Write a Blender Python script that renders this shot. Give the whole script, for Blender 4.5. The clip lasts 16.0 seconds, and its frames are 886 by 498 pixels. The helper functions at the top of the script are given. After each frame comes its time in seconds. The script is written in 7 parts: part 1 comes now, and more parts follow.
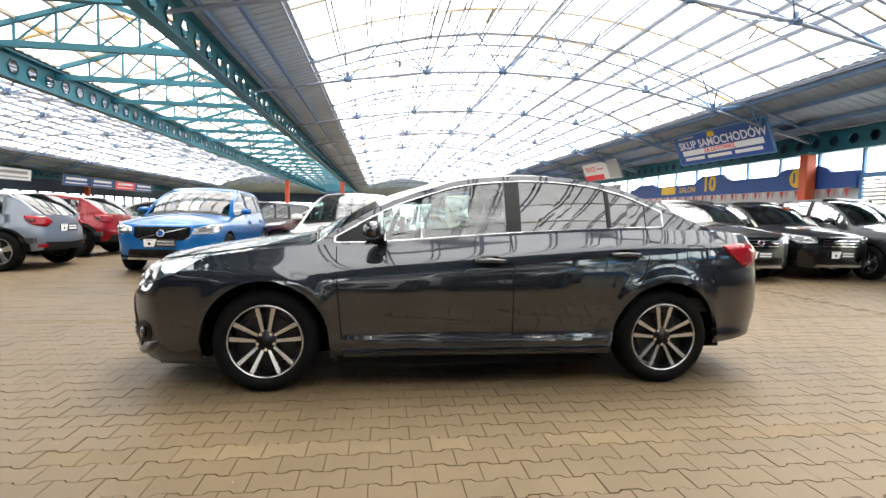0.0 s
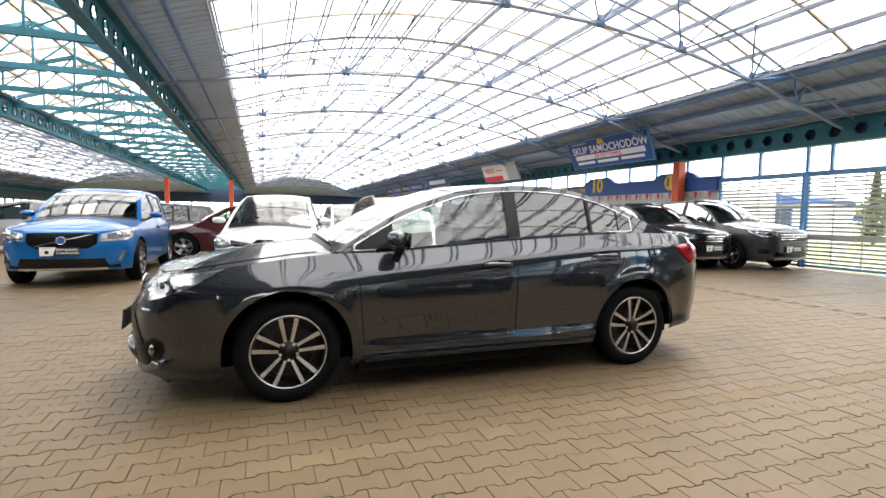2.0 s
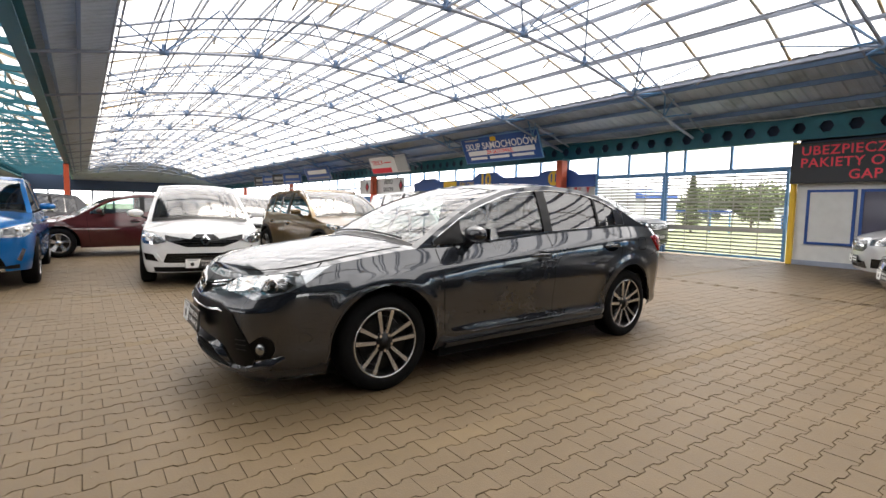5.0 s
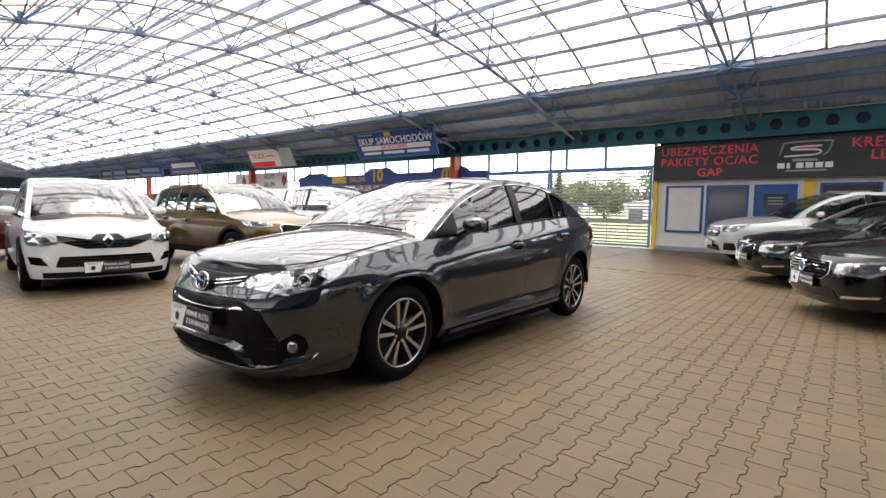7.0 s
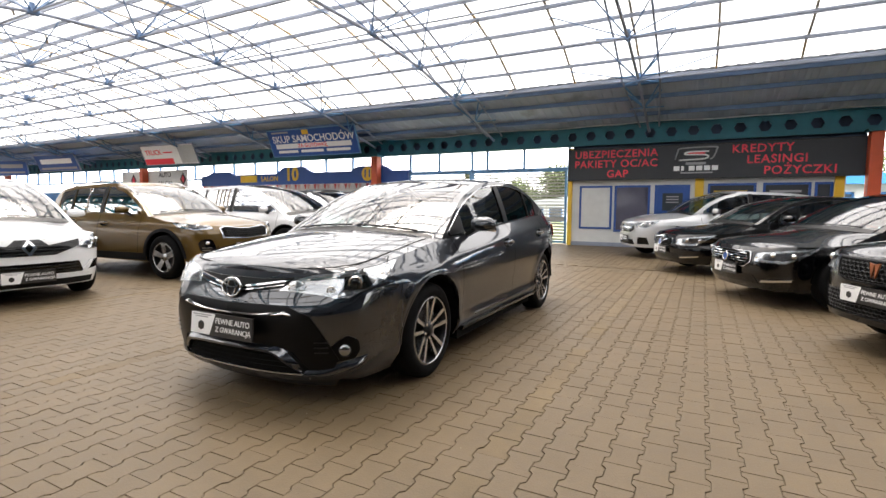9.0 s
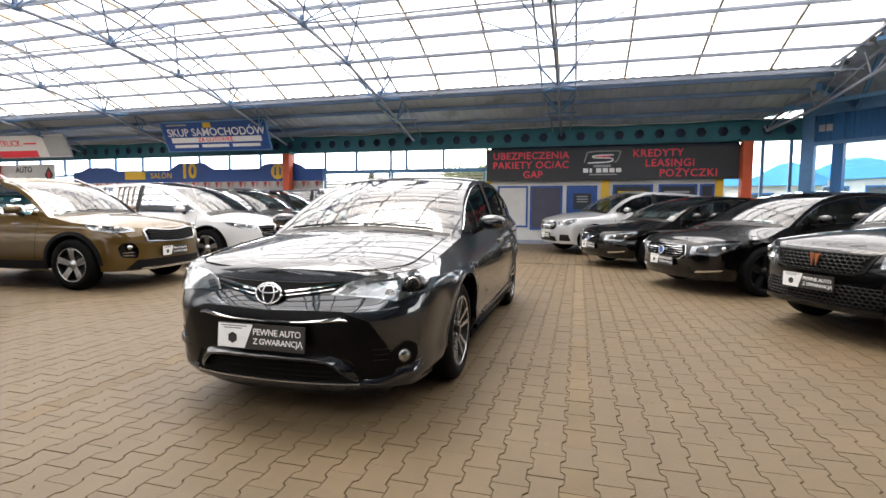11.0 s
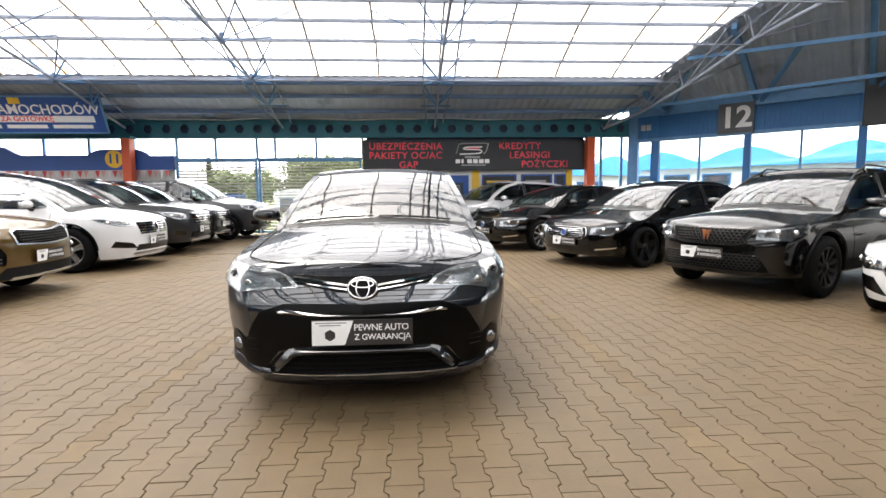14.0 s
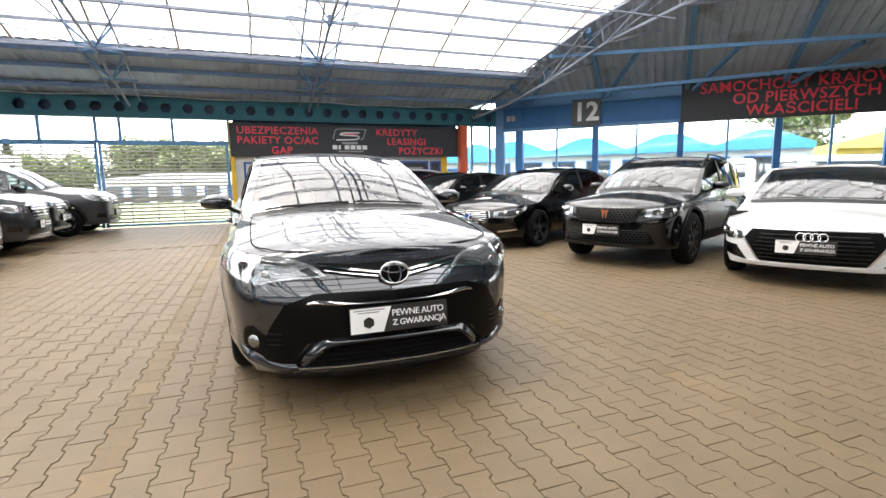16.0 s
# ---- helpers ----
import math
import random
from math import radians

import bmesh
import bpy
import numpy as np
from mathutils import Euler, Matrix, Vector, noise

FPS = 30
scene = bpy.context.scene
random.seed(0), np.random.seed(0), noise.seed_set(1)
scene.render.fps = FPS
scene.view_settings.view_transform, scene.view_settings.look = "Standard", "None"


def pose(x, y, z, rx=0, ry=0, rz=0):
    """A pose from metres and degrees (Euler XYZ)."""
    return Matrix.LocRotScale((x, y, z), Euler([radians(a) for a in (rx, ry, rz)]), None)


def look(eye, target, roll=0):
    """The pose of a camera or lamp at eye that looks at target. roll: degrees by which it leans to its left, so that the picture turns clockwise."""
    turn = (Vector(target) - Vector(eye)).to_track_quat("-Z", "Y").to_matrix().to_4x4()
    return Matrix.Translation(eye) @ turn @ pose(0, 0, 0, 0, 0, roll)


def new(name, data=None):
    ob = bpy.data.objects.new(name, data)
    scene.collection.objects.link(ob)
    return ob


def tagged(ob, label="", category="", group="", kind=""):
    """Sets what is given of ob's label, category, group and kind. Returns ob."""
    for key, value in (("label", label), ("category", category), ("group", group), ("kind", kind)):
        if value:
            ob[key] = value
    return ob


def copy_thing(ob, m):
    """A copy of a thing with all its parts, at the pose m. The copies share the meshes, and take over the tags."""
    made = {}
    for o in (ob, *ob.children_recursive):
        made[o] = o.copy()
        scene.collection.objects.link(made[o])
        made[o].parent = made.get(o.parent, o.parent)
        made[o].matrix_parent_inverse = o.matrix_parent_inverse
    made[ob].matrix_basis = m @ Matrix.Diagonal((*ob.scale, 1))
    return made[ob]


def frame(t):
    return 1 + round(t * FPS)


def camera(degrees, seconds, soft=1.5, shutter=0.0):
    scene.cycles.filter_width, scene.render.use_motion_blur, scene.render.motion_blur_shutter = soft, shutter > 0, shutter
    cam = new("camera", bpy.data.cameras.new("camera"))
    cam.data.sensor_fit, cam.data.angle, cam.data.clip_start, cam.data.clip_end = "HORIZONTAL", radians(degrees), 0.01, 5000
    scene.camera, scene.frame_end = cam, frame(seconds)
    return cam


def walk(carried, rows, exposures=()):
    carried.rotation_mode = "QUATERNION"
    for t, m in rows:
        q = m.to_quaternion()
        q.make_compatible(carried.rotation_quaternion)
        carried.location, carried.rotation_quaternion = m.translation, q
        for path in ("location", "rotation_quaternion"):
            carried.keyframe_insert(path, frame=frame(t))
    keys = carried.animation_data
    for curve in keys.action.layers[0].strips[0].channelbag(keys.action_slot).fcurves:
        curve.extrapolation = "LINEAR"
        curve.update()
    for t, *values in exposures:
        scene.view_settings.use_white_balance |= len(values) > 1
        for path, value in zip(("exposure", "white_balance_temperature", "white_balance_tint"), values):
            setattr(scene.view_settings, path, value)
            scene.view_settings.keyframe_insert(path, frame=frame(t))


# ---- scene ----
cam = camera(83.6, 16.0)
PATH = [
    (0, (-0.620, -4.080, 1.161), (-0.142, -0.320, 0.902), 1.15),
    (0.5, (-0.805, -4.091, 1.168), (-0.109, -0.364, 0.919), 1.06),
    (1, (-1.036, -4.119, 1.185), (-0.142, -0.434, 0.937), 1.00),
    (1.5, (-1.254, -4.124, 1.204), (-0.164, -0.492, 0.956), 0.88),
    (2, (-1.488, -4.099, 1.213), (-0.191, -0.537, 0.957), 0.78),
    (2.5, (-1.738, -4.084, 1.218), (-0.279, -0.585, 0.947), 0.68),
    (3, (-1.979, -4.047, 1.235), (-0.384, -0.610, 0.951), 0.64),
    (5.5, (-3.183, -3.597, 1.242), (-0.769, -0.678, 0.921), 1.03),
    (6, (-3.384, -3.469, 1.246), (-0.785, -0.717, 0.915), 0.97),
    (6.5, (-3.567, -3.302, 1.217), (-0.791, -0.728, 0.887), 0.87),
    (7, (-3.755, -3.163, 1.199), (-0.818, -0.773, 0.870), 0.63),
    (7.5, (-3.918, -3.032, 1.203), (-0.889, -0.762, 0.872), 0.54),
    (8, (-4.059, -2.857, 1.196), (-0.932, -0.724, 0.864), 0.40),
    (8.5, (-4.212, -2.676, 1.199), (-0.954, -0.750, 0.871), 0.42),
    (9, (-4.333, -2.510, 1.201), (-0.978, -0.756, 0.873), 0.27),
    (9.5, (-4.376, -2.287, 1.204), (-0.913, -0.755, 0.881), 0.20),
    (12, (-4.797, -1.190, 1.172), (-1.068, -0.543, 0.831), -0.05),
    (12.5, (-4.851, -0.970, 1.177), (-1.091, -0.550, 0.826), -0.30),
    (13, (-4.911, -0.748, 1.186), (-1.132, -0.572, 0.822), -0.47),
    (13.5, (-4.957, -0.511, 1.191), (-1.177, -0.532, 0.804), -0.53),
    (14, (-4.955, -0.273, 1.202), (-1.185, -0.508, 0.791), -0.59),
    (14.5, (-4.947, -0.046, 1.215), (-1.202, -0.510, 0.771), -0.52),
    (15, (-4.947, 0.186, 1.211), (-1.242, -0.521, 0.752), -0.74),
    (15.5, (-4.881, 0.425, 1.199), (-1.260, -0.616, 0.706), -0.60),
    (16, (-4.837, 0.674, 1.195), (-1.314, -0.652, 0.674), -0.93),
]
walk(cam, [(t, look(eye, target, roll)) for t, eye, target, roll in PATH],
     exposures=[(0, 2.38, 6370, 9), (2.5, 2.09, 6420, 10), (5.5, 1.79, 6500, 12), (7, 1.82, 6500, 12), (9, 1.97, 6490, 12), (12.5, 2.11, 6470, 12), (16, 2.37, 6380, 11)])

# ---- world and sun: bright overcast day over a translucent roof ----
world = bpy.data.worlds.new("overcast_sky")
scene.world = world
world.use_nodes = True
wn, wl = world.node_tree.nodes, world.node_tree.links
sky = wn.new("ShaderNodeTexSky")
sky.sky_type, sky.sun_disc = "NISHITA", False
sky.sun_elevation, sky.sun_rotation = radians(65), radians(44)
sky.air_density, sky.dust_density, sky.ozone_density = 1.0, 6.0, 1.0
haze = wn.new("ShaderNodeMix")
haze.data_type = "RGBA"
haze.inputs[0].default_value = 0.7
haze.inputs[7].default_value = (13.6, 13.4, 13.2, 1)
wl.new(sky.outputs[0], haze.inputs[6])
wl.new(haze.outputs[2], wn["Background"].inputs[0])
wn["Background"].inputs[1].default_value = 0.15
sun = new("sun", bpy.data.lights.new("sun", "SUN"))
sun.data.energy, sun.data.angle, sun.data.color = 1.5, radians(30), (1.0, 0.95, 0.88)
sun.matrix_world = look((0, 0, 20), (-4.2, -4.4, 7.0))


# ---- helpers ----
def mat(name, col, rough=0.5, metal=0.0, var=0.12, scale=8.0, bump=0.0, bump_scale=60.0, coat=0.0, island=0.0, piece=0.0, spec=0.5, stain=None, coat_ior=1.6):
    """Principled material with large and small variation, optional relief."""
    m = bpy.data.materials.new(name)
    m.use_nodes = True
    t = m.node_tree
    n, p = t.nodes, t.nodes["Principled BSDF"]
    tc = n.new("ShaderNodeTexCoord")
    big, fine = n.new("ShaderNodeTexNoise"), n.new("ShaderNodeTexNoise")
    big.inputs["Scale"].default_value, big.inputs["Detail"].default_value = scale * 0.13, 3
    fine.inputs["Scale"].default_value, fine.inputs["Detail"].default_value = scale, 5
    geo = n.new("ShaderNodeNewGeometry")
    for q in (big, fine):
        t.links.new(geo.outputs["Position"] if (island or piece) else tc.outputs["Object"], q.inputs["Vector"])
    add = n.new("ShaderNodeMath")
    add.operation = "ADD"
    t.links.new(big.outputs[0], add.inputs[0])
    t.links.new(fine.outputs[0], add.inputs[1])
    val = n.new("ShaderNodeMapRange")
    val.inputs[1].default_value, val.inputs[2].default_value = 0.6, 1.4
    val.inputs[3].default_value, val.inputs[4].default_value = 1 - var, 1 + var
    t.links.new(add.outputs[0], val.inputs[0])
    last = val.outputs[0]
    for amount, source in ((island, geo.outputs["Random Per Island"]), (piece, n.new("ShaderNodeObjectInfo").outputs["Random"])):
        if amount:
            r = n.new("ShaderNodeMapRange")
            r.inputs[3].default_value, r.inputs[4].default_value = 1 - amount, 1 + amount
            t.links.new(source, r.inputs[0])
            mul = n.new("ShaderNodeMath")
            mul.operation = "MULTIPLY"
            t.links.new(last, mul.inputs[0])
            t.links.new(r.outputs[0], mul.inputs[1])
            last = mul.outputs[0]
    sc = n.new("ShaderNodeVectorMath")
    sc.operation = "SCALE"
    sc.inputs[0].default_value = col
    t.links.new(last, sc.inputs["Scale"])
    colour = sc.outputs[0]
    if stain:
        st = n.new("ShaderNodeTexNoise")
        st.inputs["Scale"].default_value, st.inputs["Detail"].default_value = stain[1], 6
        t.links.new(geo.outputs["Position"], st.inputs["Vector"])
        ramp = n.new("ShaderNodeMapRange")
        ramp.inputs[1].default_value, ramp.inputs[2].default_value = stain[2], stain[2] + 0.15
        t.links.new(st.outputs[0], ramp.inputs[0])
        mx = n.new("ShaderNodeMix")
        mx.data_type = "RGBA"
        mx.inputs[7].default_value = (*stain[0], 1)
        t.links.new(ramp.outputs[0], mx.inputs[0])
        t.links.new(colour, mx.inputs[6])
        colour = mx.outputs[2]
    t.links.new(colour, p.inputs["Base Color"])
    rr = n.new("ShaderNodeMapRange")
    rr.inputs[3].default_value, rr.inputs[4].default_value = max(0.02, rough * 0.85), min(1, rough * 1.15)
    t.links.new(fine.outputs[0], rr.inputs[0])
    t.links.new(rr.outputs[0], p.inputs["Roughness"])
    p.inputs["Metallic"].default_value = metal
    p.inputs["Specular IOR Level"].default_value = spec
    if coat:
        p.inputs["Coat Weight"].default_value, p.inputs["Coat Roughness"].default_value, p.inputs["Coat IOR"].default_value = coat, 0.03, coat_ior
    if bump:
        bn = n.new("ShaderNodeTexNoise")
        bn.inputs["Scale"].default_value, bn.inputs["Detail"].default_value = bump_scale, 4
        t.links.new(geo.outputs["Position"] if (island or piece) else tc.outputs["Object"], bn.inputs["Vector"])
        b = n.new("ShaderNodeBump")
        b.inputs["Strength"].default_value, b.inputs["Distance"].default_value = bump, 0.004
        t.links.new(bn.outputs[0], b.inputs["Height"])
        t.links.new(b.outputs[0], p.inputs["Normal"])
    return m


def glass_mat(name, tint, gloss=1.0, base=0.04):
    """Thin pane: tinted see-through, gloss by Fresnel."""
    m = bpy.data.materials.new(name)
    m.use_nodes = True
    t = m.node_tree
    n = t.nodes
    n.remove(n["Principled BSDF"])
    tr, gl, mx, fr = n.new("ShaderNodeBsdfTransparent"), n.new("ShaderNodeBsdfGlossy"), n.new("ShaderNodeMixShader"), n.new("ShaderNodeFresnel")
    tr.inputs[0].default_value = (*tint, 1)
    gl.inputs["Roughness"].default_value = 0.015
    fr.inputs[0].default_value = 1.52
    mr = n.new("ShaderNodeMapRange")
    mr.inputs[2].default_value = 0.6
    mr.inputs[3].default_value, mr.inputs[4].default_value = base, gloss
    t.links.new(fr.outputs[0], mr.inputs[0])
    t.links.new(mr.outputs[0], mx.inputs[0])
    t.links.new(tr.outputs[0], mx.inputs[1])
    t.links.new(gl.outputs[0], mx.inputs[2])
    t.links.new(mx.outputs[0], n["Material Output"].inputs[0])
    return m


def panel_mat(name):
    """Weathered translucent roof sheet: part clear, part scattering, dirt by panel."""
    m = bpy.data.materials.new(name)
    m.use_nodes = True
    t = m.node_tree
    n = t.nodes
    n.remove(n["Principled BSDF"])
    geo = n.new("ShaderNodeNewGeometry")
    no = n.new("ShaderNodeTexNoise")
    no.inputs["Scale"].default_value, no.inputs["Detail"].default_value = 1.3, 6
    t.links.new(geo.outputs["Position"], no.inputs["Vector"])
    mr = n.new("ShaderNodeMapRange")
    mr.inputs[1].default_value, mr.inputs[2].default_value, mr.inputs[3].default_value, mr.inputs[4].default_value = 0.3, 0.75, 0.60, 0.47
    t.links.new(no.outputs[0], mr.inputs[0])
    isl = n.new("ShaderNodeMapRange")
    isl.inputs[3].default_value, isl.inputs[4].default_value = 0.82, 1.0
    t.links.new(geo.outputs["Random Per Island"], isl.inputs[0])
    mul = n.new("ShaderNodeMath")
    mul.operation = "MULTIPLY"
    t.links.new(mr.outputs[0], mul.inputs[0])
    t.links.new(isl.outputs[0], mul.inputs[1])
    rgb = n.new("ShaderNodeCombineColor")
    for i, k in enumerate((1.0, 0.985, 0.95)):
        s = n.new("ShaderNodeMath")
        s.operation = "MULTIPLY"
        s.inputs[1].default_value = k
        t.links.new(mul.outputs[0], s.inputs[0])
        t.links.new(s.outputs[0], rgb.inputs[i])
    tr, tl, mx = n.new("ShaderNodeBsdfTransparent"), n.new("ShaderNodeBsdfTranslucent"), n.new("ShaderNodeMixShader")
    t.links.new(rgb.outputs[0], tr.inputs[0])
    t.links.new(rgb.outputs[0], tl.inputs[0])
    mx.inputs[0].default_value = 0.25
    t.links.new(tr.outputs[0], mx.inputs[1])
    t.links.new(tl.outputs[0], mx.inputs[2])
    t.links.new(mx.outputs[0], n["Material Output"].inputs[0])
    return m


def mesh_ob(name, bm, material, smooth=False):
    me = bpy.data.meshes.new(name)
    bm.normal_update()
    bm.to_mesh(me)
    bm.free()
    for m in material if isinstance(material, (list, tuple)) else (material,):
        me.materials.append(m)
    if smooth:
        me.shade_smooth()
        if smooth == "edges":
            me.set_sharp_from_angle(angle=radians(32))
    return new(name, me)


def part(name, bm, material, parent, label="", smooth=False):
    ob = mesh_ob(name, bm, material, smooth)
    ob.parent = parent
    if label:
        tagged(ob, label)
    return ob


def thing(name, label, category, group="", at=None, kind=""):
    ob = new(name)
    ob.empty_display_size = 0.2
    if at is not None:
        ob.matrix_world = at
    return tagged(ob, label, category, group, kind)


def box(bm, x0, x1, y0, y1, z0, z1, bevel=0.0):
    vs = [bm.verts.new((x, y, z)) for x in (x0, x1) for y in (y0, y1) for z in (z0, z1)]
    fs = [bm.faces.new([vs[i] for i in q]) for q in ((0, 1, 3, 2), (4, 6, 7, 5), (0, 4, 5, 1), (2, 3, 7, 6), (0, 2, 6, 4), (1, 5, 7, 3))]
    if bevel:
        es = list({e for f in fs for e in f.edges})
        bmesh.ops.bevel(bm, geom=es, offset=bevel, segments=2, affect="EDGES", profile=0.5)
    return bm


def bar(bm, p, q, w, h=None, n=0, up=(0, 0, 1)):
    """A bar from p to q: box w x h, or an n-sided tube of radius w."""
    p, q = Vector(p), Vector(q)
    d = (q - p).normalized()
    side = d.cross(Vector(up))
    if side.length < 1e-3:
        side = d.cross(Vector((1, 0, 0)))
    side.normalize()
    top = side.cross(d).normalized()
    if n:
        ring = [side * (w * math.cos(2 * math.pi * i / n)) + top * (w * math.sin(2 * math.pi * i / n)) for i in range(n)]
    else:
        h = h or w
        ring = [side * (sx * w / 2) + top * (sz * h / 2) for sx, sz in ((-1, -1), (1, -1), (1, 1), (-1, 1))]
    a, b = [bm.verts.new(p + r) for r in ring], [bm.verts.new(q + r) for r in ring]
    k = len(ring)
    for i in range(k):
        bm.faces.new((a[i], a[(i + 1) % k], b[(i + 1) % k], b[i]))
    bm.faces.new(a[::-1])
    bm.faces.new(b)
    return bm


def sweep(bm, pts, r, n=6, flat=1.0):
    """One tube along points; flat squeezes it upright."""
    pts = [Vector(q) for q in pts]
    rings = []
    for i, q in enumerate(pts):
        d = (pts[min(i + 1, len(pts) - 1)] - pts[max(i - 1, 0)]).normalized()
        side = d.cross(Vector((0, 0, 1)))
        if side.length < 1e-3:
            side = d.cross(Vector((1, 0, 0)))
        side.normalize()
        top = side.cross(d)
        rings.append([bm.verts.new(q + side * (r * math.cos(2 * math.pi * k / n)) + top * (r * flat * math.sin(2 * math.pi * k / n))) for k in range(n)])
    for a, b in zip(rings, rings[1:]):
        for k in range(n):
            bm.faces.new((a[k], a[(k + 1) % n], b[(k + 1) % n], b[k]))
    bm.faces.new(rings[0][::-1])
    bm.faces.new(rings[-1])
    return plain(bm)


def plain(bm):
    """Outward normals."""
    bmesh.ops.recalc_face_normals(bm, faces=bm.faces)
    return bm


def writing(name, text, size, m, material, parent=None, spread=1.0, thick=0.004, align="CENTER", bold=0.012):
    """Built-in lettering as a mesh; local x along the line, y up, z out."""
    cu = bpy.data.curves.new(name, "FONT")
    cu.body, cu.size, cu.align_x, cu.align_y, cu.extrude, cu.resolution_u = text, size, align, "CENTER", thick, 3
    cu.space_character = spread
    cu.offset = size * bold
    tmp = bpy.data.objects.new("tmp", cu)
    scene.collection.objects.link(tmp)
    me = bpy.data.meshes.new_from_object(tmp.evaluated_get(bpy.context.evaluated_depsgraph_get()))
    bpy.data.objects.remove(tmp)
    me.materials.clear()
    me.materials.append(material)
    ob = new(name, me)
    ob.parent = parent
    ob.matrix_local = m
    return ob


def curve_pts(pts, n):
    """Catmull-Rom through 2D points, n samples a span."""
    p = [np.array(q, float) for q in pts]
    p = [2 * p[0] - p[1]] + p + [2 * p[-1] - p[-2]]
    out = []
    for i in range(1, len(p) - 2):
        for k in range(n):
            t = k / n
            out.append(0.5 * (2 * p[i] + (p[i + 1] - p[i - 1]) * t + (2 * p[i - 1] - 5 * p[i] + 4 * p[i + 1] - p[i + 2]) * t * t + (3 * p[i] - p[i - 1] - 3 * p[i + 1] + p[i + 2]) * t ** 3))
    out.append(p[-2])
    return np.array(out)


def facing(p, normal):
    """Pose of a flat thing at p whose face looks along normal (local z), upright."""
    z = Vector(normal).normalized()
    x = Vector((0, 0, 1)).cross(z).normalized()
    y = z.cross(x)
    return Matrix.Translation(p) @ Matrix((x, y, z)).transposed().to_4x4()


# ---- materials ----
M_PAVER = mat("concrete_paver", (0.126, 0.0892, 0.0475), 0.54, var=0.15, scale=14, bump=0.35, bump_scale=90, island=0.045, spec=0.42, stain=((0.098, 0.071, 0.039), 0.5, 0.58))
M_PAVER_P = mat("concrete_paver_piece", (0.126, 0.0892, 0.0475), 0.54, var=0.15, scale=14, bump=0.35, bump_scale=90, piece=0.045, spec=0.42, stain=((0.098, 0.071, 0.039), 0.5, 0.58))
M_PAVER_Y = mat("yellowish_paver", (0.138, 0.098, 0.050), 0.7, var=0.2, scale=14, bump=0.35, bump_scale=90, island=0.10)
M_JOINT = mat("joint_sand", (0.090, 0.063, 0.034), 0.95, var=0.25, scale=20, bump=0.5)
M_GREY_SHEET = mat("grey_sheet", (0.42, 0.48, 0.55), 0.55, 0.1, var=0.15, scale=2.5, stain=((0.20, 0.215, 0.23), 0.7, 0.6))
M_BLUE_STEEL = mat("blue_steel", (0.11, 0.26, 0.47), 0.5, 0.1, var=0.18, scale=6)
M_NODE_STEEL = mat("dark_blue_node_steel", (0.13, 0.205, 0.34), 0.5, 0.2, var=0.2, scale=6)
M_TEAL_STEEL = mat("teal_steel", (0.0148, 0.123, 0.164), 0.5, 0.1, var=0.15, scale=5, stain=((0.02, 0.12, 0.14), 1.2, 0.6))
M_GREY_STEEL = mat("grey_blue_steel", (0.27, 0.30, 0.37), 0.5, 0.2, var=0.2, scale=6)
M_OLD_BAR = mat("rusty_glazing_bar", (0.40, 0.36, 0.30), 0.6, 0.2, var=0.25, scale=4, stain=((0.42, 0.26, 0.07), 1.1, 0.52))
M_ROOF_PANEL = panel_mat("translucent_roof_sheet")
M_ORANGE = mat("orange_paint", (0.58, 0.09, 0.03), 0.5, var=0.12, scale=5)
M_BLUE_WALL = mat("blue_sheet", (0.024, 0.145, 0.37), 0.5, var=0.12, scale=4)
M_NAVY_WALL = mat("dark_navy_sheet", (0.012, 0.03, 0.065), 0.6, var=0.12, scale=4)
M_BLUE_FASCIA = mat("royal_blue_board", (0.018, 0.075, 0.29), 0.5, var=0.1, scale=4)
M_YELLOW = mat("yellow_paint", (0.75, 0.47, 0.03), 0.5, var=0.1, scale=5)
M_WHITE_WALL = mat("white_cladding", (0.62, 0.62, 0.6), 0.55, var=0.08, scale=5)
M_DARK_BOARD = mat("dark_banner", (0.021, 0.024, 0.030), 0.5, var=0.1, scale=5)
M_RED = mat("red_letter", (0.78, 0.04, 0.07), 0.5, var=0.06, scale=5)
M_WHITE = mat("white_letter", (0.8, 0.8, 0.8), 0.5, var=0.04, scale=5)
M_GREY_LET = mat("grey_letter", (0.3, 0.3, 0.31), 0.5, var=0.05, scale=5)
M_BLACK = mat("black_plastic", (0.006, 0.006, 0.0065), 0.45, var=0.15, scale=20)
M_SLAT = mat("galvanised_slat", (0.40, 0.39, 0.36), 0.45, 0.3, var=0.12, scale=6)
M_CABLE = mat("white_cable", (0.7, 0.7, 0.68), 0.5)
M_GRASS = mat("grass_ground", (0.10, 0.12, 0.045), 0.9, var=0.35, scale=3, bump=0.6, bump_scale=20)
M_LEAF = mat("leaf", (0.11, 0.14, 0.05), 0.7, var=0.3, scale=5, island=0.4)
M_BARK = mat("bark", (0.12, 0.09, 0.06), 0.9, var=0.3, scale=12, bump=0.5)
M_PANE = glass_mat("window_glass", (0.9, 0.94, 0.94), 0.9)
M_DARKROOM = mat("dark_interior", (0.03, 0.03, 0.035), 0.7)
M_DOORGLASS = mat("tinted_door_glass", (0.06, 0.07, 0.08), 0.06, spec=0.7, var=0.1)
M_SHUTTER = mat("grey_shutter", (0.42, 0.44, 0.45), 0.5, var=0.08)

# ---- the hall: two arched roofs side by side, long axis along y ----
XE, XG0, XG1, XS, XV = 11.4, 8.74, -2.28, -3.7, -5.85
Y_TRUSS, STEP = -5.8, 4.75
Y_FAR = 60.7


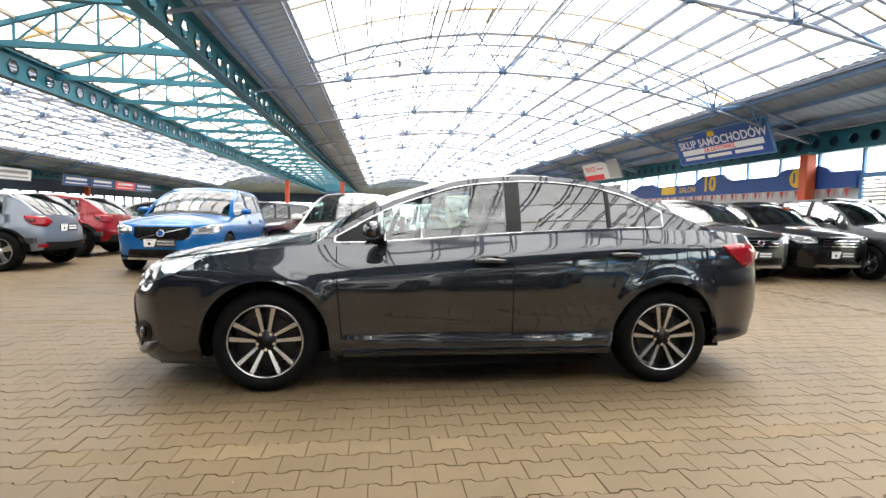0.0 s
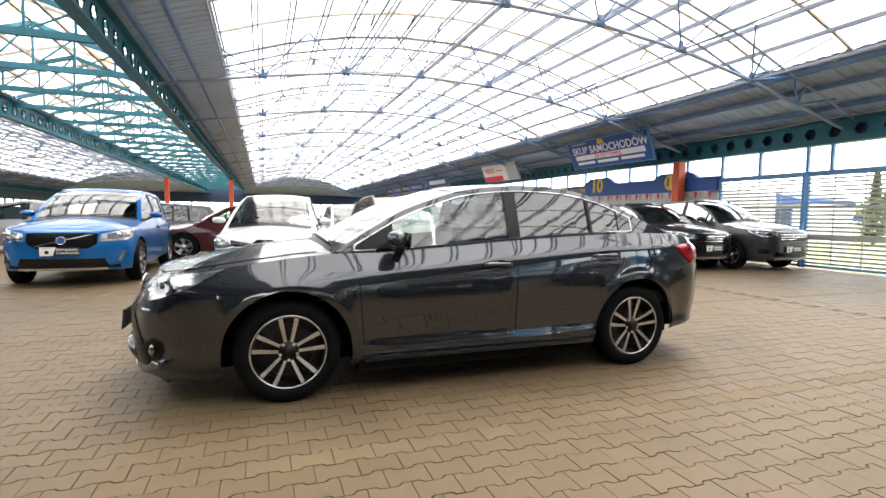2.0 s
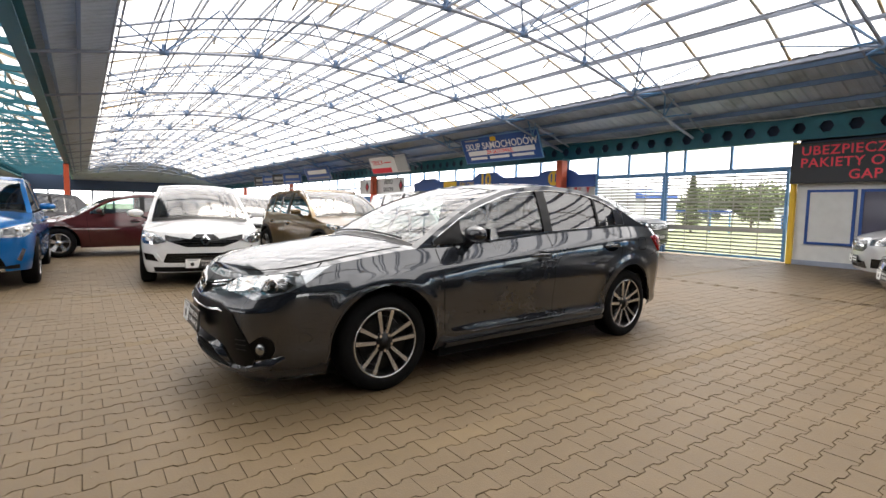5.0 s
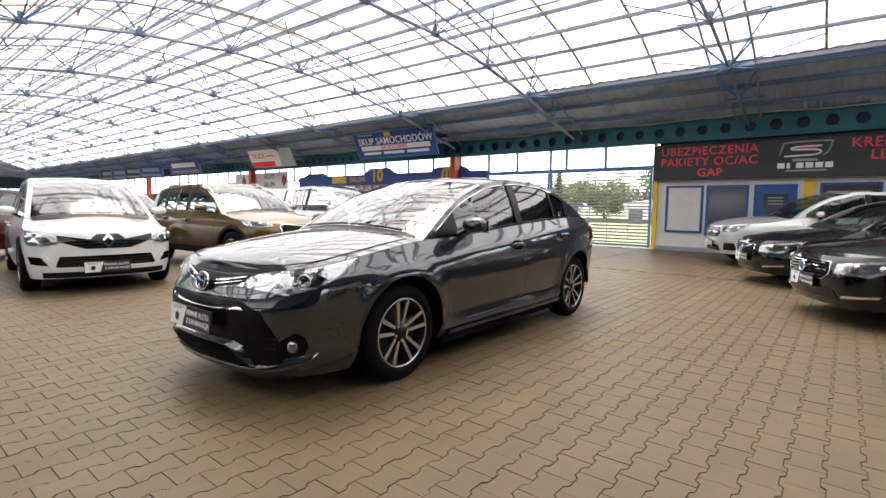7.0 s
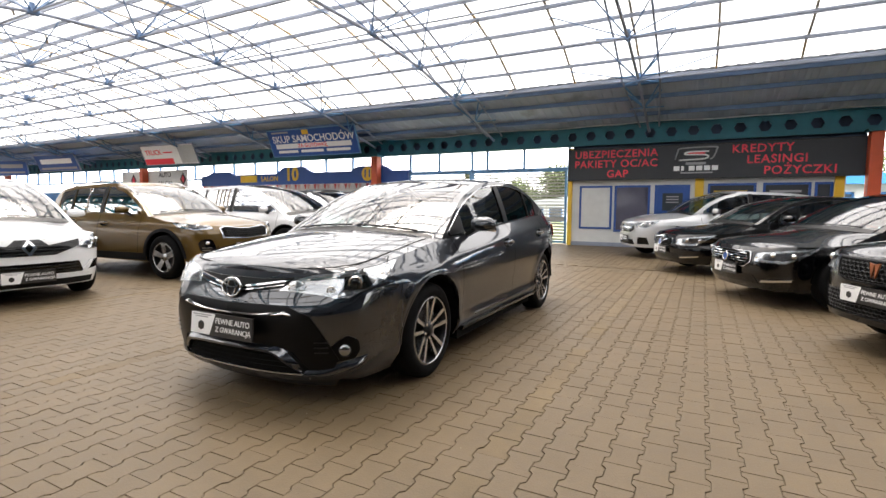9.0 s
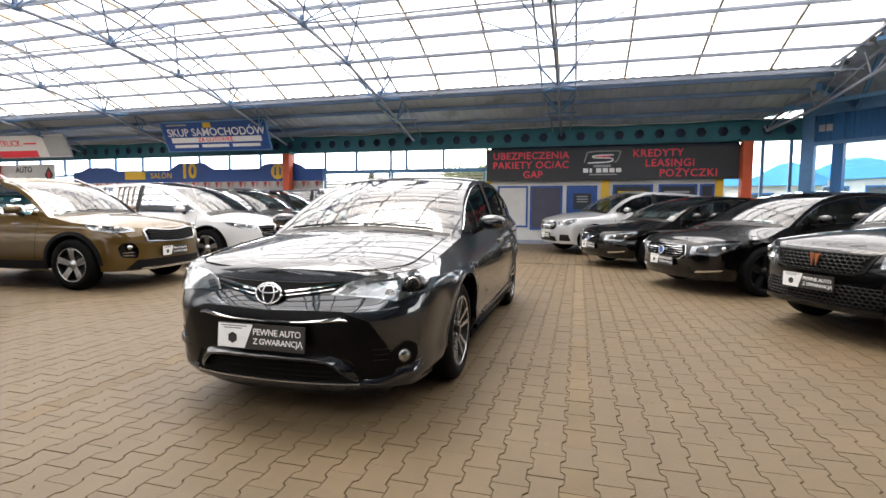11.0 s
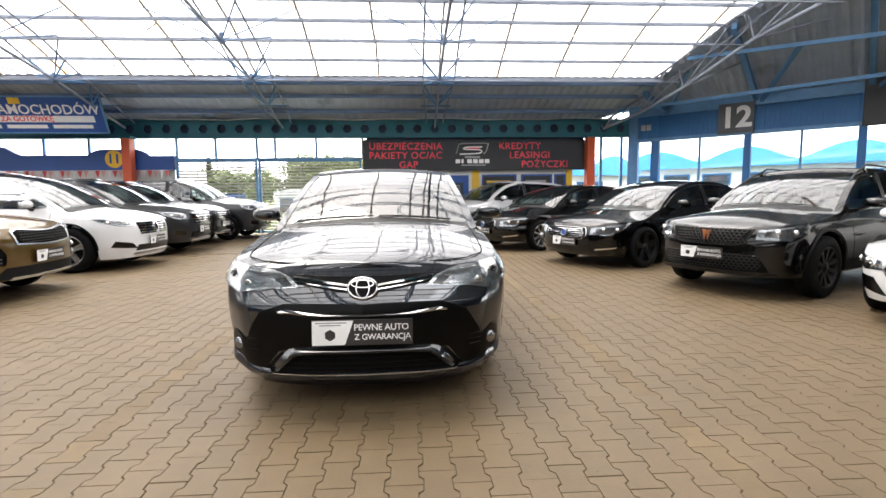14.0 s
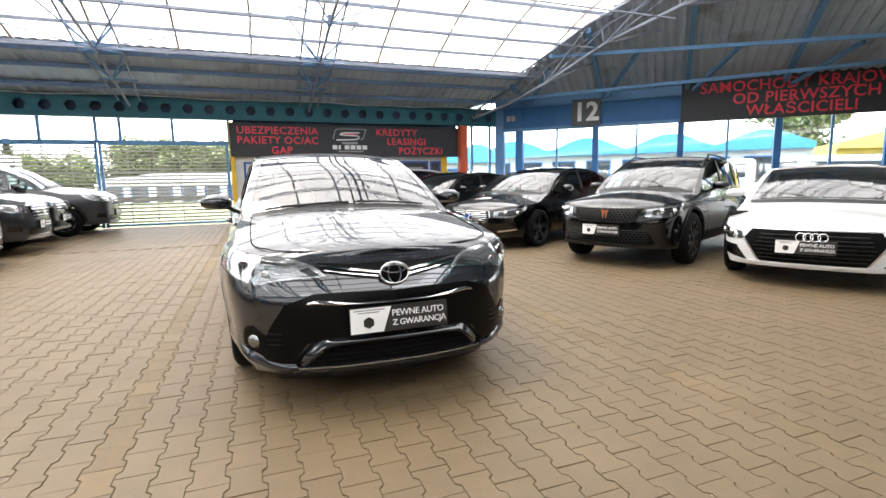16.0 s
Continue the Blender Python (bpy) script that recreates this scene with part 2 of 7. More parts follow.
def z_up(x):
    return 5.75 - 0.0385 * (x - 2.75) ** 2


def z_low(x):
    return z_up(x) - 0.45 - 0.5 * max(0.0, 1 - ((x - 2.75) / 5.6) ** 2)


def y_hip(x):
    return -6.9 + 0.28 * (x - 10)


def side(x, m):
    """x as it is, or mirrored into the second hall."""
    return 2 * XV - x if m else x


# ground sheet with the sand bed, and grass beyond the walls
bm = bmesh.new()
bmesh.ops.create_grid(bm, x_segments=40, y_segments=40, size=600)
tagged(mesh_ob("ground", bm, M_GRASS), "green lawn and verge outside the hall", "ground", kind="structure").location.z = -0.08
bm = bmesh.new()
vs = [bm.verts.new((x, y, -0.0075)) for x, y in ((11.9, -7.9), (11.9, 67), (-24, 67), (-24, -16), (3.8, -16))]
bm.faces.new(vs)
for v in bmesh.ops.extrude_face_region(bm, geom=bm.faces[:])["geom"]:
    if isinstance(v, bmesh.types.BMVert):
        v.co.z -= 0.06
floor = tagged(mesh_ob("floor", plain(bm), M_JOINT), "sand-jointed bed under tan concrete paving", "floor", kind="structure")


# roofs
def roof_sheet(name, profile, y0, y1, label, pitch=0.25, depth=0.022, m=False, hip=False):
    """Corrugated sheet: profile of (x, z) rows, ribs across y."""
    bm = bmesh.new()
    ys, y, k = [], y0, 0
    offs = ((0, 0), (0.35, 0), (0.45, 1), (0.9, 1))
    while y < y1:
        for a, b in offs:
            ys.append((y + a * pitch, b * depth))
        y += pitch
    rows = [[bm.verts.new((side(x, m), max(yy, y_hip(x)) if hip else yy, z + dz)) for yy, dz in ys] for x, z in profile]
    for r, s in zip(rows, rows[1:]):
        for i in range(len(ys) - 1):
            if hip and (s[i + 1].co.y - s[i].co.y) < 1e-6 and (r[i + 1].co.y - r[i].co.y) < 1e-6:
                continue
            bm.faces.new((r[i], r[i + 1], s[i + 1], s[i]))
    return tagged(mesh_ob(name, bm, M_GREY_SHEET), label, "ceiling", kind="structure")


east = [(XE + 0.25, 3.56), (XE - 0.9, 3.84), (XE - 1.8, 4.1), (XG0, 4.37)]
west = [(XG1, z_up(XG1)), (-3.0, 4.55), (XS - 0.15, 4.28)]
for m in (False, True):
    roof_sheet("ceiling", east, -9 if not m else -16, 66, "grey corrugated roof strip above the wall", m=m, hip=not m)
    roof_sheet("ceiling", west, -16, 66, "grey corrugated roof strip above the valley girder", m=m)

NX, BAR = 16, STEP / 3
gx = [XG1 + (XG0 - XG1) * i / NX for i in range(NX + 1)]
rng = random.Random(4)


def glazing(m):
    panels, bars, purlins = bmesh.new(), bmesh.new(), bmesh.new()
    for i in range(NX):
        x0, x1 = gx[i], gx[i + 1]
        start = y_hip((x0 + x1) / 2) if not m else Y_TRUSS + STEP
        k = math.floor((start - Y_TRUSS) / BAR)
        while Y_TRUSS + k * BAR < Y_FAR - 0.01:
            ya, yb = max(start, Y_TRUSS + k * BAR) + 0.012, Y_TRUSS + (k + 1) * BAR - 0.012
            k += 1
            if yb - ya < 0.1:
                continue
            d = rng.uniform(-0.008, 0.008)
            q = [(x0, ya, z_up(x0) + d), (x1, ya, z_up(x1)), (x1, yb, z_up(x1) + d), (x0, yb, z_up(x0))]
            panels.faces.new([panels.verts.new((side(x, m), y, z)) for x, y, z in q])
            skew = rng.uniform(-0.03, 0.03)
            bar(bars, (side(x0, m), yb + 0.012 + skew, z_up(x0) - 0.03), (side(x1, m), yb + 0.012, z_up(x1) - 0.03), 0.08 if m else 0.045, 0.05 if m else 0.04)
            if rng.random() < 0.16:      # loose scraps of old sealing strip
                s = rng.uniform(0.1, 0.3)
                xm = rng.uniform(x0, x1)
                bar(bars, (side(xm, m), yb, z_up(xm) - 0.06), (side(xm + rng.uniform(-.2, .2), m), yb + s, z_up(xm) - 0.12 - s * 0.4), 0.05, 0.008)
    for i, x in enumerate(gx):
        ys = y_hip(x) if not m else -16
        for dx in (-0.05, 0.05):
            bar(purlins, (side(x + dx, m), ys, z_up(x) - 0.075), (side(x + dx, m), Y_FAR, z_up(x) - 0.075), 0.06 if m else 0.028, 0.08 if m else 0.05)
    tagged(mesh_ob("ceiling", panels, M_ROOF_PANEL), "weathered translucent white roof glazing in small sheets", "ceiling", kind="structure")
    tagged(mesh_ob("trim", bars, M_OLD_BAR), "thin rusty glazing bars between the roof sheets", "glazing bars", kind="structure")
    tagged(mesh_ob("trim", purlins, M_GREY_STEEL), "paired grey-blue steel purlins under the roof sheets", "purlins", kind="structure")


glazing(False)
glazing(True)
# Opaque sheet added where the roof is out of view, to darken the west
roof_sheet("ceiling", [(x, z_up(x) + 0.01) for x in gx[::2]], -16, Y_TRUSS + STEP, "unseen grey corrugated roof added to block light over the south end of the second hall", m=True)

NODES = [8.2 - 1.93 * i for i in range(6)]


def roof_truss(m):
    """One space-frame truss at y = 0: lower chord, fans of diagonals to the purlins, ends on the beam and the girder."""
    e = thing("roof_truss", "blue-grey tubular steel space-frame roof truss", "truss", "roof trusses")
    s = lambda x, y, z: (side(x, m), y, z)
    chord = [s(XE - 0.25, 0, 3.35)] + [s(a, 0, z_low(a)) for a in NODES] + [s(XS, 0, 4.0)]
    part("lower_chord", sweep(bmesh.new(), chord, 0.034, 6), M_GREY_STEEL, e)
    for dy in (-0.42, 0.42):
        pts = [s(XE - 0.2, dy * 0.6, 3.5)] + [s(x, dy, z_up(x) - 0.14) for x in [XG0 - 0.02 - 0.6888 * 2 * i for i in range(9)]]
        part("upper_chord", sweep(bmesh.new(), pts, 0.026, 6), M_GREY_STEEL, e)
    for a in NODES:
        for dx in (-0.95, 0.95):
            for dy in (-0.8, 0.8):
                x = min(max(a + dx, XG1), XG0)
                part("brace", bar(bmesh.new(), s(a, 0, z_low(a)), s(x, dy, z_up(x) - 0.1), 0.018, n=5), M_NODE_STEEL, e)
        for dy in (-1.58, 1.58):
            part("brace", bar(bmesh.new(), s(a, 0, z_low(a)), s(a, dy, z_up(a) - 0.1), 0.015, n=5), M_NODE_STEEL, e)
        part("node", bar(bmesh.new(), s(a - 0.09, 0, z_low(a)), s(a + 0.09, 0, z_low(a)), 0.062, n=8), M_NODE_STEEL, e)
        part("stub", bar(bmesh.new(), s(a, 0, z_low(a)), s(a, 0, z_low(a) + 0.16), 0.05, n=6), M_NODE_STEEL, e)
    d = bmesh.new()                      # lattice foot at the eave
    for dy in (-0.42, 0.42):
        for x0, z0, x1, z1 in ((8.2, z_low(8.2), 8.9, 4.2), (8.2, z_low(8.2), 8.0, z_up(8.0) - 0.14), (8.9, 4.2, 9.6, 3.75), (9.6, 3.75, 10.2, 3.85), (9.6, 3.75, 9.3, 4.1)):
            bar(d, s(x0, 0 if x0 in (8.2, 9.6) else dy, z0), s(x1, 0 if x1 == 9.6 else dy, z1), 0.022, n=6)
    bar(d, s(8.2, -0.42, z_low(8.2) + 0.1), s(8.2, 0.42, z_low(8.2) + 0.1), 0.02, n=6)
    bar(d, s(8.9, -0.42, 4.2), s(8.9, 0.42, 4.2), 0.02, n=6)
    part("foot_lattice", d, M_BLUE_STEEL, e)
    return e


for m in (False, True):
    first = roof_truss(m)
    first.matrix_world = pose(0, Y_TRUSS + STEP, 0)
    for k in range(2, 15):
        copy_thing(first, pose(0, Y_TRUSS + STEP * k, 0))
    if m:
        copy_thing(first, pose(0, Y_TRUSS, 0))

# ties along the hall through the lower nodes
bm = bmesh.new()
for m in (False, True):
    for a in NODES[:-1]:
        bar(bm, (side(a, m), y_hip(a) if not m else -12, z_low(a)), (side(a, m), Y_FAR, z_low(a)), 0.02, n=5)
tagged(mesh_ob("trim", bm, M_GREY_STEEL), "long thin steel ties through the truss nodes", "ties", kind="structure")

# purlins under the grey strips
bm = bmesh.new()
for m in (False, True):
    for x, z in ((10.6, 3.76), (9.7, 4.03), (9.0, 4.24)):
        bar(bm, (side(x, m), y_hip(x) if not m else -14, z), (side(x, m), 65, z), 0.08, 0.1)
    for x, z in ((-2.9, 4.52), (-3.4, 4.34)):
        bar(bm, (side(x, m), -14, z - 0.06), (side(x, m), 65, z - 0.06), 0.07, 0.09)
tagged(mesh_ob("trim", bm, M_NODE_STEEL), "dark blue steel purlins under the grey roof strips", "purlins", kind="structure")

# hipped roof over the cut corner
CORNER = Vector((XE + 0.15, -7.7, 0))


def z_hip(x, y):
    """Height of the hip roof: ruled from the wall head up to the hip line."""
    d = Vector((x, y, 0)) - CORNER
    a, t = d.dot(Vector((-1, -1, 0))) / math.sqrt(2), d.dot(Vector((-1, 1, 0))) / math.sqrt(2)
    x0, y0 = CORNER.x - a / math.sqrt(2), CORNER.y - a / math.sqrt(2)
    top = max(0.05, (-6.9 + 0.28 * (x0 - 10) - y0) / (0.707 + 0.198))
    x1 = x0 - 0.707 * top
    z1 = z_up(max(x1, XG1)) if x1 < XG0 else 4.37 - (x1 - XG0) * 0.3
    return 3.9 + (z1 - 3.9) * min(1.0, t / top)


bm = bmesh.new()
u = Vector((-1, -1, 0)) / math.sqrt(2)
n_in = Vector((-1, 1, 0)) / math.sqrt(2)
corner = Vector((XE + 0.15, -7.7, 0))
prev = None
for i in range(600):
    a = -0.6 + 0.0625 * i
    rib = 0.035 if i % 4 in (1, 2) else 0.0
    p0 = corner + u * a - n_in * 0.25
    # run up the slope until the hip line or the far valley is met
    t = 0.0
    while t < 17 and (p0 + n_in * t).y < y_hip((p0 + n_in * t).x):
        t += 0.25
    p1 = p0 + n_in * max(t, 0.05)
    row = [bm.verts.new((p.x, p.y, z_hip(p.x, p.y) + rib)) for p in (p0, p0.lerp(p1, 0.5), p1)]
    if prev:
        for j in range(2):
            bm.faces.new((prev[j], row[j], row[j + 1], prev[j + 1]))
    prev = row
tagged(mesh_ob("ceiling", bm, M_GREY_SHEET), "grey corrugated hipped roof over the cut corner", "ceiling", kind="structure")

bm = bmesh.new()
for k in range(1, 6):                    # rafters and purlins of the hip
    p = corner + u * (2.49 * k - 1.4)
    q = p.copy()
    while q.y < y_hip(q.x) and (q - p).length < 14:
        q += n_in * 0.1
    bar(bm, (p.x, p.y, z_hip(p.x, p.y) - 0.12), (q.x, q.y, z_hip(q.x, q.y) - 0.12), 0.12, 0.16)
    bar(bm, (p.x, p.y, z_hip(p.x, p.y) - 0.25), (p + n_in * 2.2 + u * 1.2).to_tuple()[:2] + (z_hip(*(p + n_in * 2.2 + u * 1.2).to_tuple()[:2]) - 0.1,), 0.09)
for t in (1.3, 2.7, 4.1, 5.5, 6.9):
    p = corner + n_in * t
    while p.y > y_hip(p.x):
        p += u * 0.1
    q = corner + u * 13 + n_in * t
    bar(bm, (p.x, p.y, z_hip(p.x, p.y) - 0.05), (q.x, q.y, z_hip(q.x, q.y) - 0.05), 0.07, 0.09)
tagged(mesh_ob("trim", bm, M_BLUE_STEEL), "blue steel rafters and purlins of the hip roof", "rafters", kind="structure")

# hip truss of pale blue tubes
hip = thing("hip_truss", "pale blue tubular lattice truss along the hip", "truss")
pts = [Vector((x, y_hip(x), z_up(min(x, XG0)) - 0.12 if x < XG0 else 4.37 - (x - XG0) * 0.28)) for x in (XE, 9.7, 8.2, 6.27, 4.34, 2.41, 0.48, -1.45)]
low = [p + Vector((0, -0.15, -0.5 if i else -0.3)) for i, p in enumerate(pts)]
for o in (Vector((0.1, 0.25, 0)), Vector((-0.1, -0.25, 0))):
    part("chord", sweep(bmesh.new(), [a + o for a in pts], 0.035, 6), M_GREY_STEEL, hip)
part("chord", sweep(bmesh.new(), low, 0.04, 6), M_GREY_STEEL, hip)
for i, (p, l) in enumerate(zip(pts, low)):
    ends = [(p, l, 0.022)]
    if i + 1 < len(pts):
        ends += [(l, pts[i + 1] + Vector((0.1, 0.25, 0)), 0.022), (l, pts[i + 1] + Vector((-0.1, -0.25, 0)), 0.022)]
    if i > 1:
        q = p + Vector((-0.5, -1.5, 0))
        ends.append((l, (q.x, q.y, z_hip(q.x, q.y) - 0.05), 0.03))
    for a, b, r_ in ends:
        part("brace", bar(bmesh.new(), a, b, r_, n=6), M_GREY_STEEL, hip)

# castellated teal eaves beams, with hexagonal holes
def castellated(name, x, y0, y1, z0, z1, material, label, pitch=0.56, r=0.15):
    bm = bmesh.new()
    zc = (z0 + z1) / 2
    hexa = [(r * math.cos(radians(60 * i)), r * math.sin(radians(60 * i)) * 1.0) for i in range(6)]
    n = int((y1 - y0) / pitch)
    for k in range(n):
        c = y0 + (k + 0.5) * pitch
        h = pitch / 2
        outer = [(h, 0), (h, z1 - zc), (-h, z1 - zc), (-h, 0), (-h, z0 - zc), (h, z0 - zc)]
        vo = [bm.verts.new((x, c + a, zc + b)) for a, b in outer]
        vi = [bm.verts.new((x, c + a, zc + b)) for a, b in hexa]
        vb = [bm.verts.new((x + 0.03, c + a, zc + b)) for a, b in hexa]
        for i in range(6):
            j = (i + 1) % 6
            bm.faces.new((vo[i], vo[j], vi[j], vi[i]))
            bm.faces.new((vi[i], vi[j], vb[j], vb[i]))
    box(bm, x - 0.09, x + 0.12, y0, y1, z1, z1 + 0.03)
    box(bm, x - 0.09, x + 0.12, y0, y1, z0 - 0.03, z0)
    return tagged(mesh_ob(name, plain(bm), material), label, "beam", kind="structure")


for m in (False, True):
    castellated("beam", side(XE - 0.05, m), -7.5 if not m else -14, 65.5, 3.08, 3.6, M_TEAL_STEEL, "teal castellated steel eaves beam with hexagonal holes")
    castellated("beam", side(XS, m), -15, 65.5, 3.72, 4.22, M_TEAL_STEEL, "teal castellated steel valley girder")
bm = bmesh.new()
box(bm, XE + 0.15, XE + 0.22, -7.6, 65.5, 3.06, 3.66)
tagged(mesh_ob("wall_east", bm, M_NAVY_WALL), "dark blue board behind the eaves beam", "wall", kind="structure")

# white cable along the beam
bm = bmesh.new()
pr = None
for i in range(150):
    y = -7 + i * 0.48
    p = Vector((XE - 0.16, y, 3.66 - 0.05 * abs(math.sin((y - Y_TRUSS) * math.pi / STEP)) + 0.012 * math.sin(y * 3.1)))
    if pr:
        bar(bm, pr, p, 0.016, n=5)
    pr = p
tagged(mesh_ob("cable", bm, M_CABLE), "white sagging cable along the eaves beam", "cable")

# valley bay between the two halls: cross trusses and a raised skylight
def cross_truss():
    e = thing("valley_truss", "teal steel cross truss of the valley skylight", "truss", "valley trusses")
    w = abs(XS - XV)
    bm = bmesh.new()
    bar(bm, (-w, 0, 4.12), (w, 0, 4.12), 0.1, 0.12)
    part("bottom_chord", bm, M_TEAL_STEEL, e)
    for s in (-1, 1):
        part("rafter", bar(bmesh.new(), (s * w, 0, 4.3), (0, 0, 5.0), 0.07, 0.09), M_TEAL_STEEL, e)
    for i in range(-2, 3):
        x = i * w / 3
        part("post", bar(bmesh.new(), (x, 0, 4.15), (x, 0, 5.0 - 0.7 * abs(x) / w), 0.04), M_TEAL_STEEL, e)
        if i < 2:
            part("brace", bar(bmesh.new(), (x, 0, 4.15), (x + w / 3, 0, 5.0 - 0.7 * abs(x + w / 3) / w), 0.03), M_TEAL_STEEL, e)
    return e


ct = cross_truss()
ct.matrix_world = pose(XV, -3.4, 0)
for k in range(1, 29):
    copy_thing(ct, pose(XV, -3.4 + 2.375 * k, 0))
bm, bars = bmesh.new(), bmesh.new()
w = abs(XS - XV)
for s in (-1, 1):
    for i in range(3):
        for k in range(49):
            xa, xb = s * w * (0.97 - i / 3), s * w * (0.97 - (i + 1) / 3)
            za, zb = 5.12 - 0.7 * abs(xa) / w, 5.12 - 0.7 * abs(xb) / w
            ya, yb = -12 + k * BAR, -12 + (k + 1) * BAR - 0.02
            if (k * 7 + i * 3) % 9 == 0 or ya < -4.0:
                continue
            bm.faces.new([bm.verts.new((XV + x, y, z)) for x, y, z in ((xa, ya, za), (xb, ya, zb), (xb, yb, zb), (xa, yb, za))])
            bar(bars, (XV + xa, yb, za - 0.03), (XV + xb, yb, zb - 0.03), 0.05, 0.05)
for x in (-w, -0.66 * w, -0.33 * w, 0, 0.33 * w, 0.66 * w, w):
    bar(bars, (XV + x, -12, 5.06 - 0.7 * abs(x) / w), (XV + x, 65, 5.06 - 0.7 * abs(x) / w), 0.07, 0.08)
tagged(mesh_ob("ceiling", bm, M_ROOF_PANEL), "translucent skylight sheets over the valley", "ceiling", kind="structure")
# Opaque cover for the unseen skylight end, put in to hold back light
bm = bmesh.new()
rows = [[bm.verts.new((XV + x * w, y, 5.14 - 0.7 * abs(x))) for x in (-0.97, 0, 0.97)] for y in (-16, -3.9)]
for i in range(2):
    bm.faces.new((rows[0][i], rows[0][i + 1], rows[1][i + 1], rows[1][i]))
tagged(mesh_ob("ceiling", bm, M_GREY_SHEET), "grey sheet added over the unseen south end of the valley to block light", "ceiling", kind="structure")
tagged(mesh_ob("trim", bars, M_OLD_BAR), "worn bars and purlins of the valley skylight", "glazing bars", kind="structure")

# orange columns
def orange_column():
    e = thing("column", "orange painted steel column on the paving", "column", "orange columns")
    bm = box(bmesh.new(), -0.15, 0.15, -0.13, 0.13, 0, 3.02, 0.02)
    part("shaft", bm, M_ORANGE, e)
    bm = box(bmesh.new(), -0.2, 0.2, -0.2, 0.2, 3.02, 3.08)
    part("head_plate", bm, M_TEAL_STEEL, e)
    bm = box(bmesh.new(), -0.2, 0.2, -0.19, 0.19, 0, 0.03)
    part("base_plate", bm, M_ORANGE, e)
    return e


oc = orange_column()
oc.matrix_world = pose(11.1, 8.4, 0)
for x, y in ((11.1, -6.1), (11.1, 22.7), (11.1, 37.0), (11.1, 51.3), (-22.8, 8.4), (-22.8, 22.7), (-22.8, 37)):
    copy_thing(oc, pose(x, y, 0))
for y in (36.8,):
    for x in (XS, 2 * XV - XS):
        c = copy_thing(oc, pose(x, y, 0))
        c.scale.z = 1.22

# east wall: window band above gate and shops
bm = bmesh.new()
posts = [1.28, 2.75, 4.05, 4.62, 5.9, 7.1] + [8.4 + 1.35 * i for i in range(42)]
for y in posts:
    box(bm, XE + 0.02, XE + 0.1, y - 0.035, y + 0.035, 2.4, 3.06)
for y in (-6.6, -7.3):
    box(bm, XE + 0.02, XE + 0.1, y - 0.04, y + 0.04, 0, 3.06)
box(bm, XE + 0.0, XE + 0.12, 1.2, 65, 2.36, 2.44)
tagged(mesh_ob("window_1", bm, M_BLUE_STEEL), "open clerestory band with blue steel posts", "window", kind="structure")


# gate of horizontal slats
def gate_leaf(y0, y1):
    e = thing("gate", "closed gate of galvanised horizontal slats in a blue frame", "gate", "gate leaves")
    for a in (y0 + 0.03, y1 - 0.03):
        part("gate_post", box(bmesh.new(), XE - 0.03, XE + 0.05, a - 0.035, a + 0.035, 0.03, 2.38, 0.006), M_BLUE_STEEL, e)
    for z in (0.08, 2.34):
        part("rail", box(bmesh.new(), XE - 0.02, XE + 0.04, y0 + 0.06, y1 - 0.06, z - 0.03, z + 0.03), M_BLUE_STEEL, e)
    bm0 = box(bmesh.new(), XE - 0.012, XE + 0.012, y0 + 0.06, y1 - 0.06, 0.0, 0.044)
    for z in (0.80, 1.55):
        part("rail", box(bmesh.new(), XE - 0.016, XE + 0.03, y0 + 0.065, y1 - 0.065, z - 0.035, z + 0.035), M_SLAT, e)
    n = max(2, round((y1 - y0) / 0.62))
    for i in range(1, n):
        a = y0 + (y1 - y0) * i / n
        part("upright", box(bmesh.new(), XE + 0.014, XE + 0.03, a - 0.012, a + 0.012, 0.11, 2.31), M_SLAT, e)
    me = None
    for k in range(22):
        if me is None:
            ob = part("slat", bm0, M_SLAT, e)
            me = ob.data
        else:
            ob = new("slat", me)
            ob.parent = e
        ob.location.z = 0.14 + k * 0.099
    return e


gate_leaf(1.32, 4.58)
gate_leaf(4.62, 7.12)


# kiosk under the dark board
kiosk = thing("kiosk", "white office kiosk with blue-framed windows and door", "kiosk")
bm = bmesh.new()
box(bm, XE + 0.03, XE + 2.2, -5.65, 1.15, 0.12, 2.0)
part("wall", bm, M_WHITE_WALL, kiosk)
part("plinth", box(bmesh.new(), XE - 0.02, XE + 2.2, -5.66, 1.16, 0, 0.12), M_GREY_STEEL, kiosk)
part("upper_wall", box(bmesh.new(), XE + 0.02, XE + 0.12, -6.0, 1.15, 2.0, 3.05), M_NAVY_WALL, kiosk, "dark blue boarding behind the billboard")
part("corner_post", box(bmesh.new(), XE - 0.06, XE + 0.03, 1.15, 1.27, 0, 3.0, 0.008), M_YELLOW, kiosk, "yellow corner post")
part("corner_post", box(bmesh.new(), XE - 0.03, XE + 0.03, -2.5, -2.28, 0.1, 2.0, 0.008), M_YELLOW, kiosk, "yellow post")
part("corner_post", box(bmesh.new(), XE - 0.03, XE + 0.03, -5.62, -5.42, 0.1, 2.0, 0.008), M_YELLOW, kiosk, "yellow post")


def framed(e, name, y0, y1, z0, z1, inner, frame_m, label, x=None, f=0.06):
    x = XE + 0.03 if x is None else x
    bm = bmesh.new()
    for a, b, c, d in ((y0, y0 + f, z0, z1), (y1 - f, y1, z0, z1), (y0 + f, y1 - f, z0, z0 + f), (y0 + f, y1 - f, z1 - f, z1)):
        box(bm, x - 0.04, x, a, b, c, d)
    w = part(name, bm, frame_m, e, label)
    part("pane", box(bmesh.new(), x - 0.018, x - 0.004, y0 + f, y1 - f, z0 + f, z1 - f), inner, w)
    return w


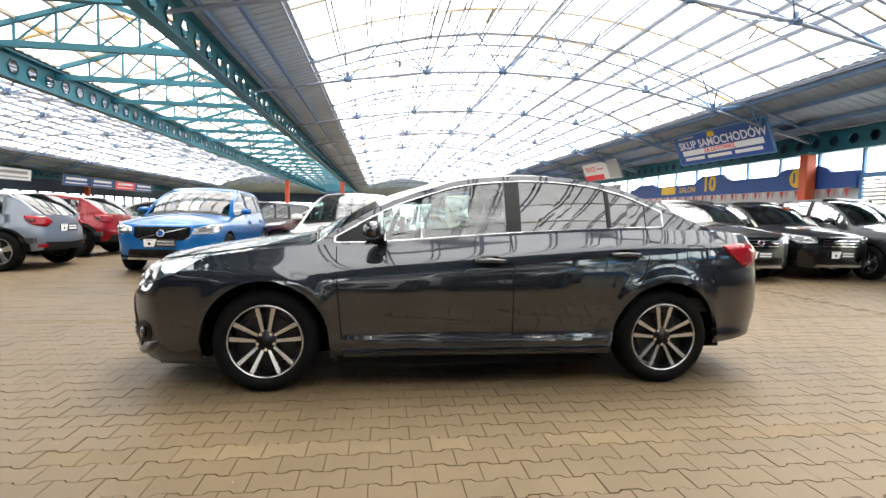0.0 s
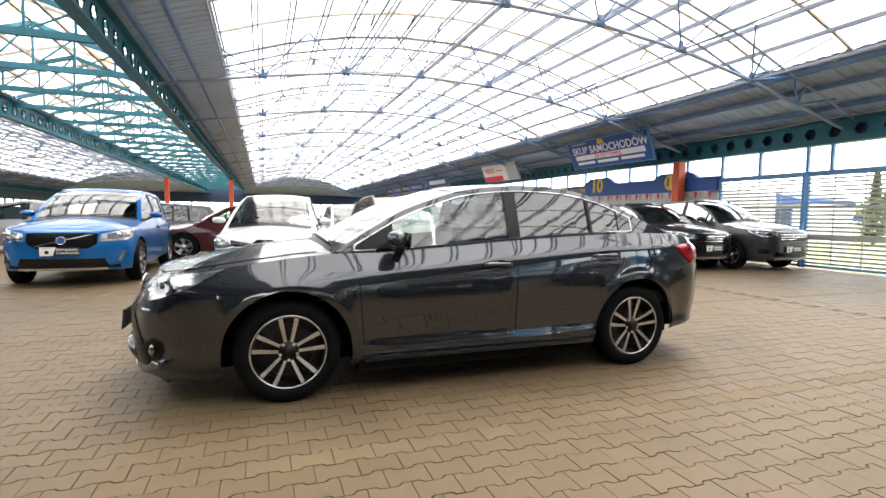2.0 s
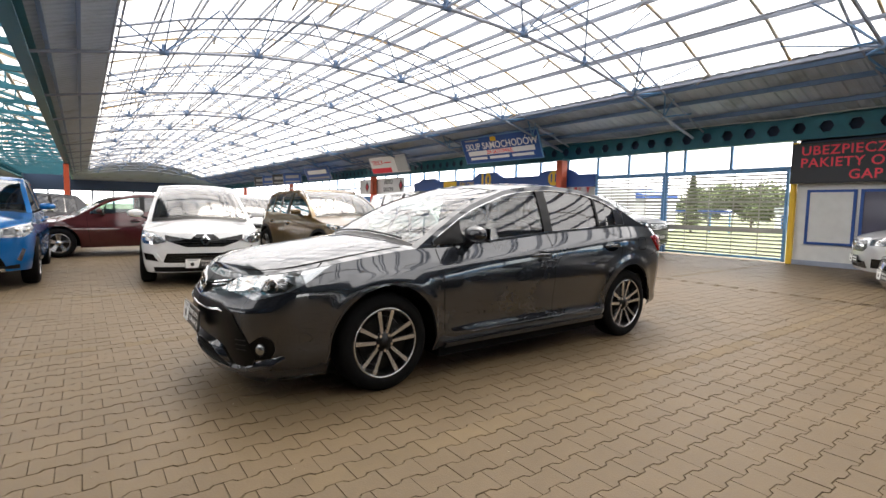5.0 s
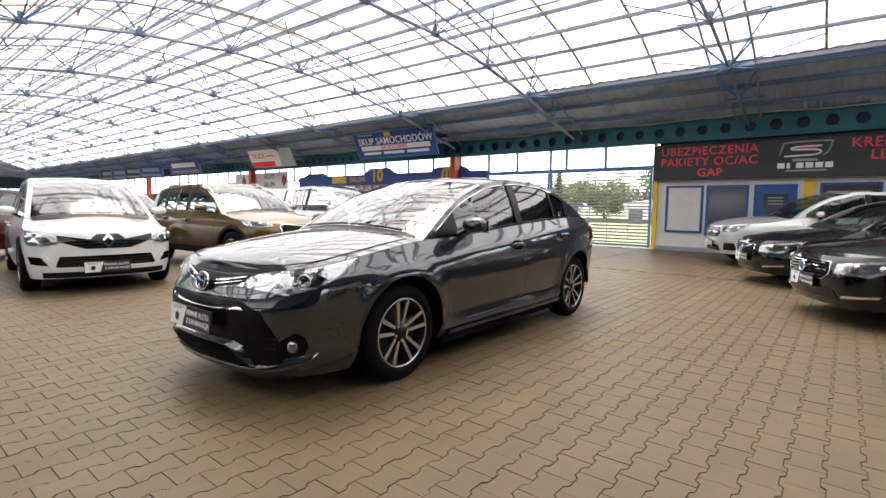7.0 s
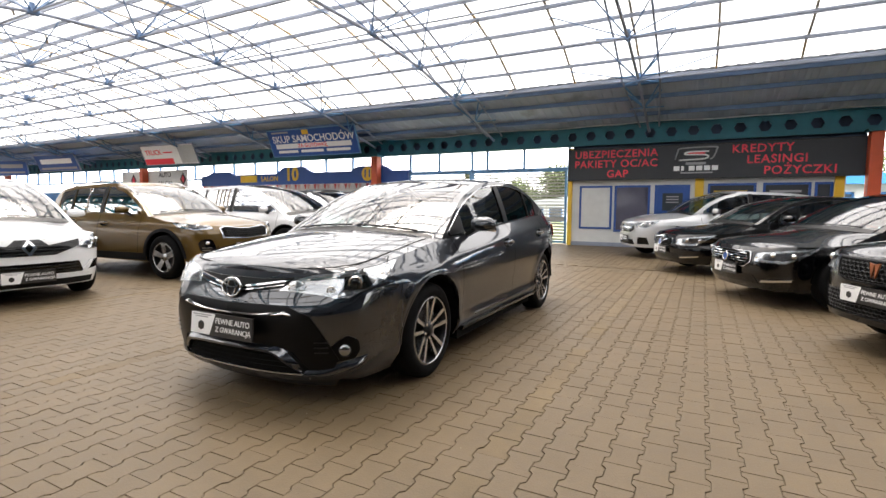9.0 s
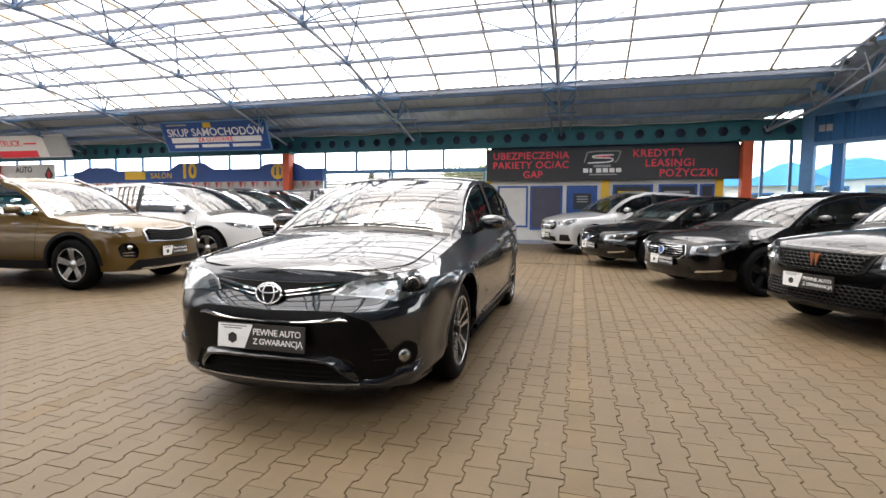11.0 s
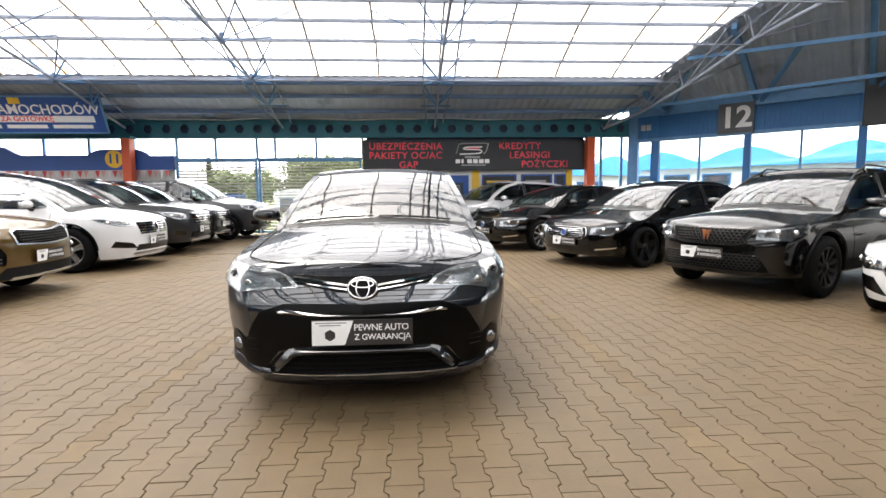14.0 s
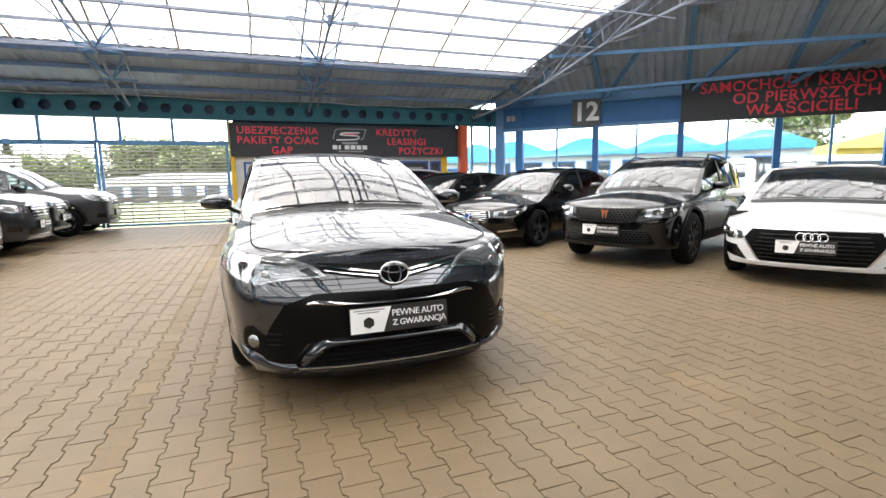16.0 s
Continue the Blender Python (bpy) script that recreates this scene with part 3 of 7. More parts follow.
M_VIOLET = mat("violet_grey_pane", (0.09, 0.09, 0.13), 0.12, var=0.15, scale=3)
framed(kiosk, "window", -0.05, 0.92, 0.52, 1.84, M_WHITE_WALL, M_BLUE_FASCIA, "white blanked window in blue frame")
framed(kiosk, "window", -1.12, -0.12, 0.45, 1.84, M_VIOLET, M_BLUE_FASCIA, "dark violet-grey window in blue frame")
dr = framed(kiosk, "door", -2.16, -1.24, 0.12, 1.84, M_BLUE_FASCIA, M_BLUE_FASCIA, "royal blue glazed door")
part("notice", box(bmesh.new(), XE - 0.002, XE + 0.006, -1.98, -1.45, 1.1, 1.6), M_DOORGLASS, dr)
for z in (1.5, 1.42, 1.34):
    part("text_bar", box(bmesh.new(), XE - 0.005, XE - 0.002, -1.88, -1.55, z - 0.015, z + 0.015), M_GREY_LET, dr)
for y0, y1, c in ((-3.75, -2.6, 1), (-4.95, -3.9, 2), (-5.4, -5.02, 0)):
    w = framed(kiosk, "window", y0, y1, 0.6, 1.86, M_DARK_BOARD, M_BLUE_FASCIA, "dark poster window")
    for k in range(2 if c else 0):
        part("text_bar", box(bmesh.new(), XE + 0.005, XE + 0.01, y0 + 0.2, y1 - 0.15, 1.6 - 0.13 * k, 1.66 - 0.13 * k), M_YELLOW if c == 1 else M_GREY_LET, w)


# billboards
def board(name, label, p, normal, w, h, material, tilt=0.0, frame_m=None, reach=0.0):
    e = thing(name, label, "billboard")
    e.matrix_world = facing(p, normal) @ pose(0, 0, 0, tilt, 0, 0)
    part("panel", box(bmesh.new(), -w / 2, w / 2, -h / 2, h / 2, -0.04, 0), material, e)
    if frame_m:
        bm = bmesh.new()
        for a, b, c, d in ((-w / 2 - 0.03, w / 2 + 0.03, h / 2, h / 2 + 0.03), (-w / 2 - 0.03, w / 2 + 0.03, -h / 2 - 0.03, -h / 2), (-w / 2 - 0.03, -w / 2, -h / 2, h / 2), (w / 2, w / 2 + 0.03, -h / 2, h / 2)):
            box(bm, a, b, c, d, -0.05, 0.01)
        part("frame", bm, frame_m, e)
    for x in (-w * 0.35, w * 0.35) if reach else ():
        part("bracket", bar(bmesh.new(), (x, h * 0.3, -0.03), (x, h * 0.3, -reach), 0.03), M_GREY_STEEL, e)
    return e


def bars_on(e, rows, material, z=0.0):
    for x0, x1, y0, y1 in rows:
        part("text_bar", box(bmesh.new(), x0, x1, y0, y1, z + 0.001, z + 0.007), material, e)


def at(x, y, z=0.002):
    return pose(x, y, z)


WEST = (-1, 0, 0)
b = board("billboard", "dark billboard with red lettering above the kiosk", (XE - 0.16, -2.4, 2.47), WEST, 7.24, 0.9, M_DARK_BOARD, 0, M_BLACK)
for txt, x, y in (("UBEZPIECZENIA", -2.28, 0.32), ("PAKIETY OC/AC", -2.28, 0.0), ("GAP", -2.2, -0.33), ("KREDYTY", 1.42, 0.32), ("LEASINGI", 1.75, 0.0), ("POŻYCZKI", 2.25, -0.33)):
    writing("lettering", txt, 0.305, at(x, y * 0.9), M_RED, b, 1.08)
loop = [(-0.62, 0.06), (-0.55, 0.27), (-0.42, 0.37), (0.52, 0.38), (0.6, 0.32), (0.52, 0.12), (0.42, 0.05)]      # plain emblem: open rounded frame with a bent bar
part("emblem", sweep(bmesh.new(), [Vector((x, y, 0.006)) for x, y in curve_pts([(0.84 * x - 0.13, y) for x, y in loop], 6)], 0.02, 6), M_GREY_LET, b)
part("emblem", sweep(bmesh.new(), [Vector((0.84 * x - 0.13, y, 0.006)) for x, y in curve_pts([(0.38, 0.27), (-0.22, 0.26), (-0.3, 0.2), (0.3, 0.17), (0.26, 0.07), (-0.5, 0.04)], 6)], 0.022, 6), M_WHITE, b)
part("emblem", box(bmesh.new(), -0.33, 0.09, 0.185, 0.25, 0.001, 0.008), M_RED, b)
bars_on(b, [(-0.38, 0.12, -0.09, -0.02)], M_GREY_LET)
bars_on(b, [(-0.68 + 0.19 * i, -0.53 + 0.19 * i - (0.08 if i == 1 else 0.0), -0.25, -0.12) for i in range(6)], M_WHITE)
bars_on(b, [(-0.5, 0.3, -0.33, -0.29)], M_GREY_LET)

b = board("billboard", "blue hanging billboard with white lettering", (9.75, 10.3, 3.52), (-1, -0.03, -0.42), 4.0, 0.97, M_BLUE_FASCIA, 0, M_BLUE_STEEL, 1.5)
writing("lettering", "SKUP SAMOCHODÓW", 0.37, at(0.05, 0.14), M_WHITE, b, 1.0)
part("white_band", box(bmesh.new(), -1.75, 1.75, -0.2, -0.02, 0.001, 0.006), M_WHITE, b)
writing("lettering", "ZA GOTÓWKĘ", 0.2, at(0, -0.11, 0.01), M_RED, b)
bars_on(b, [(-1.7, -0.75, -0.37, -0.27), (-0.6, 0.45, -0.37, -0.27), (0.6, 1.65, -0.37, -0.27)], M_WHITE)
part("emblem", box(bmesh.new(), -0.35, -0.05, 0.3, 0.47, 0.001, 0.008), M_YELLOW, b)
bars_on(b, [(-1.8, -1.0, 0.38, 0.44)], M_GREY_LET)

b = board("billboard", "white and red hanging billboard", (9.8, 18.7, 3.42), (-1, -0.05, -0.42), 3.4, 0.85, M_WHITE, 0, M_GREY_STEEL, 1.5)
writing("lettering", "TRUCK", 0.33, at(-0.95, 0.12), M_RED, b)
part("red_band", box(bmesh.new(), -1.7, 0.2, -0.42, -0.16, 0.001, 0.006), M_RED, b)
part("picture", box(bmesh.new(), 0.7, 1.68, -0.4, 0.4, 0.001, 0.006), M_SHUTTER, b)
bars_on(b, [(-0.3, 0.3, 0.08, 0.14)], M_RED)
b = board("billboard", "blue and white hanging billboard", (9.8, 28.2, 3.4), (-1, -0.05, -0.42), 3.6, 0.85, M_BLUE_FASCIA, 0, M_GREY_STEEL, 1.5)
bars_on(b, [(-1.4, 1.4, -0.05, 0.22)], M_WHITE)
bars_on(b, [(-1.6, 1.6, -0.36, -0.24)], M_GREY_LET)
for i, y in enumerate((33.5, 36.2, 38.9, 41.4)):
    b = board("billboard", "small dark hanging billboard", (9.95, y, 3.3), (-1, -0.3, -0.1), 2.2, 0.8, (M_BLUE_FASCIA, M_DARK_BOARD)[i % 2], 0, M_GREY_STEEL, 1.7)
    bars_on(b, [(-0.8, 0.8, 0.0, 0.22), (-0.9, 0.9, -0.3, -0.2)], M_GREY_LET)
for i, y in enumerate((26.9, 32.8, 36.0, 39.3, 42.5)):
    b = board("billboard", "hanging billboard in the far hall", (-21.2, y, 3.0), (1, -0.1, -0.1), 2.5, 0.62, (M_WHITE, M_BLUE_FASCIA, M_BLUE_FASCIA, M_RED, M_BLUE_FASCIA, M_DARK_BOARD)[i], 0, M_GREY_STEEL, 2.1)
    bars_on(b, [(-1.0, 1.0, 0.03, 0.2), (-1.05, 1.05, -0.2, -0.12)], (M_GREY_LET, M_WHITE, M_WHITE, M_WHITE, M_WHITE, M_GREY_LET)[i])

# shops along the east wall
shop = thing("shop_front", "row of small car showrooms with royal blue fascia", "shop")
part("wall", box(bmesh.new(), XE + 0.05, XE + 2.5, 7.2, 18.6, 0, 2.1), M_WHITE_WALL, shop)
prof = [(7.15, 2.08), (7.15, 2.52), (7.9, 2.52), (8.0, 2.62), (8.25, 2.72), (9.4, 2.72), (9.65, 2.62), (9.75, 2.55), (11.7, 2.55), (11.9, 2.62), (12.2, 2.8), (13.3, 2.8), (13.6, 2.64), (13.7, 2.55), (16.4, 2.55), (16.7, 2.7), (17.8, 2.7), (18.2, 2.55), (18.6, 2.52), (18.6, 2.08)]
bm = bmesh.new()
f = bm.faces.new([bm.verts.new((XE - 0.08, y, z)) for y, z in prof])
for v in bmesh.ops.extrude_face_region(bm, geom=[f])["geom"]:
    if isinstance(v, bmesh.types.BMVert):
        v.co.x += 0.14
part("fascia", plain(bm), M_BLUE_FASCIA, shop, "royal blue scalloped fascia board")
writing("lettering", "SALON", 0.3, facing((XE - 0.086, 14.15, 2.33), WEST), M_YELLOW, shop, 1.1)
writing("lettering", "10", 0.74, facing((XE - 0.086, 12.85, 2.47), WEST), M_YELLOW, shop, bold=0.035)
bm = bmesh.new()
bmesh.ops.create_cone(bm, segments=24, radius1=0.27, radius2=0.27, depth=0.02, cap_ends=True)
d = part("number_disc", bm, M_YELLOW, shop)
d.matrix_local = facing((XE - 0.09, 8.95, 2.42), WEST)
writing("lettering", "11", 0.4, facing((XE - 0.103, 8.95, 2.42), WEST), M_BLUE_FASCIA, shop, bold=0.03)
part("sign_panel", box(bmesh.new(), XE - 0.11, XE - 0.082, 14.9, 15.9, 2.2, 2.5), M_YELLOW, shop, "yellow sign panel")
for i, y in enumerate((7.35, 8.75, 9.6, 11.0, 12.3, 13.6, 14.9, 16.2, 17.4)):
    framed(shop, "window", y, y + 0.95, 0.1 if i % 3 == 1 else 0.5, 1.75, M_DOORGLASS, M_BLUE_FASCIA if i % 2 else M_GREY_STEEL, "dark shop window", XE + 0.05)
bunting = [mat("bunting_%s" % n, c, 0.6) for n, c in (("red", (0.5, 0.06, 0.06)), ("white", (0.7, 0.7, 0.7)), ("pink", (0.6, 0.35, 0.33)), ("blue", (0.15, 0.25, 0.5)))]
bt = thing("bunting", "string of small red, white and blue pennants", "bunting")
for i in range(64):
    y = 7.3 + i * 0.175
    bm = bmesh.new()
    vs = [bm.verts.new((XE - 0.1, y + a, z)) for a, z in ((0, 2.07), (0.15, 2.07), (0.085, 1.86), (0.065, 1.86))]
    bm.faces.new(vs)
    for v in bmesh.ops.extrude_face_region(bm, geom=bm.faces[:])["geom"]:
        if isinstance(v, bmesh.types.BMVert):
            v.co.x += 0.004
    part("pennant", bm, bunting[(i * 5 + i // 3) % 4], bt)
part("cord", bar(bmesh.new(), (XE - 0.098, 7.25, 2.07), (XE - 0.098, 18.5, 2.07), 0.006, n=5), M_CABLE, bt)

# farther shop: white signs with diamonds, low blue wall
far_shop = thing("shop_front", "white signboards over a distant showroom", "shop")
part("wall", box(bmesh.new(), XE + 0.05, XE + 2.5, 18.8, 65, 0, 1.9), M_BLUE_WALL, far_shop)
part("sign_panel", box(bmesh.new(), XE - 0.1, XE - 0.04, 19.6, 24.9, 2.0, 2.9), M_WHITE, far_shop)
writing("lettering", "AUTO", 0.34, facing((XE - 0.105, 21.3, 2.67), WEST), M_BLACK, far_shop)
writing("lettering", "SALON", 0.34, facing((XE - 0.105, 21.3, 2.25), WEST), M_BLACK, far_shop)
for y in (19.9, 23.9):
    bm = bmesh.new()
    bmesh.ops.create_cone(bm, segments=4, radius1=0.33, radius2=0.33, depth=0.012, cap_ends=True)
    d = part("emblem", bm, M_BLACK, far_shop)
    d.matrix_local = facing((XE - 0.108, y, 2.45), WEST) @ Matrix.Diagonal((0.7, 1, 1, 1))
    bm = bmesh.new()
    bmesh.ops.create_cone(bm, segments=4, radius1=0.2, radius2=0.2, depth=0.014, cap_ends=True)
    d = part("emblem", bm, M_RED, far_shop)
    d.matrix_local = facing((XE - 0.112, y, 2.45), WEST) @ Matrix.Diagonal((0.6, 1, 1, 1))

# wall across the cut corner: blue columns, glazing, corrugated panels
diag = lambda a, z, out=0.0: corner + u * a - n_in * out + Vector((0, 0, z))
D_ROT = math.degrees(math.atan2(u.y, u.x))
corner = Vector((XE, -7.7, 0))
DM = Matrix.Translation(corner) @ pose(0, 0, 0, 0, 0, D_ROT)      # local x along the wall, local -y... inside is local -y
wd = tagged(new("wall_south", None), "blue glazed wall across the cut corner", "wall", kind="structure")
wd.matrix_world = DM
COLS = [0.0, 0.75, 3.3, 5.85, 8.4, 10.95, 13.5, 16.0, 18.5]
for i, a in enumerate(COLS):
    part("column", box(bmesh.new(), a - (0.16 if i < 2 else 0.09), a + (0.16 if i == 0 else 0.09), -0.1, 0.1, 0, 3.9, 0.01), M_BLUE_STEEL if i == 0 else M_BLUE_WALL, wd, "blue steel wall column")
for a, b in zip(COLS, COLS[1:]):
    bm = bmesh.new()
    k = a + 0.09
    while k < b - 0.1:
        box(bm, k, k + 0.06, -0.04, 0.0, 2.95, 3.66)
        box(bm, k + 0.06, min(k + 0.12, b - 0.09), -0.015, 0.0, 2.95, 3.66)
        k += 0.12
    part("corrugated_panel", bm, M_BLUE_WALL, wd, "dark blue corrugated panel")
    m_ = (a + b) / 2
    if b - a > 1:
        part("mullion", box(bmesh.new(), m_ - 0.03, m_ + 0.03, -0.04, 0.04, 0, 2.87), M_BLUE_STEEL, wd)
    part("pane", box(bmesh.new(), a + 0.09, b - 0.09, -0.006, 0.0, 0.5, 2.87), M_PANE, wd).visible_shadow = False
    part("low_panel", box(bmesh.new(), a + 0.09, b - 0.09, -0.03, 0.02, 0, 0.5), M_BLUE_WALL, wd)
for z0, z1 in ((2.86, 2.95), (3.66, 3.95)):
    part("beam", box(bmesh.new(), -0.1, 19, -0.13, 0.13, z0, z1), M_BLUE_STEEL, wd)

INN = (-1 / math.sqrt(2), 1 / math.sqrt(2), 0)
p = diag(3.0, 3.33, -0.2)
b = board("number_sign", "grey square sign with a white number", p, INN, 0.92, 0.86, mat("grey_sign_face", (0.07, 0.075, 0.085), 0.5))
writing("lettering", "12", 0.82, at(0, 0.0), M_WHITE, b, bold=0.03)
p = diag(8.95, 3.43, -0.22)
b = board("billboard", "dark billboard with red lettering on the corner wall", p, INN, 6.2, 1.15, M_DARK_BOARD, 0, M_BLACK)
for txt, x, y in (("SAMOCHODY KRAJOWE", -0.2, 0.33), ("OD PIERWSZYCH", -0.05, -0.02), ("WŁAŚCICIELI", -0.1, -0.37)):
    writing("lettering", txt, 0.42, at(x, y), M_RED, b, 1.05)
for a in (0.35, 0.52):
    e = thing("notice_plate", "small grey notice plate on the corner column", "notice")
    e.matrix_world = facing(diag(a, 3.3, -0.15), INN)
    part("plate", box(bmesh.new(), -0.07, 0.07, -0.09, 0.09, -0.01, 0), M_SHUTTER, e)

# plain closing walls: at the far end, and unseen behind, where it blocks light
for nm, x0, x1, y0, y1 in (("wall_unseen_southwest", -24, -1.5, -15.2, -15.0), ("wall_north", -24, XE + 0.2, 66.0, 66.2)):
    bm = bmesh.new()
    box(bm, x0, x1, y0, y1, 2.5, 4.6)
    # the unseen southwest wall is solid up to 2.5 to keep light out
    box(bm, x0, x1 if y0 > 0 else -6.0, y0, y1, 0, 0.5 if y0 > 0 else 2.5)
    x = x0
    while x < x1:
        box(bm, x, x + 0.16, y0 - 0.01, y1 + 0.01, 0.5, 2.5)
        x += 2.0
    tagged(mesh_ob(nm, bm, M_NAVY_WALL), "dark blue end wall with a window band", "wall", kind="structure")
bm = bmesh.new()
box(bm, -23.3, -23.1, -16, 66, 2.2, 3.7)
box(bm, -23.3, -23.1, -16, 66, 0, 1.5)
# band closed at the unseen south end to cut light from the west
box(bm, -23.28, -23.12, -16, 3.5, 1.5, 2.2)
for i in range(51):
    box(bm, -23.28, -23.12, -16 + 1.6 * i, -15.9 + 1.6 * i, 1.5, 2.2)
tagged(mesh_ob("wall_west", bm, M_NAVY_WALL), "blue far wall with a window band", "wall", kind="structure")
bm = bmesh.new()                          # far roof end sloping down
for m in (False, True):
    xs = [XE + 0.25, XG0] + gx[::-2] + [XS - 0.15]
    prev = None
    for x in xs:
        z = z_up(x) if XG1 <= x <= XG0 else (3.56 if x > XG0 else 4.28)
        row = [bm.verts.new((side(x, m), Y_FAR, z)), bm.verts.new((side(x, m), 63.5, min(z, 4.4))), bm.verts.new((side(x, m), 66.1, 3.7))]
        if prev:
            for j in range(2):
                bm.faces.new((prev[j], row[j], row[j + 1], prev[j + 1]))
        prev = row
tagged(mesh_ob("ceiling", bm, M_GREY_SHEET), "grey roof end sloping down to the far wall", "ceiling", kind="structure")

# ---- cars ----
def paint(name, col, metal=0.5, rough=0.35, ior=1.6):
    m = mat(name, col, rough, metal, var=0.04, scale=40, coat=1.0, spec=0.15, coat_ior=ior)
    return m


M_TYRE = mat("tyre_rubber", (0.004, 0.004, 0.0043), 0.75, var=0.2, scale=30, bump=0.3, bump_scale=120, spec=0.12)
M_RIM_DARK = mat("dark_rim", (0.009, 0.009, 0.010), 0.35, 0.3, spec=0.3)
M_RIM_SILVER = mat("machined_alloy", (0.55, 0.55, 0.56), 0.25, 0.9, var=0.05)
M_CHROME = mat("chrome", (0.75, 0.75, 0.76), 0.06, 1.0, var=0.02)
M_TRIM = mat("satin_black_trim", (0.006, 0.006, 0.0065), 0.35, var=0.1, spec=0.3)
M_GLOSSBLACK = mat("gloss_black", (0.002, 0.002, 0.0025), 0.06, var=0.05, spec=0.45)
# Near-black for undersides, and for shade laid over gaps, grilles and intakes
M_CAVITY_SHADE = mat("cavity_shade", (0.004, 0.004, 0.004), 0.9, spec=0.1)
M_CLAD = mat("dark_cladding", (0.008, 0.008, 0.009), 0.65, var=0.1, bump=0.2, spec=0.15)
M_SEAT = mat("dark_upholstery", (0.035, 0.034, 0.034), 0.8, var=0.15, scale=20, bump=0.2)
M_LAMP_IN = mat("lamp_reflector", (0.40, 0.41, 0.43), 0.25, 0.8, var=0.3, scale=25)
M_LAMP_DARK = mat("lamp_bezel", (0.06, 0.06, 0.065), 0.2, 0.3)
M_TAIL = mat("red_lens", (0.24, 0.005, 0.011), 0.15, coat=0.6, coat_ior=1.45, spec=0.2)
M_GLASS = glass_mat("car_glass", (0.58, 0.70, 0.69), 0.95, 0.06)
M_SCREEN = glass_mat("windscreen_glass", (0.5, 0.57, 0.55), 1.0, 0.08)
M_PRIVACY = glass_mat("privacy_glass", (0.07, 0.077, 0.09), 0.95, 0.075)
M_LENS = glass_mat("lamp_lens", (0.85, 0.87, 0.88), 0.45, 0.03)
M_PLATE_D = mat("plate_dark", (0.02, 0.018, 0.017), 0.4)
M_PLATE_W = mat("plate_white", (0.84, 0.84, 0.83), 0.4)


def lerp_pts(pts, t):
    """Point at fraction t of the polyline's length."""
    p = np.array(pts, float)
    d = np.r_[0, np.cumsum(np.linalg.norm(np.diff(p, axis=0), axis=1))]
    return np.array([np.interp(t * d[-1], d, p[:, i]) for i in range(p.shape[1])])


def dense(pts, n=7):
    """Smooth curve through (x, value) rows, x ascending."""
    a = np.array(pts, float)
    d = np.diff(a[:, 1]) / np.diff(a[:, 0])
    m = np.r_[d[0], (d[1:] + d[:-1]) / 2, d[-1]]
    for i in range(1, len(d)):
        if d[i] * d[i - 1] <= 0:
            m[i] = 0
    out = []
    for i in range(len(d)):
        h = a[i + 1, 0] - a[i, 0]
        for k in range(n):
            t = k / n
            out.append((a[i, 0] + t * h, (2 * t ** 3 - 3 * t * t + 1) * a[i, 1] + (t ** 3 - 2 * t * t + t) * h * m[i] + (3 * t * t - 2 * t ** 3) * a[i + 1, 1] + (t ** 3 - t * t) * h * m[i + 1]))
    out.append(tuple(a[-1]))
    return np.array(out).T


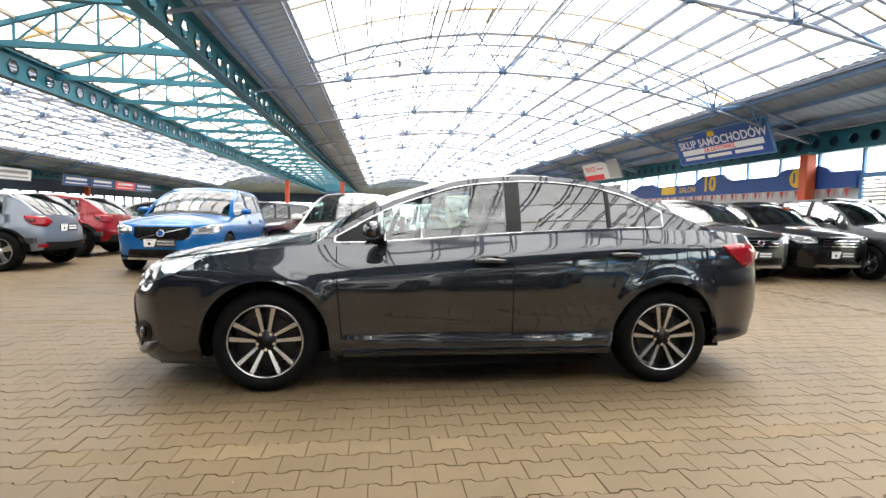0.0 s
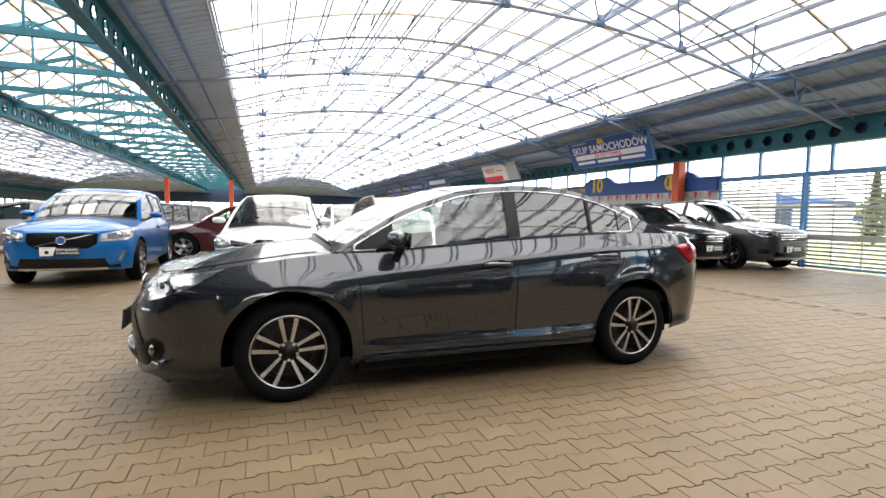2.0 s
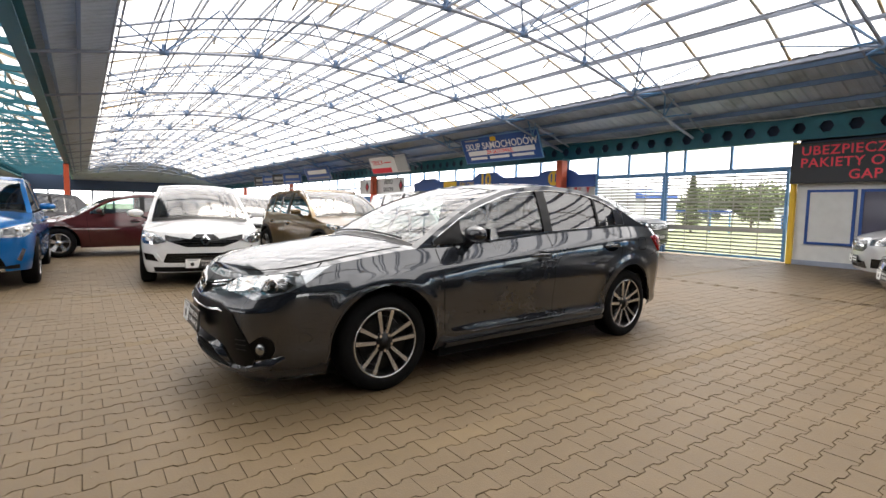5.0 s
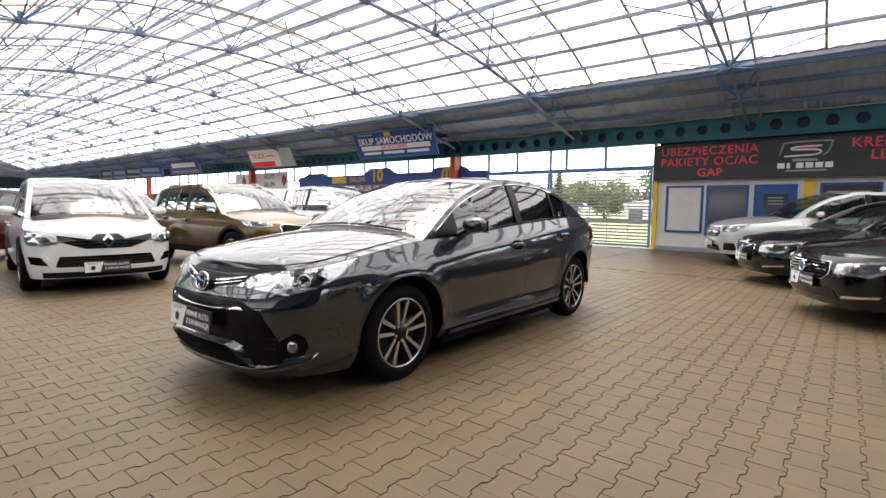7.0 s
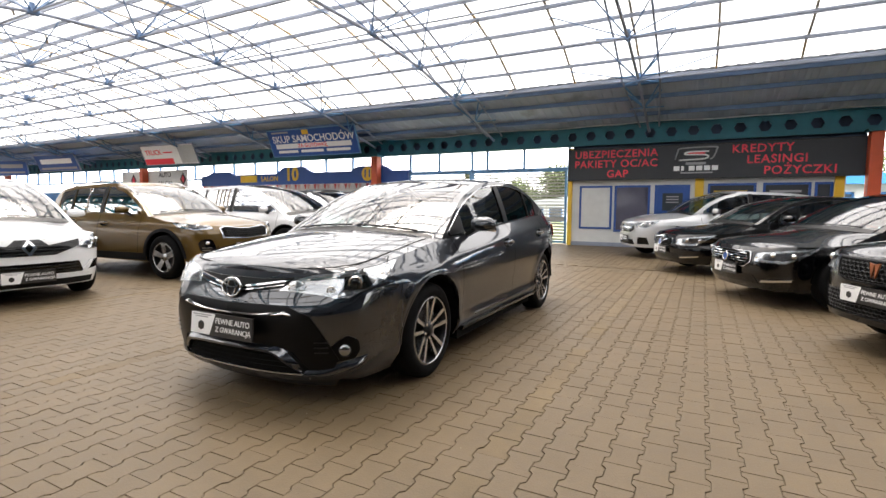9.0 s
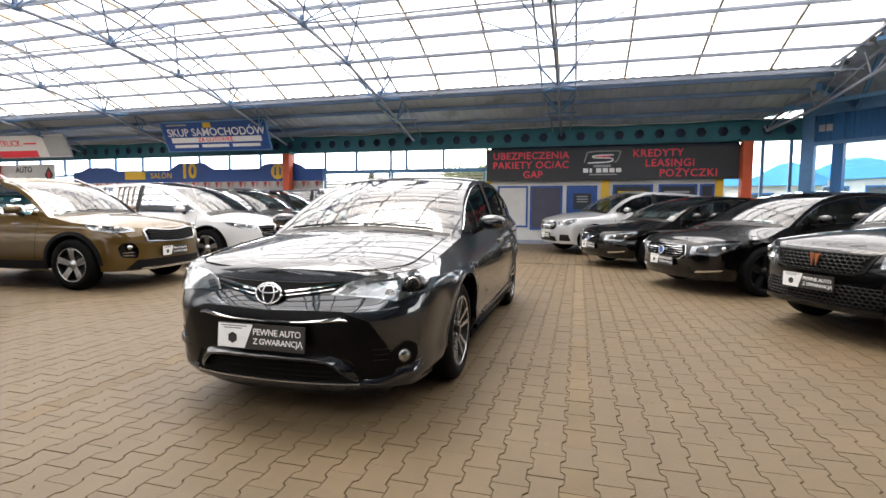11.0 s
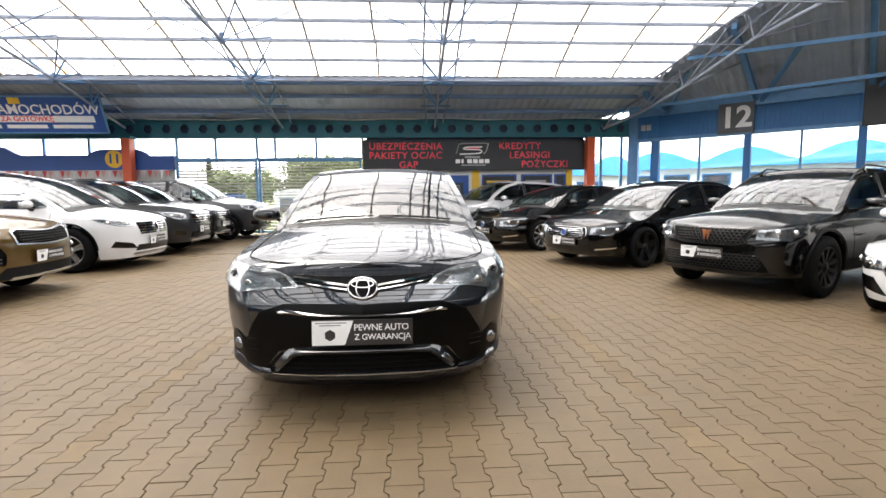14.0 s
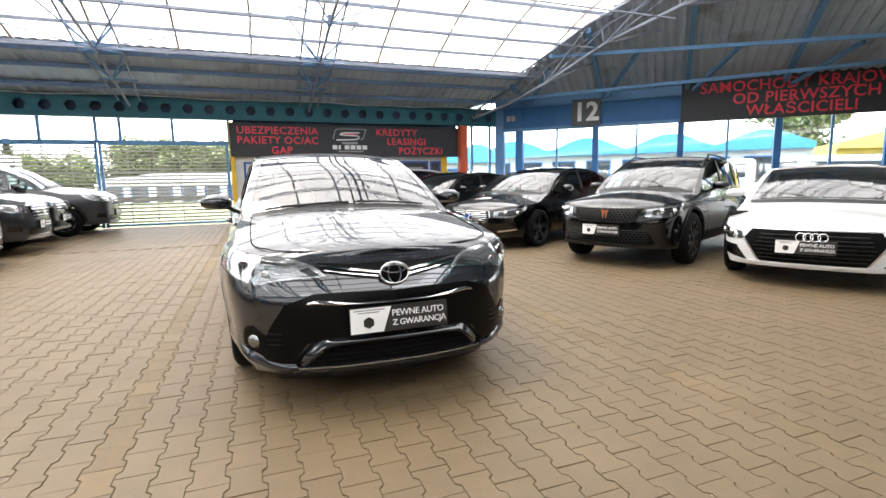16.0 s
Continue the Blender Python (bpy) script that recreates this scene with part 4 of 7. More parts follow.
class Shell:
    """The lower body as a skin round the plan outline: s runs from the nose along one side to the tail, z is the height."""

    def __init__(self, c):
        W, xf, xr, x1, x2 = c["W"], c["xf"], c["xr"], c["x1"], c["x2"]
        k, sq = W / 0.905, c.get("square", 0.0)
        base = [(xf, 0), (xf + 0.02 - sq * 0.01, 0.30 * k), (xf + 0.085 - sq * 0.03, 0.56 * k), (xf + 0.20 - sq * 0.06, 0.735 * k), (xf + 0.42 - sq * 0.08, (0.845 + 0.2 * c.get("full", 0.0)) * k), (x1, (0.965 + c.get("full", 0.0)) * W),
                (x1 + 0.8, 0.985 * W), (0.35, W), (x2, (0.985 + 0.5 * c.get("full", 0.0)) * W), (xr - 0.5 + sq * 0.06, 0.92 * W), (xr - 0.24 + sq * 0.05, 0.815 * W), (xr - 0.10 + sq * 0.03, 0.66 * W), (xr - 0.025, 0.36 * W), (xr, 0)]
        o = curve_pts(base, 14)
        t = np.gradient(o, axis=0)
        t /= np.linalg.norm(t, axis=1)[:, None]
        self.o, self.n = o, np.stack([-t[:, 1], t[:, 0]], 1)
        if self.n[len(o) // 2, 1] < 0:
            self.n = -self.n
        self.s = np.r_[0, np.cumsum(np.linalg.norm(np.diff(o, axis=0), axis=1))]
        self.end = self.s[-1]
        self.c = c
        self.zt, self.zb = dense(c["zt"]), np.array(c["zb"], float).T
        self.sh = dense(c["shoulder"]) if "shoulder" in c else None
        self.so = dense(c["soft_side"]) if "soft_side" in c else None
        self.fr, self.re, self.si = (dense(c[k]) for k in ("front", "rear", "sidep"))

    def at(self, s):
        a = abs(s)
        return [np.interp(a, self.s, v) for v in (self.o[:, 0], self.o[:, 1], self.n[:, 0], self.n[:, 1])]

    def sx(self, x):
        return float(np.interp(x, self.o[:, 0], self.s))

    def top(self, s):
        return float(np.interp(np.interp(abs(s), self.s, self.o[:, 0]), *self.zt))

    def low(self, s):
        c = self.c
        x = np.interp(abs(s), self.s, self.o[:, 0])
        z = float(np.interp(x, *self.zb))
        ra = c["R"] + c.get("gap", 0.055)
        for xw in (c["x1"], c["x2"]):
            if abs(x - xw) < ra:
                z = max(z, c["R"] * 0.98 + math.sqrt(ra * ra - (x - xw) ** 2))
        return z

    def p(self, s, z, w=0.0):
        x, y, nx, ny = self.at(s)
        if self.sh is not None:
            c, zs = self.c, float(np.interp(x, *self.sh))
            zz = 0.4 + (z - 0.4) * 0.5 / (zs - 0.4) if 0.4 < z < zs else z + 0.9 - zs if z >= zs else z
            f = min(1.0, max(0.0, (x + 1.25) / 0.8))
            f = f * f * (3 - 2 * f)
            ds_ = f * np.interp(zz, *self.si) + (1 - f) * np.interp(zz, *self.so)
            for xw in (c["x1"], c["x2"]):
                r = math.hypot(x - xw, z - c["R"]) - c["R"] - c["gap"]
                ds_ -= c["flare"] * math.exp(-(max(0.0, r - 0.02) / 0.06) ** 2) * min(1.0, max(0.0, (z - 0.2) / 0.15))
            d = nx * nx * np.interp(z, *(self.fr if nx < 0 else self.re)) + ny * ny * ds_
            return Vector((x + nx * (w - d), (y + ny * (w - d)) * (1 if s >= 0 else -1), z))
        d = nx * nx * np.interp(z, *(self.fr if nx < 0 else self.re)) + ny * ny * np.interp(z, *self.si)
        k = w - d
        return Vector((x + nx * k, (y + ny * k) * (1 if s >= 0 else -1), z))


def flat_patch(outer, holes, ds, dz, edge=True):
    """Polygon with holes in a plane, cut into small cells: bmesh with (s, z, w) coordinates at w = 1, and rims down to w = 0."""
    bm = bmesh.new()
    for loop in (outer, *holes):
        vs = [bm.verts.new((a, b, 1.0)) for a, b in loop]
        for i in range(len(vs)):
            bm.edges.new((vs[i], vs[(i + 1) % len(vs)]))
    bmesh.ops.triangle_fill(bm, use_beauty=True, edges=bm.edges[:])
    for axis, step in ((0, ds), (1, dz)):
        lo, hi = min(v.co[axis] for v in bm.verts), max(v.co[axis] for v in bm.verts)
        n = int((hi - lo) / step)
        for i in range(1, n + 1):
            co, no = [0, 0, 0], [0, 0, 0]
            co[axis], no[axis] = lo + (hi - lo) * i / (n + 1), 1
            bmesh.ops.bisect_plane(bm, geom=bm.verts[:] + bm.edges[:] + bm.faces[:], plane_co=co, plane_no=no)
    if edge:
        rim = [e for e in bm.edges if e.is_boundary]
        new_v = {}
        for e in rim:
            for v in e.verts:
                if v not in new_v:
                    new_v[v] = bm.verts.new((v.co.x, v.co.y, 0.0))
        for e in rim:
            a, b = e.verts
            bm.faces.new((a, b, new_v[b], new_v[a]))
    return bm


def mapped(bm, f, w0, w1):
    for v in bm.verts:
        v.co = f(v.co.x, v.co.y, w0 + (w1 - w0) * v.co.z)
    return plain(bm)


def round_poly(pts, n=5):
    """Closed polygon with softened corners."""
    out, k = [], len(pts)
    for i in range(k):
        a, b, c = (np.array(pts[(i + j) % k], float) for j in (-1, 0, 1))
        la, lc = np.linalg.norm(a - b), np.linalg.norm(c - b)
        r = 0.3 * min(la, lc)
        p, q = b + (a - b) / la * r, b + (c - b) / lc * r
        for t in range(n + 1):
            u_ = t / n
            out.append(tuple((1 - u_) ** 2 * p + 2 * u_ * (1 - u_) * b + u_ * u_ * q))
    return out


def grid_mesh(rows):
    bm = bmesh.new()
    vr = [[bm.verts.new(p) for p in r] for r in rows]
    for a, b in zip(vr, vr[1:]):
        for i in range(len(a) - 1):
            bm.faces.new((a[i], a[i + 1], b[i + 1], b[i]))
    bmesh.ops.remove_doubles(bm, verts=bm.verts, dist=1e-5)
    return plain(bm)


def mirror(pts):
    return [(-a, b) for a, b in pts]


WHEELS = {}


def lathe(bm, prof, n=40):
    """Turn (r, y) rows round the y axis."""
    rings = [[bm.verts.new((r * math.cos(2 * math.pi * i / n), y, r * math.sin(2 * math.pi * i / n))) for i in range(n)] for r, y in prof]
    for a, b in zip(rings, rings[1:]):
        for i in range(n):
            bm.faces.new((a[i], a[(i + 1) % n], b[(i + 1) % n], b[i]))
    return bm


def wheel_meshes(R, rr, style):
    """Meshes of a wheel whose outer face looks along -y."""
    key = (R, rr, style)
    if key in WHEELS:
        return WHEELS[key]
    out = []

    def keep(name, bm, m, smooth=True):
        me = bpy.data.meshes.new(name)
        plain(bm).to_mesh(me)
        bm.free()
        me.materials.append(m)
        if smooth:
            me.shade_smooth()
        out.append((name, me))

    w = 0.105
    bm = lathe(bmesh.new(), [(rr, w), (rr + 0.03, w * 1.05), (R - 0.04, w), (R - 0.008, w * 0.8), (R, w * 0.5), (R, -w * 0.5), (R - 0.008, -w * 0.8), (R - 0.04, -w), (rr + 0.03, -w * 1.05), (rr, -w * 0.95), (rr - 0.004, -w * 0.7)])
    keep("tyre", bm, M_TYRE)
    face = M_RIM_DARK if "dark" in style else M_RIM_SILVER
    bm = lathe(bmesh.new(), [(rr + 0.003, -w * 0.92), (rr - 0.003, -w * 0.98), (rr - 0.009, -w * 0.96), (rr - 0.011, -w * 0.9)])
    keep("rim", bm, face)
    bm = lathe(bmesh.new(), [(rr - 0.0105, -w * 0.92), (rr - 0.018, -w * 0.8), (rr - 0.022, -w * 0.5), (rr - 0.03, w * 0.6)])
    keep("rim_barrel", bm, M_RIM_DARK)
    bm = lathe(bmesh.new(), [(rr - 0.03, -w * 0.1), (rr * 0.72, -w * 0.12), (rr * 0.7, -w * 0.25), (rr * 0.35, -w * 0.25), (0.001, -w * 0.25)])
    keep("brake_disc", bm, M_RIM_DARK, False)
    n, split = (5, True) if "twin" in style else (10, False) if "ten" in style else (5, False)
    bm = bmesh.new()
    for i in range(n):
        for k in ((-0.19, 0.19) if split else (0,)):
            a0, a1 = 2 * math.pi * i / n + k * 1.7 + math.pi / 2, 2 * math.pi * i / n + k * 1.2 + math.pi / 2
            wd0, wd1 = (0.0095, 0.0145) if split else (0.02, 0.026) if n == 10 else (0.035, 0.05)
            y0, y1 = -w * 0.72, -w * 0.93
            p0, p1 = Vector((0.055 * math.cos(a0), 0, 0.055 * math.sin(a0))), Vector(((rr - 0.015) * math.cos(a1), 0, (rr - 0.015) * math.sin(a1)))
            t = (p1 - p0).normalized()
            sd = Vector((-t.z, 0, t.x))
            f = [p0 + sd * wd0 + Vector((0, y0, 0)), p0 - sd * wd0 + Vector((0, y0, 0)), p1 - sd * wd1 + Vector((0, y1, 0)), p1 + sd * wd1 + Vector((0, y1, 0))]
            g = [q + Vector((0, 0.035, 0)) - (q - (p0 + p1) / 2) * 0.04 for q in f]
            va, vb = [bm.verts.new(q) for q in f], [bm.verts.new(q) for q in g]
            bm.faces.new(va)
            for j in range(4):
                bm.faces.new((va[j], vb[j], vb[(j + 1) % 4], va[(j + 1) % 4]))
    keep("spokes", bm, face, False)
    bm = lathe(bmesh.new(), [(0.066, -w * 0.5), (0.063, -w * 0.74), (0.04, -w * 0.78), (0.036, -w * 0.86), (0.001, -w * 0.88)], 24)
    keep("hub_cap", bm, M_RIM_DARK if "twin" in style else face)
    if "twin" in style:
        for i in range(5):
            a = 2 * math.pi * i / 5 - math.pi / 2
            keep("wheel_nut", bar(bmesh.new(), (0.055 * math.cos(a), -w * 0.74, 0.055 * math.sin(a)), (0.055 * math.cos(a), -w * 0.8, 0.055 * math.sin(a)), 0.011, n=6), M_CHROME, False)
    WHEELS[key] = out
    return out


def add_wheels(e, c):
    for xw in (c["x1"], c["x2"]):
        for sg in (1, -1):
            parent = None
            for name, me in wheel_meshes(c["R"], c["rr"], c.get("wheel", "silver_five")):
                ob = new("wheel" if parent is None else name, me)
                ob.parent = parent or e
                if parent is None:
                    yw = c.get("track", c["W"] - 0.125)
                    ob.matrix_local = pose(xw, -sg * yw, c["R"] - 0.003, 0, 0, 0 if sg > 0 else 180)
                    parent = ob


def car(c):
    """Builds a car standing at the origin, nose towards -x; c holds its plan and profiles. Returns the thing and its shell."""
    e = thing("car", c["label"], "car", c.get("group", ""))
    sh = Shell(c)
    body_m = c["paint"]
    # skin
    st = list(np.arange(0, sh.end, c.get("step", 0.07))) + [sh.end]
    ra = c["R"] + c.get("gap", 0.055)
    for xw in (c["x1"], c["x2"]):
        st += [sh.sx(xw + ra * 0.9999 * math.cos(radians(a))) for a in range(0, 181, 12)] + [sh.sx(xw - ra - 0.003), sh.sx(xw + ra + 0.003)]
    st = sorted(st)
    st = [st[0]] + [b for a, b in zip(st, st[1:]) if b - a > 0.0015]
    st = [-s for s in st[::-1]][:-1] + st
    nv = c.get("nv", 12)
    bm = grid_mesh([[sh.p(s, lo + (hi - lo) * j / nv) for j in range(nv + 1)] for s, lo, hi in ((s, sh.low(s), sh.top(s)) for s in st)])
    part("body", bm, body_m, e, smooth=True)
    # bonnet and boot decks
    A, roof, C = c["A"], c["roof"], c["C"]
    zcd = dense(c["zc"])
    zc = lambda x: float(np.interp(x, *zcd))
    pos = [s for s in st if s >= 0]
    for name, lo, hi in (("bonnet", c["xf"] - 1, A[0][0] + 0.35), ("boot_lid", C[-1][0] - 0.25, c["xr"] + 1)):
        rows = []
        for s in pos:
            q = sh.p(s, sh.top(s))
            if lo <= q.x <= hi:
                ks = [i / 12 for i in range(-12, 13)]
                pw = c.get("deck_pow", 2.0)
                rows.append([(q.x, q.y * k, q.z + max(0, zc(q.x) - q.z) * (1 - abs(k) ** pw)) for k in ks])
        if len(rows) > 1:
            part(name, grid_mesh(rows), body_m, e, smooth=True)
    # greenhouse: side surface y(x, z)
    bx = np.array([[*sh.p(s, sh.top(s))] for s in pos])
    keep_ = [i for i in range(1, len(pos)) if bx[i, 0] > bx[i - 1, 0] + 1e-5]
    tum, cur = c.get("tumble", 0.36), c.get("curl", 0.28)

    kx, ky, kz = bx[keep_, 0], bx[keep_, 1], bx[keep_, 2]

    def ys(x, z):
        zb = np.interp(x, kx, kz)
        return np.interp(x, kx, ky) - tum * (z - zb) - cur * max(0, z - zb) ** 2

    def zbelt(x):
        return float(np.interp(x, kx, kz))

    env = curve_pts(A, 4).tolist()[:-1] + curve_pts(roof, 6).tolist()[:-1] + curve_pts(C, 4).tolist()
    Ac, Rc, Cc = curve_pts(A, 4), curve_pts(roof, 6), curve_pts(C, 4)
    xs_env = [p[0] for p in env]
    zo = lambda x: float(np.interp(x, xs_env, [p[1] for p in env]))
    fs = {1: lambda a, b, w: Vector((a, ys(a, b) + w, b)), -1: lambda a, b, w: Vector((a, -ys(a, b) - w, b))}
    wins = []
    gi, go = c.get("win_in", 0.055), c.get("win_low", 0.022)
    for x0, x1 in c["wins"]:
        up, dn = [], []
        for i in range(15):
            x = x0 + (x1 - x0) * i / 14
            a, b = zbelt(x) + go, zo(x) - gi
            if b - a > 0.012:
                up.append((x, b))
                dn.append((x, a))
        wins.append(dn + up[::-1])
    belt = [(x, zbelt(x) - 0.012) for x in np.linspace(A[0][0] + 0.01, C[-1][0] - 0.01, 24)]
    outer = [tuple(p) for p in env][::-1] + belt
    for sg in (1, -1):
        part("side_frame", mapped(flat_patch(outer, wins, 0.12, 0.05), fs[sg], -0.025, 0.0), body_m, e, smooth="edges")
        for k, w_ in enumerate(wins):
            g = part("side_window", mapped(flat_patch(w_, [], 0.15, 0.1, False), fs[sg], 0, -0.008), c.get("glass", [M_GLASS] * 9)[k], e, smooth=True)
        if "quarter" in c:
            x0, x1 = c["wins"][0][0] + 0.02, c["quarter"]
            tri = [(x0, zbelt(x0) + go + 0.004), (x1, zbelt(x1) + go + 0.004), (x1, zo(x1) - gi - 0.006), (x0 + 0.03, zo(x0 + 0.03) - gi - 0.006)]
            part("mirror_panel", mapped(flat_patch(tri, [], 0.1, 0.1), fs[sg], -0.006, 0.002), M_TRIM, e)
        for x0, x1 in c.get("pillars", ()):
            pl = [(x0, zbelt(x0) + 0.01), (x1, zbelt(x1) + 0.01), (x1, zo(x1) - gi + 0.012), (x0, zo(x0) - gi + 0.012)]
            part("door_pillar_trim", mapped(flat_patch(pl, [], 0.1, 0.1), fs[sg], -0.004, 0.004), M_TRIM, e)
        if c.get("chrome"):
            ww = c["wins"]
            up, dn = [], []
            for i in range(41):
                x = ww[0][0] - 0.1 + (ww[-1][1] + 0.12 - ww[0][0] + 0.1) * i / 40
                a, b = zbelt(x) + go, zo(x) - gi
                if b - a > 0.004:
                    up.append((x, b))
                    dn.append((x, a))
            ring = dn + up[::-1]
            cen = np.mean(ring, axis=0)
            big = [(x + 0.006 * np.sign(x - cen[0]) * (i in (0, len(dn) - 1, len(dn), len(ring) - 1)), z + (-0.004 if i < len(dn) else 0.005)) for i, (x, z) in enumerate(ring)]
            part("window_surround", mapped(flat_patch(big, [ring], 0.15, 0.2), fs[sg], -0.002, 0.005), M_CHROME, e, "chrome window surround")
    # screens and roof
    us = [i / 12 for i in range(-12, 13)]

    def cross(x, z, bulge, crown):
        y = ys(x, z)
        return lambda k: Vector((x + bulge * (1 - k * k), y * k, z + crown * (1 - k * k)))

    b0, b1 = c.get("bulge", (-0.2, -0.1))
    cr0, cr1 = zc(A[0][0]) - A[0][1], c.get("crown", 0.05)
    r0, r1 = zc(C[-1][0]) - C[-1][1], cr1
    nA, nR, nC = 10, 16, 8
    fA = [cross(*lerp_pts(Ac, i / nA), b0 + (b1 - b0) * i / nA, cr0 + (cr1 - cr0) * i / nA) for i in range(nA + 1)]
    fR = [cross(*lerp_pts(Rc, i / nR), b1 + (0.07 - b1) * i / nR, cr1) for i in range(nR + 1)]
    fC = [cross(*lerp_pts(Cc, i / nC), 0.07 + 0.05 * i / nC, r1 + (r0 - r1) * i / nC) for i in range(nC + 1)]
    em = 0.93
    part("roof", grid_mesh([[f(k) for k in us] for f in fR]), c.get("roof_m", body_m), e, smooth=True)
    for name, fl, gm in (("windscreen", fA, M_SCREEN), ("rear_screen", fC, c.get("rear_glass", M_PRIVACY))):
        part(name, grid_mesh([[f(k * em) - Vector((0, 0, 0.004)) for k in us] for f in fl]), gm, e, smooth=True)
        for sg in (1, -1):
            part("pillar", grid_mesh([[f(sg * (em - 0.012 + (1.0 - em + 0.012) * j / 3)) for j in range(4)] for f in fl]), body_m, e, smooth=True)
    # lower screen border and wipers
    part("scuttle", grid_mesh([[fA[0](k * 0.9) + Vector((-0.05, 0, -0.02)) for k in us], [fA[1](k * 0.9).lerp(fA[0](k * 0.9), 0.72) + Vector((0, 0, 0.004)) for k in us]]), M_TRIM, e)
    for y0, y1 in ((0.62, 0.02), (-0.02, -0.58)):
        k0, k1 = y0 / ys(*A[0]), y1 / ys(*A[0])
        ks = [k0 + (k1 - k0) * i / 8 for i in range(9)]
        part("wiper", sweep(bmesh.new(), [fA[0](k).lerp(fA[1](k), 0.4) + Vector((-0.006, 0, 0.012)) for k in ks], 0.008, 6), M_TRIM, e)
    # underside, wheel housings, cabin
    x1, x2, R, W = c["x1"], c["x2"], c["R"], c["W"]
    zf = 0.22 + c.get("lift", 0)
    for x0_, x1_, hw, z0_ in ((c["xf"] + 0.3, c["xr"] - 0.28, 0.5 * W, zf), (x1 + ra + 0.05, x2 - ra - 0.05, W - 0.07, zf + 0.006), (c["xf"] + 0.33, x1 - ra - 0.02, 0.64 * W, zf + 0.012), (x2 + ra + 0.02, c["xr"] - 0.3, 0.68 * W, zf + 0.1)):
        part("undertray", box(bmesh.new(), x0_, x1_, -hw, hw, z0_, 0.58), M_CAVITY_SHADE, e)
    for xw in (x1, x2):
        for sg in (1, -1):
            arch = [[(xw + (ra + 0.01) * math.cos(math.pi * i / 14), sg * yy, R + (ra + 0.01) * math.sin(math.pi * i / 14)) for yy in (W - 0.05, 0.4)] for i in range(15)]
            part("wheel_housing", grid_mesh(arch), M_CAVITY_SHADE, e)
    bm = bmesh.new()
    zb = zbelt(0.2)
    box(bm, A[0][0] + 0.05, A[0][0] + 0.55, -W + 0.16, W - 0.16, zb - 0.25, zb - 0.03, 0.03)
    box(bm, A[0][0] + 0.1, C[-1][0], -W + 0.12, W - 0.12, 0.5, 0.6)
    box(bm, C[-1][0] - 0.45, C[-1][0] - 0.05, -W + 0.2, W - 0.2, zb - 0.12, zb - 0.04, 0.02)
    part("dashboard", bm, M_SEAT, e)
    sx0 = c.get("seat", 0.15)
    for xs_, yy, ww in ((sx0, 0.37, 0.25), (sx0, -0.37, 0.25), (sx0 + 0.85, 0, 0.62)):
        bm = bmesh.new()
        box(bm, xs_ - 0.4, xs_ + 0.1, yy - ww, yy + ww, 0.6, zb - 0.3, 0.05)
        box(bm, xs_ + 0.02, xs_ + 0.18, yy - ww, yy + ww, 0.6, zb + 0.1, 0.06)
        for hy in ((yy,) if ww < 0.5 else (-0.37, 0.37)):
            box(bm, xs_ + 0.08, xs_ + 0.18, hy - 0.13, hy + 0.13, zb + 0.12, zb + 0.3, 0.04)
        part("seat", bm, M_SEAT, e)
    ring = [Vector((sx0 - 0.62 + 0.06 * math.sin(a), 0.37 + 0.18 * math.cos(a), zb + 0.17 * math.sin(a))) for a in [2 * math.pi * i / 20 for i in range(21)]]
    part("steering_wheel", sweep(bmesh.new(), ring, 0.016, 6), M_TRIM, e)
    # mirrors
    mx = c.get("mirror_x", A[0][0] + 0.42)
    for sg in (1, -1):
        yb = sg * (ys(mx, zbelt(mx)) + 0.005)
        bm = bmesh.new()
        bmesh.ops.create_uvsphere(bm, u_segments=20, v_segments=12, radius=1)
        for v in bm.verts:
            q = v.co
            x = q.x * (0.08 if q.x < 0 else 0.035)
            v.co = (mx - 0.02 + x - abs(q.y + sg) * 0.01, yb + sg * 0.16 + q.y * 0.115, zbelt(mx) + 0.09 + math.copysign(abs(q.z) ** 0.75, q.z) * (0.066 if q.z > 0 else 0.05))
        mm = part("door_mirror", plain(bm), c.get("mirror_m", body_m), e, smooth=True)
        bm = bmesh.new()
        bar(bm, (mx + 0.02, yb - sg * 0.03, zbelt(mx) - 0.01), (mx - 0.0, yb + sg * 0.09, zbelt(mx) + 0.055), 0.06, 0.03)
        part("mirror_arm", bm, M_TRIM, mm)
        bm = bmesh.new()
        box(bm, mx + 0.025, mx + 0.034, yb + sg * 0.16 - 0.085, yb + sg * 0.16 + 0.085, zbelt(mx) + 0.035, zbelt(mx) + 0.135)
        part("mirror_glass", bm, M_CHROME, mm)
    # door gaps as thin raised strips that paint their shade, handles, sill
    f = sh.p
    for sg in (1, -1):
        for x0, ztop_, x1_, zlo in c.get("gaps", ()):
            a, b = sg * sh.sx(x0), sg * sh.sx(x1_)
            n = 8
            l1 = [(a + (b - a) * (i / n) ** 1.6, ztop_ + (zlo - ztop_) * i / n) for i in range(n + 1)]
            poly = [(p - 0.003, q) for p, q in l1] + [(p + 0.003, q) for p, q in l1[::-1]]
            part("panel_gap_shade", mapped(flat_patch(poly, [], 0.2, 0.1, False), f, 0, 0.0015), M_CAVITY_SHADE, e)
